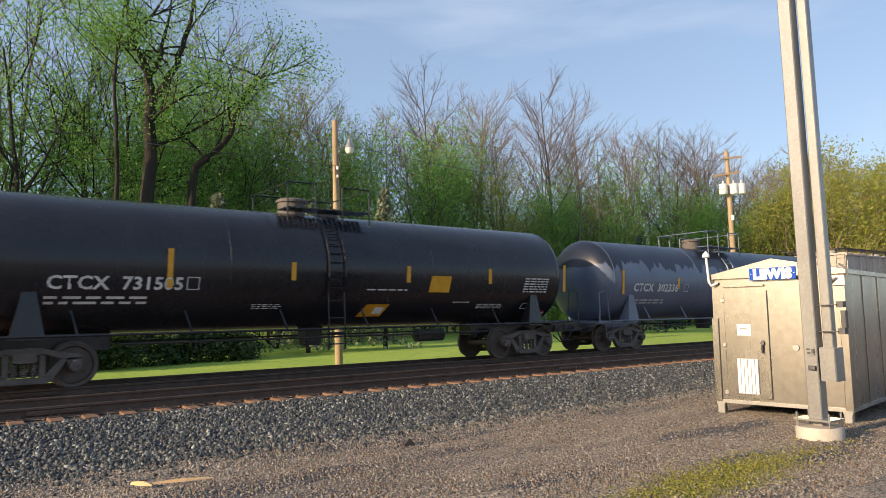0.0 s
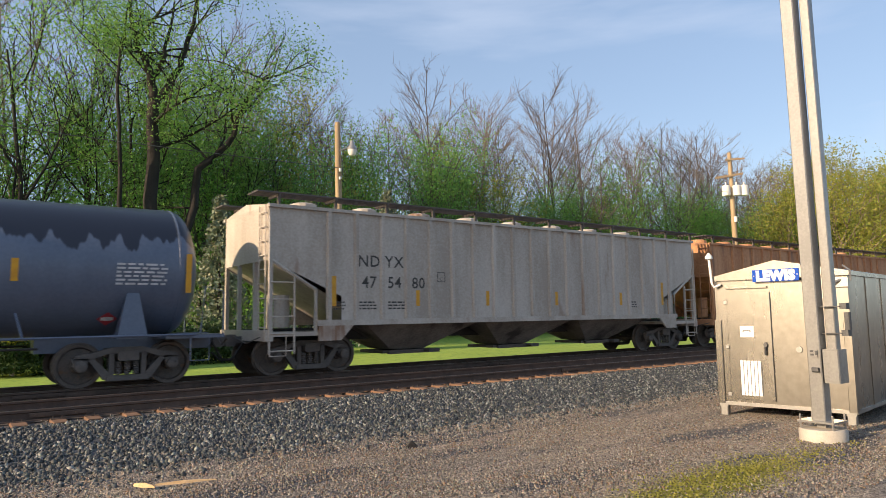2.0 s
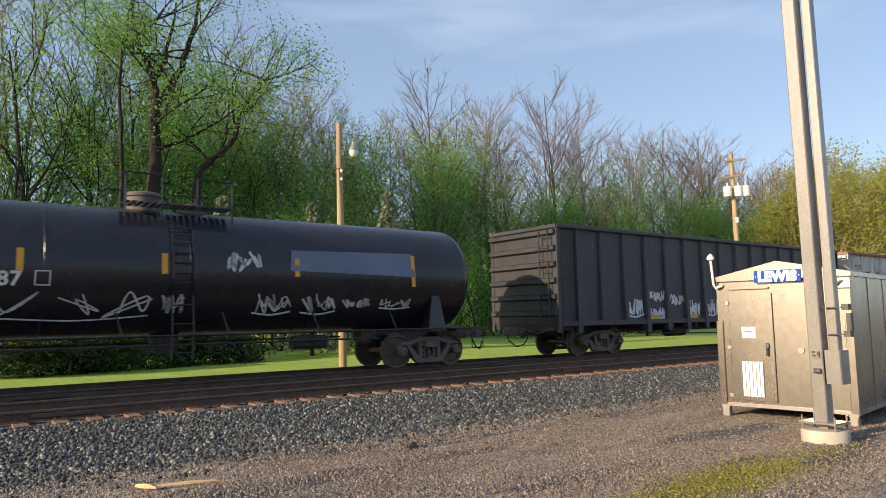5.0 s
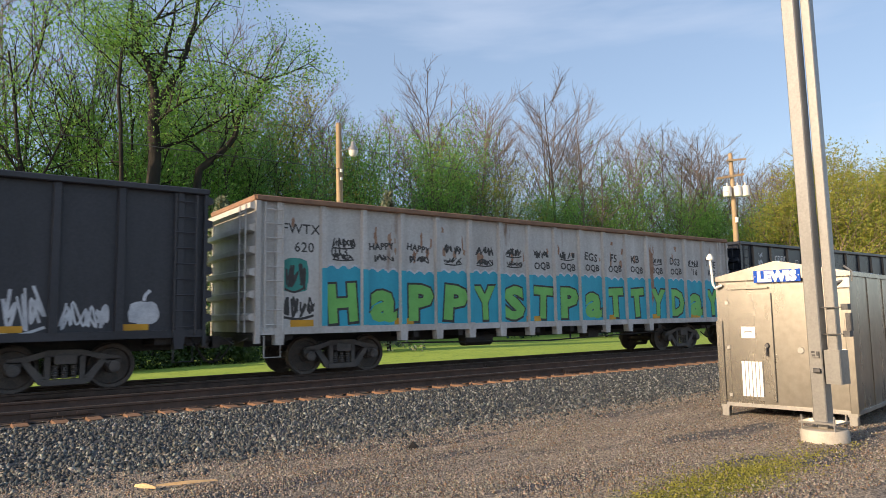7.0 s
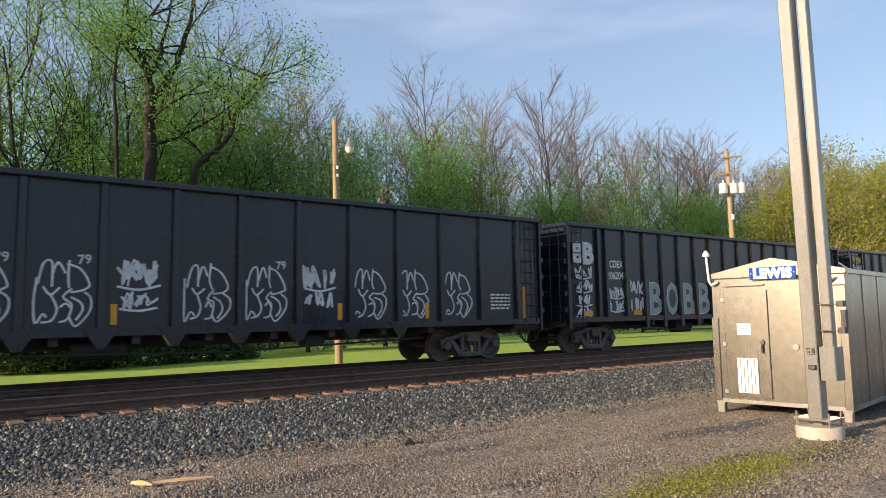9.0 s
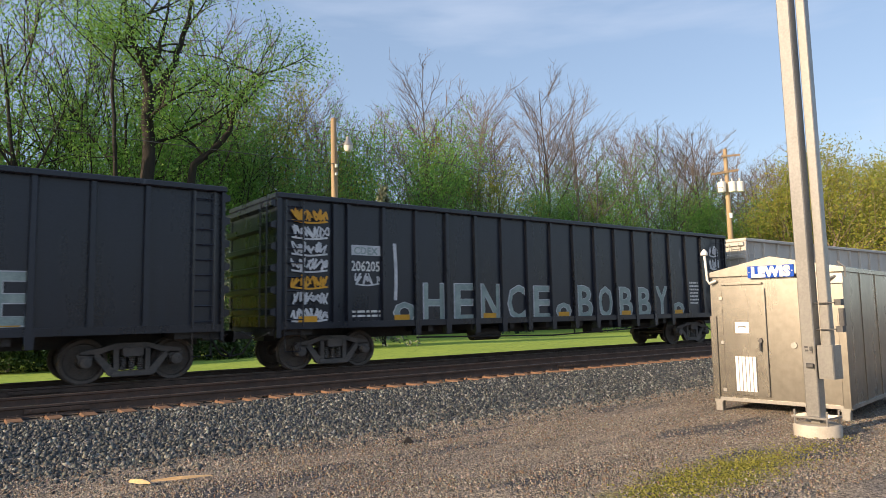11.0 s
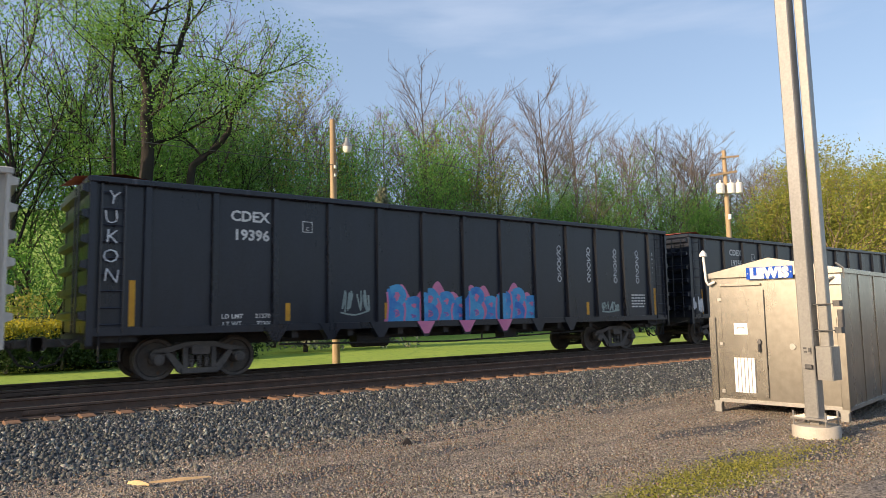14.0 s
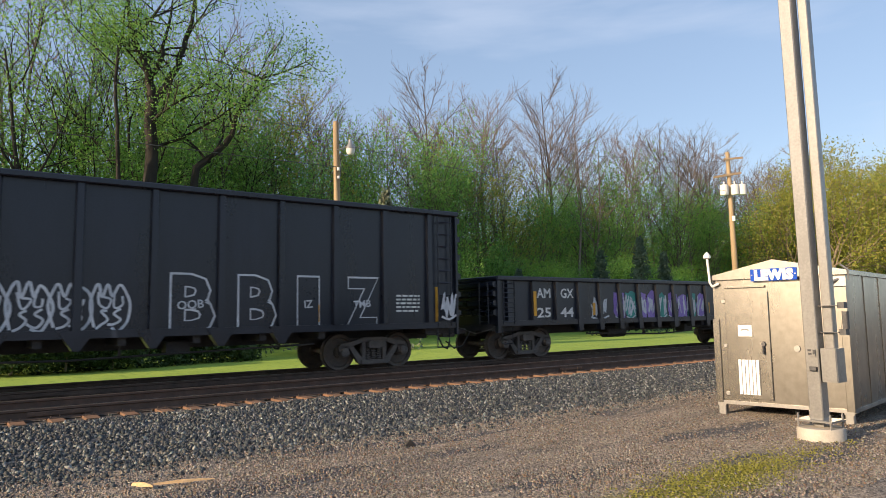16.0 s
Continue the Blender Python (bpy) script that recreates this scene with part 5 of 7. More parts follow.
# ---- trackside things ----
def build_bungalow():
    """The signal equipment house; local x runs across its front, local y into its depth."""
    W, Dp, H0, H1 = 2.02, 2.9, 0.16, 2.12
    b = thing("equipment_house", "stainless steel signal equipment house on short legs", "equipment house", pose(10.62, 6.6, GROUND, 0, 0, -81.5))
    b.scale = (1, 1, 1.085)
    body = Shape().box(0, W, 0, Dp, H0, H1, 0.02)
    part("body", body, "steel_box", b)
    ridge = H1 + 0.21
    roof = Shape().add([(-0.04, -0.06, H1), (W / 2, -0.06, ridge), (W + 0.04, -0.06, H1), (W + 0.04, -0.06, H1 - 0.06), (-0.04, -0.06, H1 - 0.06),
                        (-0.04, Dp + 0.06, H1), (W / 2, Dp + 0.06, ridge), (W + 0.04, Dp + 0.06, H1), (W + 0.04, Dp + 0.06, H1 - 0.06), (-0.04, Dp + 0.06, H1 - 0.06)],
                       [(0, 1, 2, 3, 4), (9, 8, 7, 6, 5), (0, 5, 6, 1), (1, 6, 7, 2), (2, 7, 8, 3), (4, 3, 8, 9), (0, 4, 9, 5)])
    part("roof", roof, "steel_box", b)
    door = part("door", Shape().box(0.195, 0.9, -0.028, -0.004, H0 + 0.1, 1.86, 0.008), "steel_box", b, "plain steel door with louvre and padlock")
    part("drip_rail", Shape().box(0.19, 0.86, -0.05, -0.004, 1.93, 1.955), "steel_box", b)
    part("louvre_back", Shape().box(0.37, 0.72, -0.034, -0.029, 0.33, 0.83), "dark_metal", door)
    lou = Shape()
    for i in range(6):
        x = 0.385 + i * 0.056
        lou.box(x - 0.008, x + 0.038, -0.040, -0.0345, 0.32, 0.84, 0.002)
    part("louvre", lou, "paper", door, "white slotted louvre plate")
    part("notice", Shape().box(0.40, 0.62, -0.034, -0.03, 1.19, 1.36), "paper", door, "white paper notice")
    part("notice_lines", Shape().box(0.45, 0.57, -0.0365, -0.0345, 1.285, 1.297).box(0.44, 0.47, -0.0365, -0.0345, 1.272, 1.28).box(0.55, 0.58, -0.0365, -0.0345, 1.272, 1.28), "dark_metal", door)
    part("handle", Shape().box(0.785, 0.82, -0.06, -0.029, 1.0, 1.12, 0.01).tube([(0.80, -0.075, 1.05), (0.80, -0.075, 0.93)], 0.014).lathe([(-0.07, 0.03), (-0.03, 0.035)], 12, "y", (0.802, 0, 1.08)), "dark_metal", door, "dark handle and padlock")
    hg = Shape()
    for z in (0.3, 1.02, 1.7):
        hg.box(0.155, 0.21, -0.045, -0.006, z, z + 0.05)
    part("hinge", hg, "galv", door)
    sg = part("name_sign", Shape().box(0.665, 1.375, -0.075, -0.062, 2.015, 2.195), "blue_sign", b, "blue enamel sign with white lettering")
    part("lettering", text_mesh("LEWIS", 0.195, "white", 0.016, 1.08, 0.60), "white", sg, at=pose(1.02, -0.079, 2.037, 90, 0, 0))
    bolts = Shape()
    for x in (0.69, 1.35):
        bolts.lathe([(-0.082, 0.008), (-0.074, 0.01)], 8, "y", (x, 0, 2.105))
    part("sign_bolt", bolts, "white", sg)
    for x in (0.0, W - 0.13):
        part("corner_guard", Shape().box(x - 0.02 if x == 0 else x + 0.04, x + 0.09 if x == 0 else W + 0.02, -0.03, 0.1, H0 + 0.02, 1.45, 0.006), "steel_box", b)
        part("leg", Shape().box(x + 0.0, x + 0.12, -0.012, 0.1, 0.0, H0 + 0.03, 0.01).box(x - 0.005, x + 0.13, -0.018, -0.011, H0 - 0.03, H0 + 0.05), "galv", b)
        part("leg", Shape().box(x + 0.0, x + 0.12, Dp - 0.1, Dp, 0.0, H0 + 0.03, 0.01), "galv", b)
    part("base_rail", Shape().box(0.02, W - 0.02, -0.02, -0.003, H0, H0 + 0.05).box(W + 0.002, W + 0.02, 0, Dp, H0, H0 + 0.05), "galv", b)
    part("side_panel_seam", Shape().box(W + 0.001, W + 0.012, 0.95, 0.99, H0, H1).box(W + 0.001, W + 0.012, 1.9, 1.94, H0, H1), "steel_box", b)
    part("bolt_cap", Shape().lathe([(-0.02, 0.045), (-0.005, 0.05), (0, 0.05)], 14, "y", (1.29, 0, 1.02)), "galv", b)
    # vent masts with caps
    an = Shape().tube([(0.12, -0.04, 2.0), (0.03, -0.09, 1.96), (0.0, -0.1, 2.02), (-0.03, -0.1, 2.42)], 0.022, 8)
    a = part("aerial", an, "white_plastic", b, "white pipe aerial with mushroom cap")
    part("cap", Shape().lathe([(2.4, 0.03), (2.41, 0.06), (2.45, 0.06), (2.5, 0.02), (2.51, 0.0)], 16, "z", (-0.03, -0.1, 0)), "white_plastic", a, smooth=True)
    an = Shape().tube([(1.95, -0.03, 2.0), (1.84, -0.12, 1.95), (1.79, -0.13, 2.02), (1.76, -0.13, 2.75)], 0.02, 8)
    a = part("aerial", an, "galv", b, "pipe aerial with white tip")
    part("tip", Shape().lathe([(2.6, 0.032), (2.86, 0.032), (2.87, 0.02)], 12, "z", (1.76, -0.13, 0)), "white_plastic", a)
    part("bracket", Shape().box(1.83, 2.04, -0.05, -0.004, 1.9, 2.03).tube([(1.98, -0.05, 2.2), (2.08, -0.05, 2.12), (2.08, -0.05, 1.98)], 0.015, 5), "galv", b)


def build_mast():
    m = thing("signal_mast", "tall galvanised square steel mast on a round concrete footing", "mast", pose(9.47, 4.425, GROUND, -0.6, 0, -1.5))
    part("footing", Shape().lathe([(-0.3, 0.29), (0.13, 0.29), (0.16, 0.275), (0.17, 0.0)], 28, "z"), "concrete", m, "round cast concrete footing", True)
    part("base_plate", Shape().box(-0.19, 0.19, -0.24, 0.24, 0.24, 0.265).box(-0.04, 0.04, -0.06, 0.06, 0.16, 0.25), "galv", m)
    bolts = Shape()
    for y in (-0.21, 0.21):
        for x in (-0.16, 0.16):
            bolts.tube([(x, y, 0.15), (x, y, 0.34)], 0.014, 6)
    part("anchor_bolt", bolts, "galv", m)
    part("post", Shape().box(-0.09, 0.09, -0.09, 0.09, 0.26, 11.0, 0.012), "galv", m)
    part("conduit_post", Shape().box(0.03, 0.15, -0.245, -0.12, 1.05, 11.0, 0.01), "galv", m)
    jb = part("junction_box", Shape().box(-0.1, 0.14, -0.32, -0.115, 0.76, 1.2, 0.012), "galv", m, "grey steel junction box")
    part("lid_edge", Shape().box(-0.106, -0.1, -0.31, -0.125, 0.78, 1.18), "galv", jb)
    cl = Shape()
    for z in (1.4, 1.75):
        cl.box(-0.03, 0.16, -0.345, -0.1, z, z + 0.012).box(0.0, 0.09, -0.42, -0.335, z - 0.03, z + 0.05)
    cl.box(0.02, 0.08, -0.44, -0.37, 1.45, 1.68, 0.01)
    part("clamp", cl, "dark_metal", m)
    part("data_plate", Shape().box(-0.116, -0.112, -0.06, 0.04, 1.1, 1.19), "galv", m)
    part("data_marks", Shape().box(-0.1185, -0.1165, -0.06, -0.03, 1.12, 1.18).box(-0.1185, -0.1165, -0.015, 0.03, 1.115, 1.14).box(-0.1185, -0.1165, -0.01, 0.035, 1.16, 1.185), "dark_metal", m)
    part("padlock", Shape().box(-0.14, -0.112, -0.07, 0.02, 0.9, 0.96, 0.01), "dark_metal", m)


def build_poles():
    p = thing("utility_pole", "weathered wooden utility pole with a yard lamp", "utility pole", pose(11.9, 22.6, -0.45, 0, -1.0, 0))
    part("pole", Shape().lathe([(-0.5, 0.15), (4, 0.135), (9.22, 0.105), (9.23, 0.0)], 12, "z"), "pole_wood", p, smooth=True)
    lamp = part("yard_lamp", Shape().tube([(0, -0.1, 8.1), (0.25, -0.3, 8.2), (0.36, -0.4, 8.25)], 0.025), "galv", p, "grey yard lamp with glass globe")
    part("housing", Shape().lathe([(8.12, 0.19), (8.2, 0.17), (8.32, 0.09), (8.46, 0.07), (8.48, 0.0)], 14, "z", (0.38, -0.42, 0)), "galv", lamp, smooth=True)
    part("globe", Shape().lathe([(8.12, 0.17), (8.0, 0.16), (7.9, 0.1), (7.87, 0.0)], 14, "z", (0.38, -0.42, 0)), "white_plastic", lamp, smooth=True)
    part("insulator", Shape().lathe([(7.3, 0.0), (7.3, 0.05), (7.42, 0.05), (7.42, 0.0)], 10, "z", (0.0, -0.16, 0)).box(-0.03, 0.03, -0.2, -0.1, 7.0, 7.1), "white_plastic", p)
    part("cable", Shape().tube([(0.05, -0.13, 7.9), (0.1, -0.16, 7.5), (0.06, -0.14, 7.0)], 0.015), "dark_metal", p)
    q = thing("utility_pole", "wooden utility pole with crossarms and grey transformers", "utility pole", pose(43.1, 25.0, -0.5, 0, -1.0, 0))
    part("pole", Shape().lathe([(-0.5, 0.2), (6, 0.18), (12.7, 0.13), (12.71, 0.0)], 12, "z"), "pole_wood", q, smooth=True)
    part("crossarm", Shape().box(-0.35, 0.95, -0.22, -0.12, -0.06, 0.06), "pole_wood", q, at=pose(0, 0, 12.2, 0, -3, -35))
    part("crossarm", Shape().box(-1.15, 0.75, -0.25, -0.13, -0.07, 0.07), "pole_wood", q, at=pose(0, 0, 11.1, 0, -8, -35))
    for a, r in ((0.62, 0.3), (-0.62, 0.3), (0.1, 0.25)):
        x, y = a * math.cos(radians(-35)), a * math.sin(radians(-35)) - 0.25
        t = part("transformer", Shape().lathe([(9.7, 0.0), (9.7, 0.27), (10.35, 0.27), (10.4, 0.22), (10.45, 0.0)], 16, "z", (x, y, 0)), "white_plastic", q, "grey transformer can", smooth=True)
        part("bushing", Shape().lathe([(10.4, 0.04), (10.62, 0.05), (10.64, 0.0)], 8, "z", (x, y, 0)), "white_plastic", t)
    part("crossarm", Shape().box(-0.8, 0.8, -0.1, -0.04, 9.95, 10.05), "galv", q, "steel transformer bracket", at=pose(0, 0, 0, 0, 0, -35))
    part("fuse_box", Shape().box(-0.25, -0.1, -0.35, -0.15, 7.9, 8.25, 0.03), "white_plastic", q)
    wires = thing("overhead_wires", "thin dark overhead wires between the poles", "wires")
    for a, b, sag in (((11.9, 22.5, 7.0), (-25, 24, 8.6), 0.5), ((11.8, 22.5, 7.9), (43.1, 25, 9.6), 0.8), ((43.2, 24.5, 7.4), (58.0, 24.0, 2.8), 0.3), ((43.0, 25.3, 11.6), (10.0, 40.0, 13.6), 0.6)):
        pts = [Vector(a).lerp(Vector(b), i / 12) - Vector((0, 0, sag * 4 * (i / 12) * (1 - i / 12))) for i in range(13)]
        part("wire", Shape().tube(pts, 0.013, 4), "dark_metal", wires)


def build_lawn_things():
    rng, nrng = random.Random(3), np.random.default_rng(3)
    # clipped dark shrubs in front of the wood
    for x, y, w, h in ((3.2, 29.5, 2.3, 1.9), (6.6, 30.2, 2.5, 2.2), (9.8, 30.5, 2.2, 1.8)):
        s = thing("shrub", "dark evergreen shrub on the lawn", "shrub", pose(x, y, -0.45), group="shrubs on the lawn")
        c = []
        while len(c) < 420:
            p = Vector((rng.uniform(-1, 1), rng.uniform(-1, 1), rng.uniform(0, 1)))
            if 0.45 < p.length < 1:
                c.append((p.x * w, p.y * w * 0.6, p.z * h))
        part("stem", Shape().tube([(0, 0, 0), (0.1, 0, h * 0.3), (0.05, 0.05, h * 0.6)], 0.08, 6, 0.03), "bark", s)
        part("crown", leaf_cloud(c, nrng, 16, 0.16, 0.075, LEAF["hedge"]), "", s, "dense dark leaves")
    for x, y, w, h in ((0.4, 28.2, 1.2, 1.75), (2.0, 27.8, 1.1, 1.7), (3.7, 28.2, 1.2, 1.8), (5.3, 28.4, 1.0, 1.65)):
        s = thing("flowering_shrub", "low yellow-flowering shrub on the lawn", "shrub", pose(x, y, -0.45), group="flowering shrubs on the lawn")
        part("stem", Shape().tube([(0, 0, 0), (0.08, 0, h * 0.4), (0.05, 0.05, h * 0.7)], 0.05, 6, 0.02), "bark_pale", s)
        c = [(rng.gauss(0, 0.5) * w, rng.gauss(0, 0.3) * w, h * (0.74 + 0.26 * rng.random())) for _ in range(150)]
        low = [(rng.gauss(0, 0.5) * w, rng.gauss(0, 0.3) * w, h * (0.15 + 0.6 * rng.random())) for _ in range(200)]
        part("foliage", leaf_cloud(low, nrng, 14, 0.14, 0.05, LEAF["hedge"]), "", s, "dark green lower leaves")
        part("crown", leaf_cloud(c, nrng, 14, 0.14, 0.045, LEAF["blossom"]), "", s, "dense yellow blossom")
    for x, y, w, h in ((0.4, 31.5, 1.5, 3.4), (2.6, 32.6, 1.4, 3.0), (-2.0, 32.0, 1.6, 3.2)):
        s = thing("dry_bush", "golden dry bush at the lawn's edge", "shrub", pose(x, y, -0.45), group="dry bushes on the lawn")
        part("stem", Shape().tube([(0, 0, 0), (0.1, 0, h * 0.4), (0.05, 0.05, h * 0.7)], 0.06, 6, 0.02), "bark_pale", s)
        c = [(rng.gauss(0, 0.5) * w, rng.gauss(0, 0.35) * w, h * (0.1 + 0.85 * rng.random())) for _ in range(220)]
        part("crown", leaf_cloud(c, nrng, 9, 0.2, 0.06, LEAF["gold"]), "", s, "golden dry leaves")
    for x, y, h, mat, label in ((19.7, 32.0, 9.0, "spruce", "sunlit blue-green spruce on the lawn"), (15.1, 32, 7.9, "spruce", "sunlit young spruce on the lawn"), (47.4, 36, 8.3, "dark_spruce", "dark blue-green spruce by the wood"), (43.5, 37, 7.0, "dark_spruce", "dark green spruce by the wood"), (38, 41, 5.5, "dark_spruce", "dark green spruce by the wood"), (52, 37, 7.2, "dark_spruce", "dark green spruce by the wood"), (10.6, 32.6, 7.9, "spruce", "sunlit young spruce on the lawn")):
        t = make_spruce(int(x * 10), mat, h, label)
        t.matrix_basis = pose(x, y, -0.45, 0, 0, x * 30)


def build_big_tree():
    """The old forked tree at the wood's edge, its dark limbs open against the sky."""
    t = thing("old_tree", "old forked dark-limbed tree with light spring foliage", "tree", pose(8.85, 39.0, -0.4))
    rng, nrng = random.Random(21), np.random.default_rng(21)
    limbs = []

    def bough(pts, r0, r1, level, kids):
        pts = [Vector(p) for p in pts]
        fine = []
        for i in range(len(pts) - 1):
            for k in range(3):
                p = pts[i].lerp(pts[i + 1], k / 3) + Vector((rng.uniform(-1, 1), rng.uniform(-1, 1), 0)) * 0.12
                fine.append(p)
        fine.append(pts[-1])
        n = len(fine)
        limbs.append((fine, [r0 + (r1 - r0) * i / (n - 1) for i in range(n)], level))
        for k in range(kids):
            j = rng.randint(n // 4, n - 2)
            d = Vector((rng.uniform(-1, 1), rng.uniform(-1, 1), rng.uniform(-0.1, 0.9))).normalized()
            sub = grow(rng, rng.uniform(4.5, 8.0), max(r0 * 0.28, 0.04), 2, 0.8, 0.7, 0.2, (6, 4), wob=0.2)
            q = Vector((0, 0, 1)).rotation_difference(d)
            for sp, sr, sl in sub:
                limbs.append(([fine[j] + q @ p for p in sp], sr, min(sl + 2, 4)))

    bough([(0, 0, -0.4), (0.15, 0, 5), (0.05, 0.1, 10), (0, 0, 13.7)], 0.44, 0.31, 0, 2)
    bough([(0, 0, 13.7), (-0.1, 0.1, 14.9), (-0.45, 0, 16), (-0.9, 0.3, 17.3), (-1.3, 0.2, 18.6), (-1.8, 0, 22)], 0.29, 0.07, 1, 5)
    bough([(0, 0, 13.6), (0.7, -0.1, 14.9), (1.4, 0, 16.2), (1.85, 0.2, 17.9), (2.1, 0, 19), (2.6, 0, 22.5)], 0.26, 0.07, 1, 5)
    bough([(-0.1, 0.1, 14.9), (0.3, -0.3, 16), (0.6, -0.3, 17.5), (1.0, 0, 20)], 0.16, 0.05, 1, 3)
    bough([(0.1, 0, 2.5), (2.0, -0.3, 7), (2.4, -0.4, 10.3), (3.9, -0.8, 11.8), (4.5, -1, 13.5), (5.1, -1, 15), (6.4, -1, 16.6)], 0.3, 0.06, 1, 8)
    bough([(0.1, 0, 3), (-1.6, -0.2, 8), (-1.8, -0.3, 11.3), (-2.0, -0.4, 14.5), (-1.6, -0.4, 17), (-1.3, 0, 21)], 0.15, 0.04, 1, 5)
    part("trunk", wood_mesh(limbs, "bark"), "", t)
    part("crown", leaf_cloud(tips(limbs, 3, rng, 1), nrng, 13, 0.5, 0.06, LEAF["oak"]), "", t, "light fresh leaves")


def build_small_ground_things():
    s = thing("wood_splinter", "pale split piece of wood on the gravel", "wood scrap", pose(2.1, 7.45, ground_z(2.1, 7.45) + 0.03, 0, 0, -14))
    part("piece", Shape().add([(-0.3, 0, 0), (0, -0.022, 0), (0.32, 0, 0), (0, 0.022, 0), (-0.28, 0, 0.02), (0, -0.014, 0.028), (0.3, 0, 0.014), (0, 0.014, 0.028)], [(0, 1, 5, 4), (1, 2, 6, 5), (2, 3, 7, 6), (3, 0, 4, 7), (4, 5, 6, 7), (3, 2, 1, 0)]), "stick_wood", s)
    s = thing("wood_splinter", "short orange-brown splinter on the gravel", "wood scrap", pose(1.72, 7.55, GROUND + 0.03, 0, 0, -55))
    part("piece", Shape().add([(-0.14, 0, 0), (0, -0.025, 0), (0.14, 0, 0), (0, 0.025, 0), (-0.12, 0, 0.03), (0, -0.015, 0.04), (0.13, 0, 0.02), (0, 0.02, 0.04)], [(0, 1, 5, 4), (1, 2, 6, 5), (2, 3, 7, 6), (3, 0, 4, 7), (4, 5, 6, 7), (3, 2, 1, 0)]), "stick_wood", s)
    k = thing("dark_clod", "small dark clod of earth on the gravel", "clod", pose(5.05, 7.62, GROUND, 0, 0, 20))
    part("lump", Shape().add([(-0.16, 0, -0.02), (0, -0.12, -0.02), (0.17, 0.02, -0.02), (0.02, 0.13, -0.02), (-0.05, -0.03, 0.1), (0.06, 0.04, 0.08)], [(0, 1, 4), (1, 2, 5), (1, 5, 4), (2, 3, 5), (3, 4, 5), (3, 0, 4), (3, 2, 1, 0)]), "bark", k)
    rng = np.random.default_rng(8)
    c = []
    while len(c) < 950:
        x, y = rng.normal(6.7, 1.25), rng.normal(4.05, 0.24)
        c.append((x, y + (x - 6.2) * 0.05, ground_z(x, y) + 0.012))
    ob = new("moss", leaf_cloud(c, rng, 5, 0.05, 0.012, LEAF["moss"], 0.14))
    tagged(ob, "low yellow-green moss and grass on the gravel", "moss", kind="stuff")


build_ground()
build_track(YC, "railway_track_far", "railway track under the train, rusty rails on wooden ties")
build_track(NEAR_YC, "railway_track_near", "empty railway track, rusty rails on brown wooden ties")
build_bungalow()
build_mast()
build_poles()
build_small_ground_things()
build_trees()
build_big_tree()
build_lawn_things()


# ---- the train ----
def cut(name, pts, mat):
    """A flat painted polygon in x, y, to lay on a shell."""
    return flat_mesh(name, [(x, y, 0) for x, y in pts], [tuple(range(len(pts)))], mat)


def ring_box(w, h, t, mat):
    """A rectangle's outline in x, y."""
    s = Shape()
    for a, b, c, d in ((-w / 2, w / 2, 0, t), (-w / 2, w / 2, h - t, h), (-w / 2, -w / 2 + t, t, h - t), (w / 2 - t, w / 2, t, h - t)):
        s.add([(a, c, 0), (b, c, 0), (b, d, 0), (a, d, 0)], [(0, 1, 2, 3)])
    return flat_mesh("plate_mark", s.v, s.f, mat)


def plate_mark(car, x, y, z, mat, size=0.3):
    part("plate_mark", ring_box(size, size, size * 0.07, mat), mat, car, at=pose(x, y, z, 90, 0, 0))
    lettering("C", size * 0.5, mat, car, x, y, z + size * 0.14)


def outlined(words, size, car, x, y, z, width, fill, line, bold=0.05, tilt=0.0):
    """A painted letter with a heavy outline, the outline under the fill."""
    part("outline_letter", text_mesh(words, size, line, bold, 1.0, width), line, car, at=pose(x, y, z, 90, tilt, 0))
    part("fill_letter", text_mesh(words, size * 0.98, fill, bold * 0.55, 1.0, width * 0.9), fill, car, at=pose(x, y - 0.003, z + 0.015, 90, tilt, 0))


def tank_marks(on, title, x, z, boxed, refl_x, refl_z):
    rm = cut("reflector", [(-0.06, -0.22), (0.06, -0.22), (0.06, 0.22), (-0.06, 0.22)], "yellow")
    tall = cut("reflector", [(-0.06, -0.42), (0.06, -0.42), (0.06, 0.42), (-0.06, 0.42)], "yellow")
    for i, rx in enumerate(refl_x):
        on(rx, refl_z, "reflector", tall if i in (0, len(refl_x) - 1) else rm, "yellow")
    on(x, z, "lettering", text_mesh(title, 0.40, "white", 0.010, 1.04), "white")
    on(boxed, z, "plate_mark", ring_box(0.27, 0.3, 0.02, "white"), "white")


def placard(on, x, z, s=0.17):
    on(x, z, "hazard_placard", cut("hazard_placard", [(0, -s), (s, 0), (0, s), (-s, 0)], "red"), "red")
    on(x, z, "placard_face", cut("placard_face", [(0, -s * 0.3), (s * 0.6, -s * 0.2), (s * 0.6, s * 0.2), (0, s * 0.3), (-s * 0.6, s * 0.2), (-s * 0.6, -s * 0.2)], "white"), "white", out=0.009)


def tag_on(on, x, z, w, h, seed, mat, stroke=0.03, kind="scrawl"):
    me = scrawl(w, h, seed, mat, stroke) if kind == "scrawl" else bubble(w, h, seed, mat, stroke)
    for v in me.vertices:
        v.co.y, v.co.z = v.co.z - h / 2, 0
    on(x, z, "spray_tag", me, mat, out=0.012)


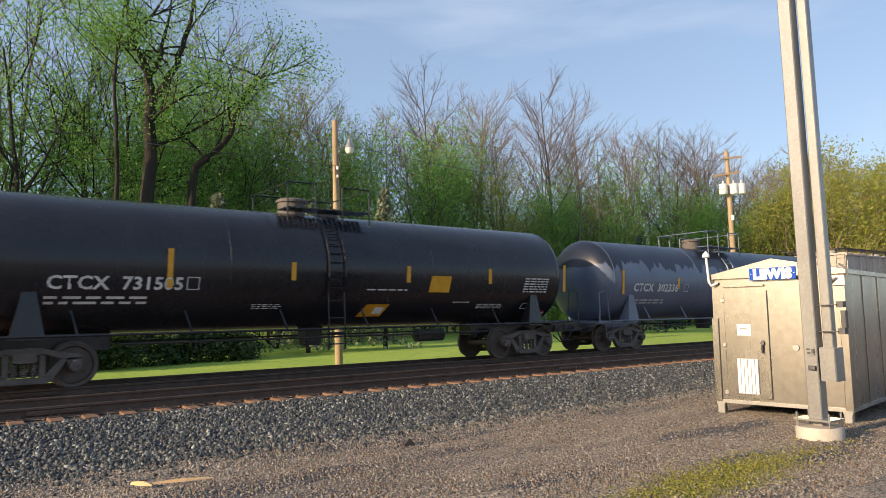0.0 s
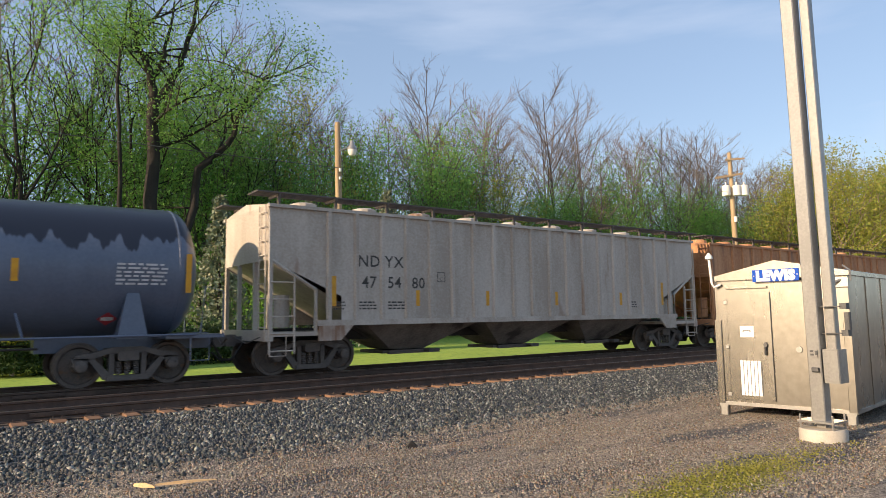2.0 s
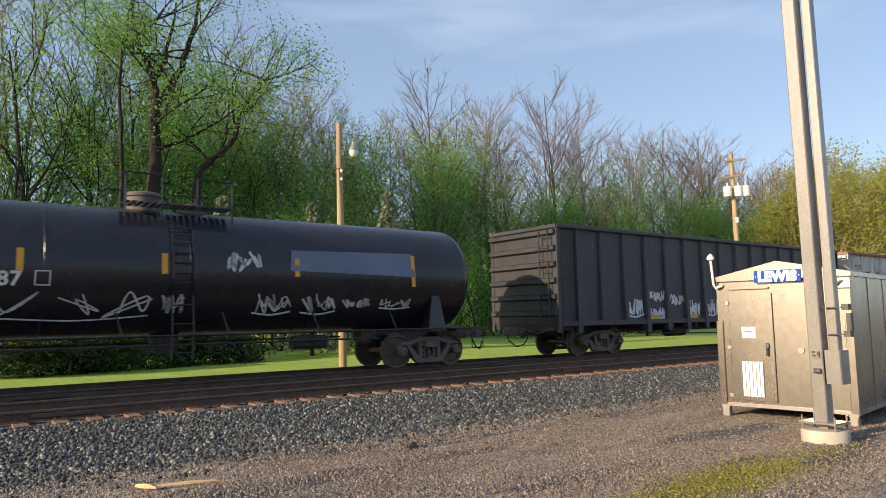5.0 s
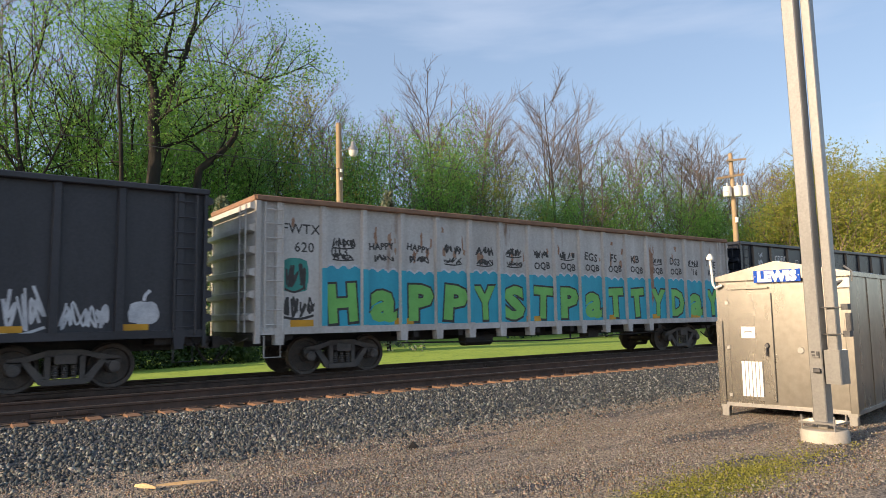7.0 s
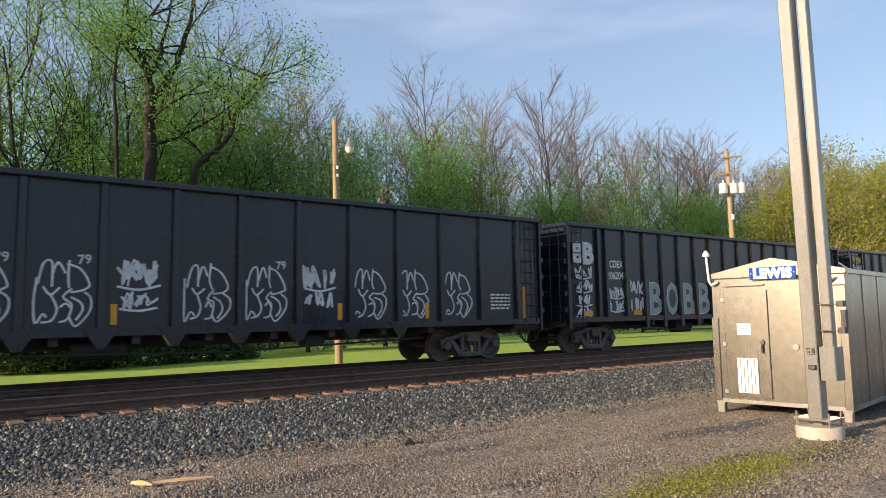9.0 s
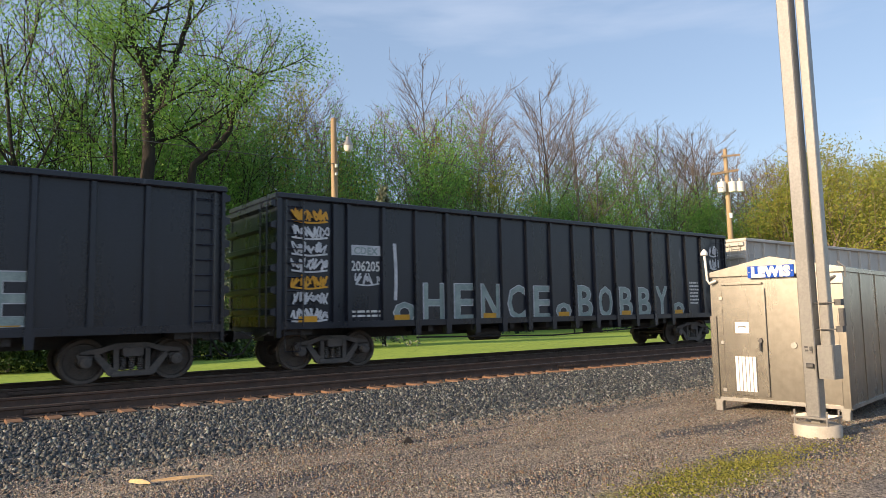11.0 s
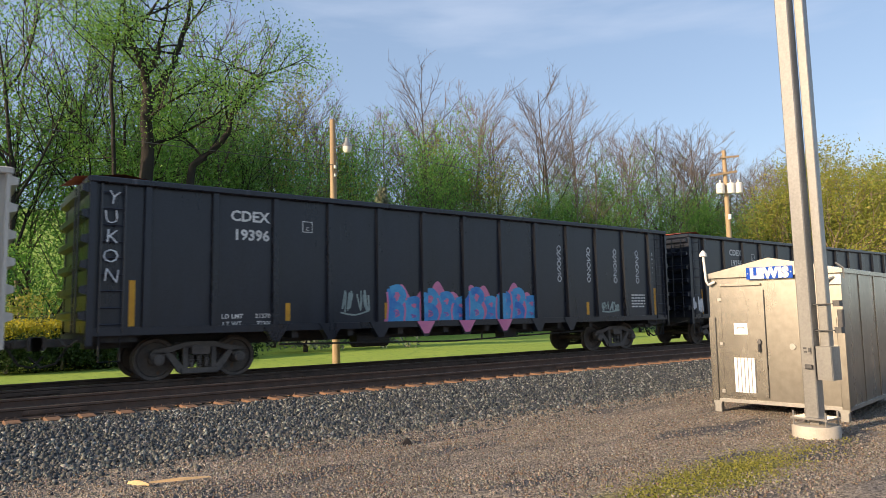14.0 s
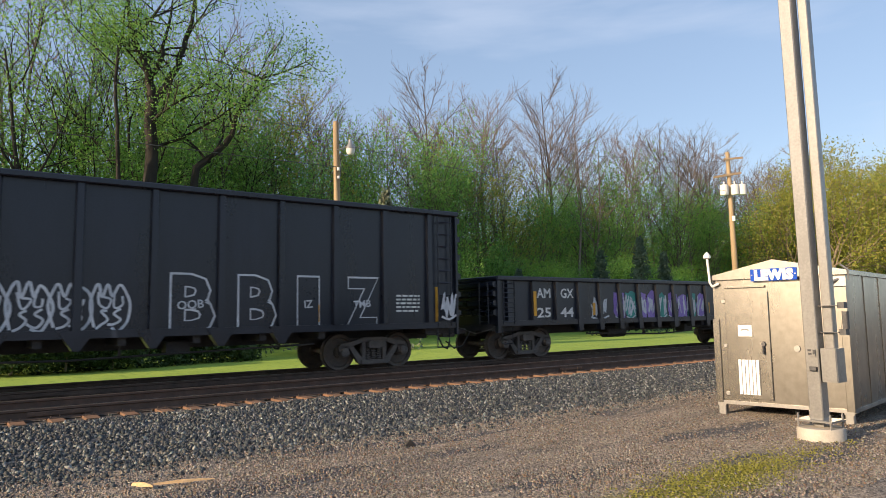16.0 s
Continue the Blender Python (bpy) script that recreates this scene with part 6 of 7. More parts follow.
def build_train():
    # glossy black tank car
    car, shell, on = tank_car(-0.3, 16.5, "glossy black tank car with white lettering", "black_tank", 1.50, 2.55, manway=0.49)
    tank_marks(on, "CTCX  731505", 3.12, 1.99, 4.62, (4.12, 6.95, 10.24, 13.1, 16.2), 2.45)
    on(2.75, 1.66, "stencilling", bars_mesh(1.9, 0.26, "white", 2, 3), "white")
    on(11.3, 2.2, "placard", cut("placard", [(-0.36, -0.23), (0.34, -0.23), (0.38, 0.23), (-0.3, 0.23)], "yellow"), "yellow")
    on(9.35, 1.5, "placard", cut("placard", [(-0.42, -0.22), (0.3, -0.22), (0.45, 0.22), (-0.25, 0.22)], "yellow"), "yellow")
    on(9.45, 1.5, "placard_patch", cut("placard_patch", [(-0.1, -0.12), (0.18, -0.12), (0.22, 0.1), (-0.05, 0.12)], "paper"), "paper", out=0.009)
    on(14.95, 1.98, "stencilling", bars_mesh(1.0, 0.5, "white", 6, 5), "white")
    on(9.62, 2.0, "stencilling", bars_mesh(1.25, 0.07, "white", 1, 6), "white")
    on(12.2, 1.68, "stencilling", bars_mesh(0.6, 0.07, "white", 1, 16), "white")
    on(13.3, 1.52, "stencilling", bars_mesh(1.0, 0.2, "white", 3, 17), "white")
    on(6.4, 1.55, "stencilling", bars_mesh(0.75, 0.18, "white", 3, 7), "white")
    on(14.8, 1.5, "plate_mark", ring_box(0.42, 0.25, 0.025, "white"), "white")
    placard(on, 15.65, 1.36)
    # grey tank car with tar runs
    car, shell, on = tank_car(17.84, 16.9, "grey tank car with dark spilled streaks", "grey_tank", 1.45, 2.48, manway=0.47)
    shell.data.materials[0] = MAT["streaked_tank"]
    tank_marks(on, "CTCX  302336", 2.93, 2.08, 4.74, (1.05, 4.26, 7.35, 10.29, 13.23, 16.45), 2.38)
    on(2.7, 1.62, "stencilling", bars_mesh(1.7, 0.24, "white_spray", 2, 8), "white_spray")
    on(15.5, 2.1, "stencilling", bars_mesh(1.0, 0.5, "white_spray", 6, 9), "white_spray")
    tag_on(on, 10.02, 2.45, 0.85, 1.0, 31, "white_spray", 0.035, "bubble")
    tag_on(on, 10.0, 2.45, 0.5, 0.85, 32, "white_spray", 0.04)
    tag_on(on, 12.1, 1.78, 0.75, 0.55, 33, "teal_spray", 0.06)
    placard(on, 14.93, 1.42, 0.2)
    # black tank car with tags
    car, shell, on = tank_car(71.45, 16.3, "black tank car with spray tags along its side", "black_tank", 1.45, 2.48, manway=0.49)
    tank_marks(on, "TCBX  197087", 3.73, 2.1, 5.35, (2.14, 4.96, 7.6, 10.63, 13.96), 2.6)
    on(3.6, 1.7, "stencilling", bars_mesh(1.9, 0.3, "white", 2, 10), "white")
    on(12.25, 2.72, "repainted_patch", cut("repainted_patch", [(-1.8, -0.2), (1.75, -0.28), (1.7, 0.36), (-1.75, 0.3)], "grey_tank"), "grey_tank")
    tag_on(on, 1.9, 2.64, 0.4, 0.9, 41, "white_spray", 0.06)
    tag_on(on, 6.0, 1.72, 2.7, 0.65, 42, "white_spray", 0.035)
    tag_on(on, 7.8, 1.75, 0.5, 0.5, 43, "white_spray", 0.045)
    tag_on(on, 9.34, 2.7, 0.8, 0.5, 44, "white_spray", 0.05)
    for i, x in enumerate((10.1, 11.3, 12.4, 13.5)):
        tag_on(on, x, 1.75, 0.95, 0.55 if i < 2 else 0.3, 45 + i, "white_spray", 0.045)
    tag_on(on, 1.9, 1.5, 0.3, 0.8, 52, "white_spray", 0.05)

    # covered hoppers
    for s0, label, mat, nums, refl in ((36.02, "weathered grey covered hopper car with rust stains", "grey_hopper", ("47", "54", "80"), ((1.74, 0.75), (4.24, 0.42), (6.68, 0.42), (9.5, 0.42), (12.6, 0.42), (14.9, 0.8))),
                                       (54.05, "rust-brown covered hopper car with faded lettering", "tan_hopper", ("47", "51", "90"), ())):
        car, y = hopper(s0, 16.9, label, mat, 18, 1.35)
        # lettering sits between the ribs
        for k, (w, xx) in enumerate((("ND", 2.74), ("YX", 3.5))):
            lettering(w, 0.42, "stencil_black", car, xx, y, 2.66, 0.004, 1.1)
        for w, xx in zip(nums, (2.74, 3.5, 4.26)):
            lettering(w, 0.42, "stencil_black", car, xx, y, 2.12, 0.004, 1.05)
        plate_mark(car, 5.02, y, 2.3, "stencil_black", 0.27)
        for xx, h in refl:
            part("reflector", Shape().box(-0.06, 0.06, -0.002, 0.002, 0, h), "yellow", car, at=pose(xx, y, 1.65))
        if not refl:
            for xx in (8.6, 11.9, 15.0):
                part("reflector", Shape().box(-0.28, 0.28, -0.002, 0.002, 0, 0.24), "yellow", car, at=pose(xx, y, 1.75))
        for xx, ww in ((2.7, 0.5), (3.6, 0.6), (1.9, 0.35), (13.2, 0.5)):
            bars(car, xx, y, 1.55, ww, 0.24, "stencil_black", 3, int(xx * 10))

    # faded black gondola with a row of tags
    car, y, yp = gondola(90.75, 19.1, "faded black high-sided gondola car with spray tags", "dark_gon", 15, foot_kind="block", posts=(0.99, 1.17), trucks=2.6)
    for i, (x, z, w, h, mat) in enumerate(((6.24, 1.65, 0.95, 0.42, "white_spray"), (7.39, 1.2, 0.8, 0.65, "white_spray"), (8.55, 1.3, 0.8, 0.6, "white_spray"), (9.74, 1.15, 0.8, 0.75, "white_spray"), (10.91, 1.95, 0.8, 0.3, "white_spray"), (10.85, 1.3, 0.65, 0.5, "teal_spray"),
                                           (12.08, 1.2, 0.85, 0.75, "white_spray"), (13.26, 1.95, 0.75, 0.35, "white_spray"), (13.26, 1.4, 0.5, 0.4, "white_spray"), (14.41, 1.75, 0.75, 0.6, "white_spray"), (15.6, 1.2, 0.95, 0.9, "white_spray"), (16.76, 1.2, 0.9, 0.6, "white_spray"), (5.1, 1.8, 0.9, 0.4, "white_spray"), (3.9, 1.3, 0.9, 0.6, "white_spray"), (5.1, 1.2, 0.8, 0.4, "white_spray"))):
        put_mark(car, scrawl(w, h, 60 + i, mat, 0.055 if h > 0.4 else 0.07, 4), x, y, z)
    put_mark(car, blob(0.62, 0.5, 77, "white_spray", 18, 0.1), 17.85, y, 1.3)
    put_mark(car, flat_mesh("spray_leaf", *band([(0.0, 0.5), (0.03, 0.62), (0.12, 0.72)], 0.07), "white_spray"), 17.85, y, 1.3)
    for x in (5.0, 7.32, 10.87, 13.17, 15.45, 17.69):
        part("reflector", Shape().box(-0.26, 0.26, -0.002, 0.002, 0, 0.13), "yellow", car, at=pose(x, y, 1.19))

    # white gondola with the green letters
    car, y, yp = gondola(110.95, 19.4, "white gondola car with cyan and green graffiti", "white_gon", 16, rim="rusty_rim", foot_kind="block", posts=(0.59, 1.1475), trucks=2.5)
    lettering("FWTX", 0.34, "stencil_black", car, 1.17, y, 3.42, 0.004, 1.05)
    lettering("620", 0.34, "stencil_black", car, 1.25, y, 2.98, 0.004, 1.05)
    lettering("013", 0.32, "stencil_black", car, 2.2, y, 2.92, 0.004, 1.0)
    put_mark(car, blob(0.75, 0.85, 5, "teal_spray", 16, 0.06), 1.0, y, 1.98)
    put_mark(car, scrawl(0.5, 0.65, 90, "stencil_black", 0.05, 3), 1.0, y - 0.003, 2.05)
    put_mark(car, scrawl(0.8, 0.5, 91, "stencil_black", 0.06, 4), 1.1, y, 1.4)
    # sprayed cyan, panel by panel and post by post, with a pale scalloped upper edge
    edge = random.Random(12)
    for k in range(1, 17):
        a, b = 0.59 + 1.1475 * k + 0.09, min(0.59 + 1.1475 * (k + 1) - 0.09, 18.95)
        if b - a < 0.3:
            break
        top = [(a + (b - a) * q / 24, 2.57 + 0.09 * abs(math.sin(q / 24 * math.pi * 3 + edge.uniform(-0.15, 0.15))) + 0.04 * math.sin(k * 1.7)) for q in range(25)]
        v = [(x, 0, z) for x, zt in top for z in (1.185, zt)]
        put_mark(car, flat_mesh("spray_fill", v, [(2 * q, 2 * q + 2, 2 * q + 3, 2 * q + 1) for q in range(24)], "cyan"), 0, y + 0.0015, 0)
        put_mark(car, flat_mesh("spray_stroke", *band(top, 0.045), "white_spray"), 0, y + 0.0005, 0)
    post_fill = Shape().box(-0.074, 0.074, -0.002, 0.002, 1.2, 2.6).mesh("spray_fill", "cyan")
    for k in range(1, 17):
        part("spray_fill", post_fill, "cyan", car, at=pose(0.59 + 1.1475 * k, yp, 0))
    for i, ch in enumerate("HaPPYSTPaTTYDaY"):
        x = 2.31 + 1.1475 * i
        if x > 18.9:
            break
        outlined(ch, 1.25 if ch.isupper() else 1.5, car, x, y, 1.32, 0.9, "green_spray", "stencil_black", 0.12, (-4, 3, 0, 5, -2)[i % 5])
        tag = {1: ("HAPPY", ""), 2: ("HAPPY", ""), 6: ("", "OQB"), 7: ("", "OQB"), 8: ("EGS", "OQB"), 9: ("F5", "OQB"), 10: ("KB", "OQB"), 11: ("", "OQB"), 12: ("DS3", "OQB"), 13: ("", "'16"), 14: ("THE", "KID")}.get(i, ("", ""))
        if tag[0]:
            lettering(tag[0], 0.36 if len(tag[0]) < 4 else 0.24, "stencil_black", car, x - 0.04, y, 3.14, 0.009, 1.05, None, "spray_tag", (5, -4, 8)[i % 3])
        else:
            put_mark(car, scrawl(0.62, 0.26, 100 + i, "stencil_black", 0.035, 4), x, y, 3.12)
        if tag[1]:
            lettering(tag[1], 0.3, "stencil_black", car, x + 0.03, y, 2.8, 0.009, 1.05, None, "spray_tag", (-3, 4, 0)[i % 3])
        else:
            put_mark(car, scrawl(0.6, 0.2, 130 + i, "stencil_black", 0.035, 3), x, y, 2.82)
    stain = random.Random(44)
    for k in range(46):
        x, w = stain.uniform(0.3, 19.1), stain.uniform(0.04, 0.16)
        if (x - 0.59) % 1.1475 < 0.14 or (x - 0.59) % 1.1475 > 1.0:
            continue
        h = stain.uniform(0.12, 0.5)
        put_mark(car, blob(w, h, 500 + k, "rust_stain", 14, 0.45, "rust_patch"), x, y + 0.002, stain.uniform(3.2, 3.9) - h)
    put_mark(car, blob(0.34, 2.3, 499, "rust_stain", 30, 0.3, "rust_streak"), 14.62, y - 0.001, 1.6)
    for x in (1.2, 4.1, 8.8, 12.3, 14.7, 17.2):
        part("reflector", Shape().box(-0.3, 0.3, -0.002, 0.002, 0, 0.16), "yellow", car, at=pose(x, y, 1.19))

    def black_gon(s0, label, number, chord_tip=False):
        car, y, yp = gondola(s0, 19.1, label, "black", 12, posts=(1.13, 1.42), trucks=2.4)
        lettering("CDEX", 0.34, "white", car, 3.36 + (0.08 if number == "19256" else 0), y, 3.55, 0.010, 1.02)
        lettering(number, 0.34, "white", car, 3.4 + (0.08 if number == "19256" else 0), y, 3.12, 0.010, 1.02)
        plate_mark(car, 4.8, y, 3.38, "white", 0.27)
        for k, (w, num) in enumerate((("LT WT", "72300"), ("LD LMT", "213700"))):
            lettering(w, 0.14, "white", car, 2.97, y, 1.16 + k * 0.17, 0.003, 1.05, None, "stencilling")
            if number == "19396":
                lettering(num, 0.14, "white", car, 3.72, y, 1.16 + k * 0.17, 0.003, 1.05, None, "stencilling")
            else:
                bars(car, 3.72, y, 1.16 + k * 0.17, 0.45, 0.11, "white", 1, 4 + k)
        lettering("2 INCH HF COMP SHOES", 0.11, "white", car, 1.85, y, 1.06, 0.002, 1.0, 1.05, "stencilling")
        bars(car, 17.5, y, 1.45, 0.75, 0.5, "white", 5, 6)
        part("reflector", Shape().box(-0.06, 0.06, -0.002, 0.002, 0, 0.95), "yellow", car, at=pose(0.86, y, 1.2))
        part("reflector", Shape().box(-0.06, 0.06, -0.002, 0.002, 0, 0.95), "yellow", car, at=pose(18.45, y, 1.2))
        for x in (4.3, 7.05, 12.2, 14.85):
            part("reflector", Shape().box(-0.06, 0.06, -0.002, 0.002, 0, 0.42), "yellow", car, at=pose(x, y, 1.25))
        return car, y, yp

    car, y, yp = black_gon(131.3, "black high-sided gondola car with white spray outlines", "19141")
    for i, x in enumerate((3.3, 4.75, 6.15, 7.52, 8.94, 10.3, 11.66, 13.07, 14.42, 15.91)):
        if i in (3, 6):
            put_mark(car, scrawl(0.85, 0.6, 150 + i, "white_spray", 0.05, 4), x, y, 2.0)
            put_mark(car, scrawl(0.75, 0.4, 160 + i, "white_spray", 0.05, 3), x, y, 1.55)
        else:
            put_mark(car, throw_up(0.98, 1.22, 150 + i, "white_spray", 0.042), x, y, 1.28)
            if i in (1, 2, 5):
                lettering("79", 0.26, "white_spray", car, x + 0.35, y, 2.48, 0.004, 1.0, None, "spray_tag", -6)
    for k in range(4):
        put_mark(car, scrawl(0.3, 0.22, 180 + k, "white_spray", 0.045, 2), 1.75, y, 2.75 + k * 0.3)

    def silver_gon(s0, label, number):
        car, y, yp = gondola(s0, 19.05, label, "black", 15, foot_kind="block", posts=(1.93, 1.033), trucks=1.75, post_w=0.12)
        part("side_post", Shape().box(-0.06, 0.06, 0, 0.0, 0, 0).box(1.48, 1.6, y - 0.1, y, 1.1, 4.1), "black", car)
        lettering(number, 0.36, "white", car, 2.45, y, 2.45, 0.008, 1.0, 0.85)
        return car, y, yp

    car, y, yp = silver_gon(151.6, "black gondola car with silver spray letters", "206204")
    lettering("CDEX", 0.34, "white", car, 2.5, y, 2.85, 0.008, 1.0, 0.72)
    outlined("8B", 0.95, car, 0.75, y - 0.09, 2.95, 1.05, "white_spray", "white_spray", 0.05)
    for k in range(4):
        put_mark(car, scrawl(0.75, 0.4, 200 + k, "white_spray", 0.05, 3), 0.75, y - 0.09, 1.1 + k * 0.45)
    for k in range(2):
        put_mark(car, scrawl(0.75, 0.4, 206 + k, "white_spray", 0.05, 3), 2.5, y, 1.35 + k * 0.45)
        put_mark(car, scrawl(0.7, 0.55, 209 + k, "white_spray", 0.06, 3), 3.6, y, 1.3 + k * 0.6)
    for ch, x in zip("BOBBY", (4.6, 5.62, 6.62, 7.64, 8.7)):
        outlined(ch, 1.6, car, x, y, 1.25, 0.7, "silver_spray", "white_spray", 0.045)
    for k, x in enumerate((9.7, 10.8, 11.8, 12.9, 13.9, 15.0)):
        outlined("OHENCE"[k], 1.45, car, x, y, 1.25, 0.7, "silver_spray", "white_spray", 0.04)
    for x in (0.9, 3.6, 7.0, 12.0, 15.0):
        part("reflector", Shape().box(-0.22, 0.22, -0.002, 0.002, 0, 0.16), "yellow", car, at=pose(x, y - (0.1 if x < 1 else 0), 1.22))

    car, y, yp = silver_gon(171.88, "black gondola car with pale block letters along its side", "206205")
    part("whitewashed_patch", Shape().box(-0.45, 0.45, -0.002, 0.002, 0, 0.26), "white_spray", car, at=pose(2.45, y, 2.85))
    lettering("CDEX", 0.26, "silver_spray", car, 2.45, y - 0.004, 2.88, 0.006, 1.0, 0.7)
    for ch, x, s in (("o", 3.63, 1.1), ("H", 4.6, 1.5), ("E", 5.62, 1.5), ("N", 6.64, 1.5), ("C", 7.66, 1.45), ("E", 8.7, 1.45), ("o", 9.7, 1.0), ("B", 10.7, 1.5), ("O", 11.74, 1.45), ("B", 12.78, 1.45), ("B", 13.8, 1.45), ("Y", 14.85, 1.5), ("o", 15.85, 1.0)):
        outlined(ch, s, car, x, y, 1.12, 0.74, "silver_spray", "white_spray", 0.035)
    for k in range(7):
        put_mark(car, scrawl(0.95, 0.32, 220 + k, ("white_spray", "white_spray", "yellow", "white_spray")[k % 4], 0.045, 5), 0.85, y - 0.09, 1.2 + k * 0.4)
    put_mark(car, scrawl(0.7, 0.3, 232, "white_spray", 0.04, 4), 2.5, y, 2.1)
    for k in range(5):
        put_mark(car, scrawl(0.6, 0.4, 240 + k, ("white_spray", "white_spray", "yellow")[k % 3], 0.05, 3), 18.2, y - 0.09, 1.4 + k * 0.5)
    bars(car, 2.5, y, 1.25, 0.9, 0.22, "white", 2, 8)
    bars(car, 16.9, y, 1.5, 0.6, 0.9, "white", 7, 9)
    put_mark(car, flat_mesh("paint_run", *band([(0, 0), (0.02, 0.7), (-0.02, 1.5)], 0.1), "white_spray"), 3.35, y, 1.7)
    for x in (0.8, 3.55, 6.6, 9.7, 12.8, 15.85, 18.2):
        part("reflector", Shape().box(-0.24, 0.24, -0.002, 0.002, 0, 0.14), "yellow", car, at=pose(x, y - (0.1 if x < 1 or x > 18 else 0.006), 1.18))

    # pale gondola
    car, y, yp = gondola(192.45, 19.5, "pale grey gondola car with outlined graffiti", "light_gon", 14, foot_kind="block", posts=(1.59, 1.185), trucks=2.7)
    for w, x, z in (("OF", 1.02, 3.2), ("OX", 2.06, 3.2), ("17", 1.05, 2.74), ("95", 2.06, 2.74)):
        lettering(w, 0.36, "stencil_black", car, x, y, z, 0.004, 1.2)
    plate_mark(car, 3.35, y, 2.9, "stencil_black", 0.27)
    for i, (x, z, w, h) in enumerate(((1.05, 1.65, 0.7, 0.4), (2.12, 1.7, 0.75, 0.35), (2.12, 1.25, 0.75, 0.35), (3.35, 1.4, 0.6, 0.4), (12.7, 1.3, 0.6, 0.5), (13.9, 1.3, 0.7, 0.5), (15.1, 1.3, 0.6, 0.5), (16.4, 1.3, 0.6, 0.6), (17.5, 1.2, 0.6, 0.5), (11.6, 1.4, 0.7, 0.7))):
        put_mark(car, scrawl(w, h, 260 + i, "stencil_black" if i != 5 else "teal_spray", 0.04, 4), x, y, z)
    put_mark(car, blob(1.1, 1.0, 3, "lime_spray", 20, 0.18, flat_foot=True), 3.72, y, 1.12)
    for k in range(6):
        put_mark(car, blob(0.95, 1.2, 30 + k, "lime_spray", 20, 0.15, flat_foot=True), 4.52 + 1.185 * k + 0.05, y, 1.12)
    for ch, x, w in zip("LDKODUKE", (4.55, 5.35, 6.35, 7.15, 8.0, 8.85, 9.7, 10.6), (0.85, 0.85, 0.95, 0.85, 0.85, 0.8, 0.85, 0.85)):
        outlined(ch, 1.45, car, x, y - 0.004, 1.18, w, "white_spray", "stencil_black", 0.13)
    wm = Shape().box(-0.07, 0.07, -0.002, 0.002, 1.2, 2.08).mesh("spray_fill", "white_spray")
    for k in range(3, 9):
        part("spray_fill", wm, "white_spray", car, at=pose(1.59 + 1.185 * k, yp + 0.0, 0))
    for x in (1.16, 3.4, 12.6, 15.0, 17.4):
        part("reflector", Shape().box(-0.2, 0.2, -0.002, 0.002, 0, 0.18 if x < 2 else 0.1), "yellow", car, at=pose(x, y - 0.008, 1.2))

    # black gondola with the blue and pink piece
    car, y, yp = black_gon(213.3, "black high-sided gondola car with blue and pink graffiti", "19396")
    rng = random.Random(9)

    def crest(x):
        ends = min(1.0, (x - 6.95) / 0.25, (12.7 - x) / 0.3)
        return 1.08 + max(0.05, ends) * (0.92 + 0.16 * math.sin(4.4 * x + 1) + 0.10 * math.sin(11 * x))

    def strip(a, b, low, scale, mat, y_):
        n = max(2, int((b - a) / 0.07))
        v, f = [], []
        for q in range(n + 1):
            x = a + (b - a) * q / n
            v += [(x, 0, low), (x, 0, low + (crest(x) - low) * scale)]
        f = [(2 * q, 2 * q + 2, 2 * q + 3, 2 * q + 1) for q in range(n)]
        return part("spray_fill", flat_mesh("spray_fill", v, f, mat), mat, car, at=pose(0, y_, 0))

    strip(6.95, 12.7, 1.07, 1.0, "pink_spray", y)
    for k in range(10):
        a = 7.12 + 0.545 * k
        h = crest(a + 0.27) - 1.16
        lean = rng.uniform(-0.1, 0.1)
        one, two = (("blue_spray", "cyan_light"), ("cyan_light", "blue_spray"))[k % 2]
        strokes = (([(a + 0.06, 1.14 + h * 0.96), (a + 0.1 + lean, 1.14 + h * 0.5), (a + 0.05, 1.16)], one, 0.24),
                   ([(a + 0.05, 1.12 + h * 0.93), (a + 0.3, 1.14 + h * 0.97), (a + 0.45, 1.12 + h * 0.78), (a + 0.28, 1.14 + h * 0.5)], two, 0.2),
                   ([(a + 0.1, 1.16 + h * 0.5), (a + 0.36, 1.14 + h * 0.42), (a + 0.42, 1.14 + h * 0.15), (a + 0.12, 1.15)], one, 0.19),
                   ([(a - 0.06, 1.1 + h * 0.9), (a - 0.02 + lean, 1.14 + h * 0.45), (a - 0.08, 1.12)], "pink_spray", 0.06),
                   ([(a + 0.16, 1.14 + h * 0.74), (a + 0.28, 1.14 + h * 0.72), (a + 0.24, 1.14 + h * 0.62)], "pink_spray", 0.06),
                   ([(a + 0.14, 1.14 + h * 0.33), (a + 0.3, 1.14 + h * 0.28), (a + 0.2, 1.14 + h * 0.2)], "purple_spray", 0.04))
        for d, (pts, mt, w) in enumerate(strokes):
            put_mark(car, flat_mesh("spray_stroke", *band(pts, w), mt), 0, y - 0.003 - 0.0015 * d, 0)
    fm = Shape().add([(-0.075, 0, 0.84), (0.075, 0, 0.84), (0.3, 0, 1.17), (-0.3, 0, 1.17)], [(0, 1, 2, 3)]).mesh("spray_fill", "pink_spray")
    for k in range(5, 8):
        x = 1.13 + 1.42 * k
        if x < 12.6:
            strip(x - 0.07, x + 0.07, 1.17, 0.95, ("blue_spray", "cyan_light", "blue_spray")[k % 3], yp)
            part("spray_fill", fm, "pink_spray", car, at=pose(x, yp - 0.004, 0))
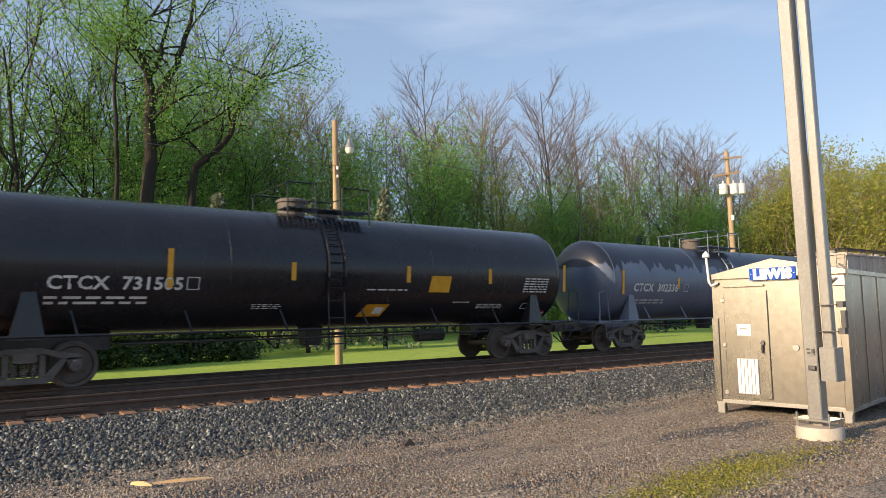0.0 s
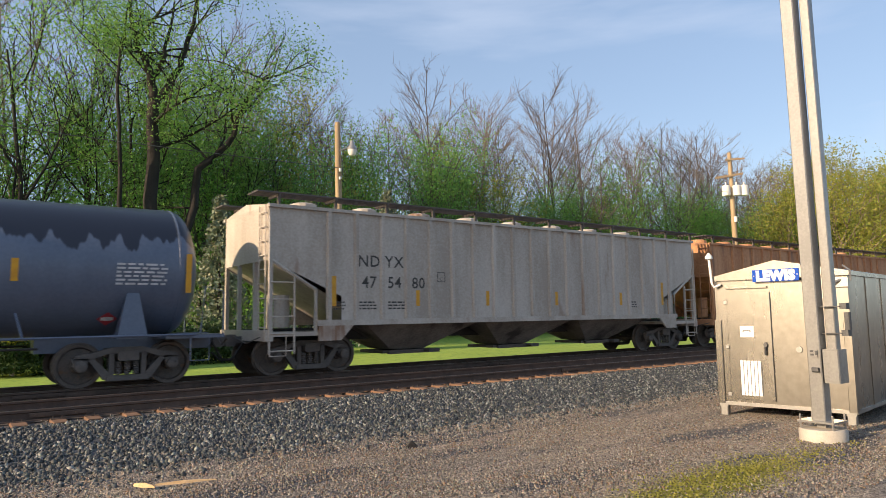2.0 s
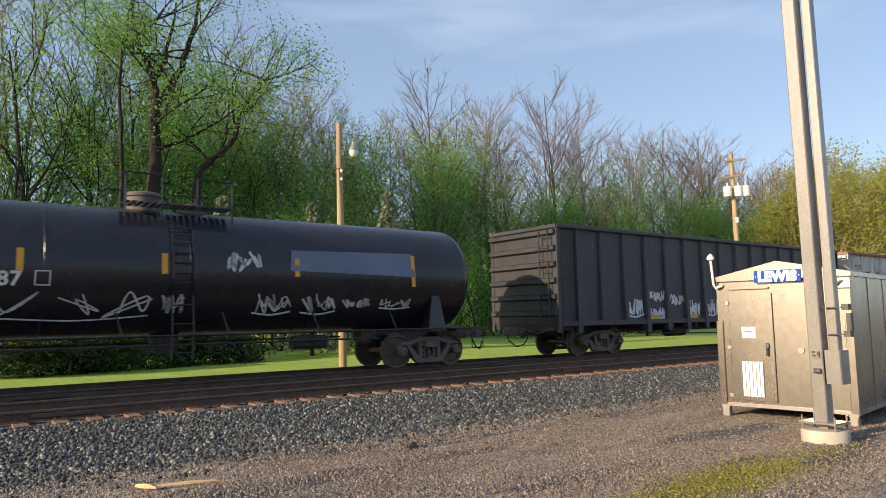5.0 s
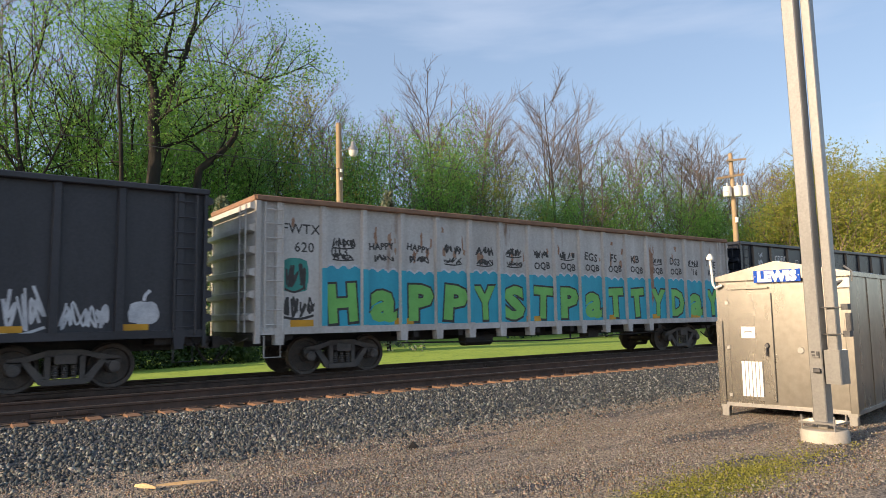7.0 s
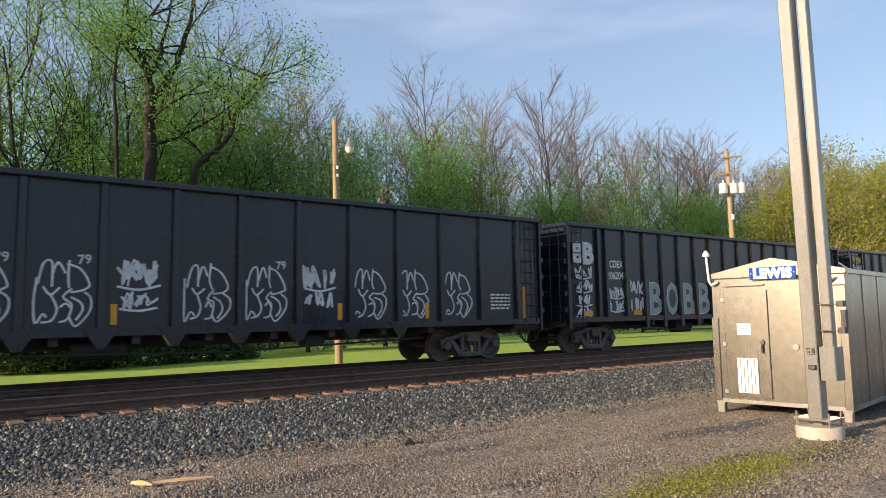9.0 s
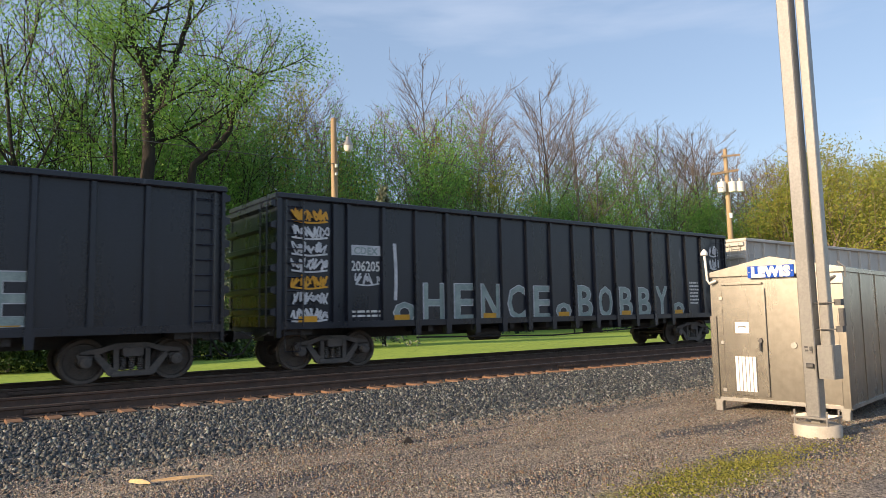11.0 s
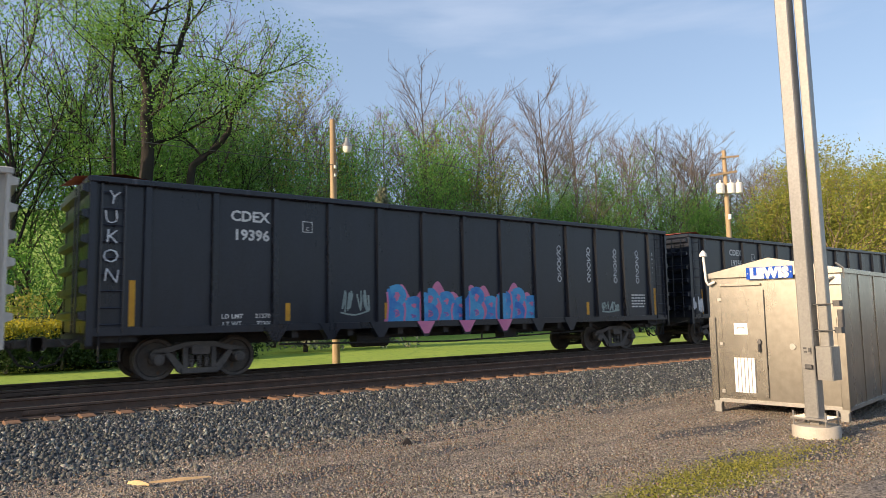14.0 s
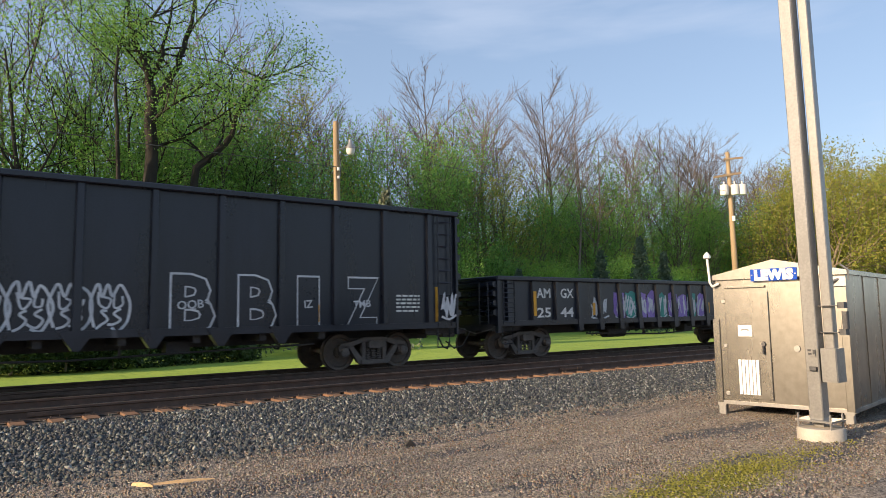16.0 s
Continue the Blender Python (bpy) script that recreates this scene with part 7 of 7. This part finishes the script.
    for k, ch in enumerate("NOKUY"):
        lettering(ch, 0.40, "white_spray", car, 0.42, yp - 0.02, 2.1 + k * 0.4, -0.004, 1.0, None, "spray_tag", (7, -5, 4, -6, 8)[k])
    for x in (13.55, 14.95, 16.3, 17.5, 18.3):
        put_mark(car, curls(0.2, 1.2, 5, int(x * 10), "white_spray", 0.032), x, y, 2.3)
    put_mark(car, scrawl(0.8, 0.6, 370, "silver_spray", 0.04, 4), 6.1, y, 1.4)
    put_mark(car, scrawl(1.0, 0.35, 371, "silver_spray", 0.05, 4), 15.9, y, 1.35)
    # orange sheet torn loose on the rim
    part("torn_sheet", Shape().add([(-1.2, 0.9, 4.3), (-0.3, 0.8, 4.45), (0.6, 0.9, 4.32), (0.7, -0.6, 4.28), (-0.2, -0.7, 4.4), (-1.1, -0.5, 4.3)], [(0, 1, 4, 5), (1, 2, 3, 4)]), "tarp", car, "torn orange plastic sheet", at=pose(0.9, -0.6, 0))

    car, y, yp = black_gon(233.85, "black high-sided gondola car with white outline letters", "19256")
    part("torn_sheet", Shape().add([(-0.6, 0.9, 4.3), (-0.1, 0.8, 4.4), (0.4, 0.9, 4.32), (0.4, -0.9, 4.28), (-0.1, -1.0, 4.36), (-0.6, -0.8, 4.3)], [(0, 1, 4, 5), (1, 2, 3, 4)]), "tarp", car, "torn orange plastic sheet", at=pose(0.6, -0.6, 0))
    for ch, x, w in (("B", 11.85, 1.0), ("B", 13.3, 0.95), ("I", 14.62, 0.6), ("Z", 16.1, 1.0)):
        outlined(ch, 1.72, car, x, y, 1.12, w, "black", "white_spray", 0.085)
        inner = {11.85: "OQB", 14.62: "IZ", 16.1: "TMB"}.get(x)
        if inner:
            lettering(inner, 0.26, "white_spray", car, x, y - 0.006, 1.6, 0.004, 1.0, None, "spray_tag", -4)
    for k in range(5):
        put_mark(car, bubble(0.72, 0.95, 380 + k, "white_spray", 0.055, 2), 7.45 + k * 0.7, y, 1.15)
    put_mark(car, scrawl(0.7, 0.5, 390, "white_spray", 0.05, 4), 4.95, y, 1.4)
    lettering("RB! OQB", 0.36, "white_spray", car, 6.15, y, 1.32, 0.006, 1.0, 1.1, "spray_tag", -4)
    put_mark(car, scrawl(0.5, 0.4, 394, "silver_spray", 0.03, 3), 6.2, y, 2.7)
    put_mark(car, scrawl(0.6, 0.7, 391, "white_spray", 0.06, 3), 0.4, yp - 0.02, 1.2)
    put_mark(car, scrawl(0.5, 0.7, 392, "white_spray", 0.06, 3), 18.75, yp - 0.02, 1.3)

    # low gondola at the train's tail
    car, y, yp = gondola(254.4, 16.4, "low black gondola car with purple and teal graffiti", "black", 14, z1=2.5, foot_kind="block", end_ribs=4, posts=(0.48, 1.02), trucks=1.6, foot=0.82)
    for w, x, z in (("AM", 2.01, 1.86), ("GX", 3.03, 1.86), ("25", 2.01, 1.26), ("44", 3.03, 1.26)):
        lettering(w, 0.42, "white", car, x, y, z, 0.008, 1.0, 0.6)
    part("reflector", Shape().box(-0.06, 0.06, -0.002, 0.002, 0, 0.75), "yellow", car, at=pose(1.5, yp - 0.004, 1.3))
    for k in range(9):
        put_mark(car, blob(0.62, 1.0, 400 + k, ("purple_spray", "teal_spray", "purple_spray")[k % 3], 16, 0.25), 5.6 + k * 0.6, y, 1.1)
        put_mark(car, scrawl(0.5, 0.8, 420 + k, "white_spray", 0.05, 2), 5.6 + k * 0.6, y - 0.004, 1.2)
    put_mark(car, scrawl(0.9, 0.7, 430, "white_spray", 0.06, 4), 4.6, y, 1.2)
    for x in (4.3, 10.9, 14.0):
        part("reflector", Shape().box(-0.06, 0.06, -0.002, 0.002, 0, 0.4), "yellow", car, at=pose(x, y - 0.006, 1.3))


build_train()


def ballast_spot(rng):
    x = rng.uniform(-3, 30) if rng.random() < 0.75 else rng.uniform(0, 14)
    y = rng.uniform(8.7, 12.12) if rng.random() < 0.93 else 8.9 - abs(rng.normal(0, 0.45))
    return x, y, 1.0


def bed_spot(rng):
    return rng.uniform(-4, 34), rng.uniform(12.4, 18.6), 0.9


def grit_spot(rng):
    """Grit lies in drifts and thins out over the worn dirt and the moss."""
    while True:
        x, y = rng.uniform(0.5, 14), rng.uniform(3.0, 9.1)
        d = 0.55 + 0.9 * noise.noise((x * 0.45, y * 1.5, 4.0)) + 0.35 * noise.noise((x * 1.6, y * 3.0, 7.0))
        moss = math.exp(-((x - 6.6) / 2.4) ** 2 - ((y - 4.05 - (x - 6.2) * 0.05) / 0.42) ** 2)
        if rng.random() < max(d, 0.12) * (1 - 0.85 * moss):
            return x, y, 1.0


strew("ballast", "grey crushed stone ballast", 44000, ballast_spot, (0.016, 0.039), STONE, 1)
strew("ballast", "grey crushed stone between the tracks", 7000, bed_spot, (0.016, 0.036), STONE, 2)
strew("gravel", "loose brown and grey grit of the yard", 80000, grit_spot, (0.008, 0.022), GRIT, 3, CHIPS, CHIP_F)


# how far the train runs ahead of (+) or behind its even pace, in metres, every half second
LAG = (0.1, 0.02, -0.09, -0.12, 0.1, -0.3, 0.01, 0.15, 0.1, 0, 0, 0, 0, 0.05, 0.18, -0.15, 0.01, -0.09, 0.07, 0.1, 0.1, 0.12, 0.15, 0.17, 0.05, -0.07, 0.28, 0.28, -0.02, -0.18, -0.03, -0.3, -0.32)


def motions():
    for car, s0 in CARS:
        walk(car, [(i * 0.5, pose(s0 - SPEED * i * 0.5 + e, YC, 0)) for i, e in enumerate(LAG)])
    turn = [(i / 30, -math.degrees(SPEED * i / 30 / RAD)) for i in range(481)]
    for w, wx in WHEELSETS:
        walk(w, [(t, pose(wx, 0, RAD, 0, a % 360.0, 0)) for t, a in turn])


motions()
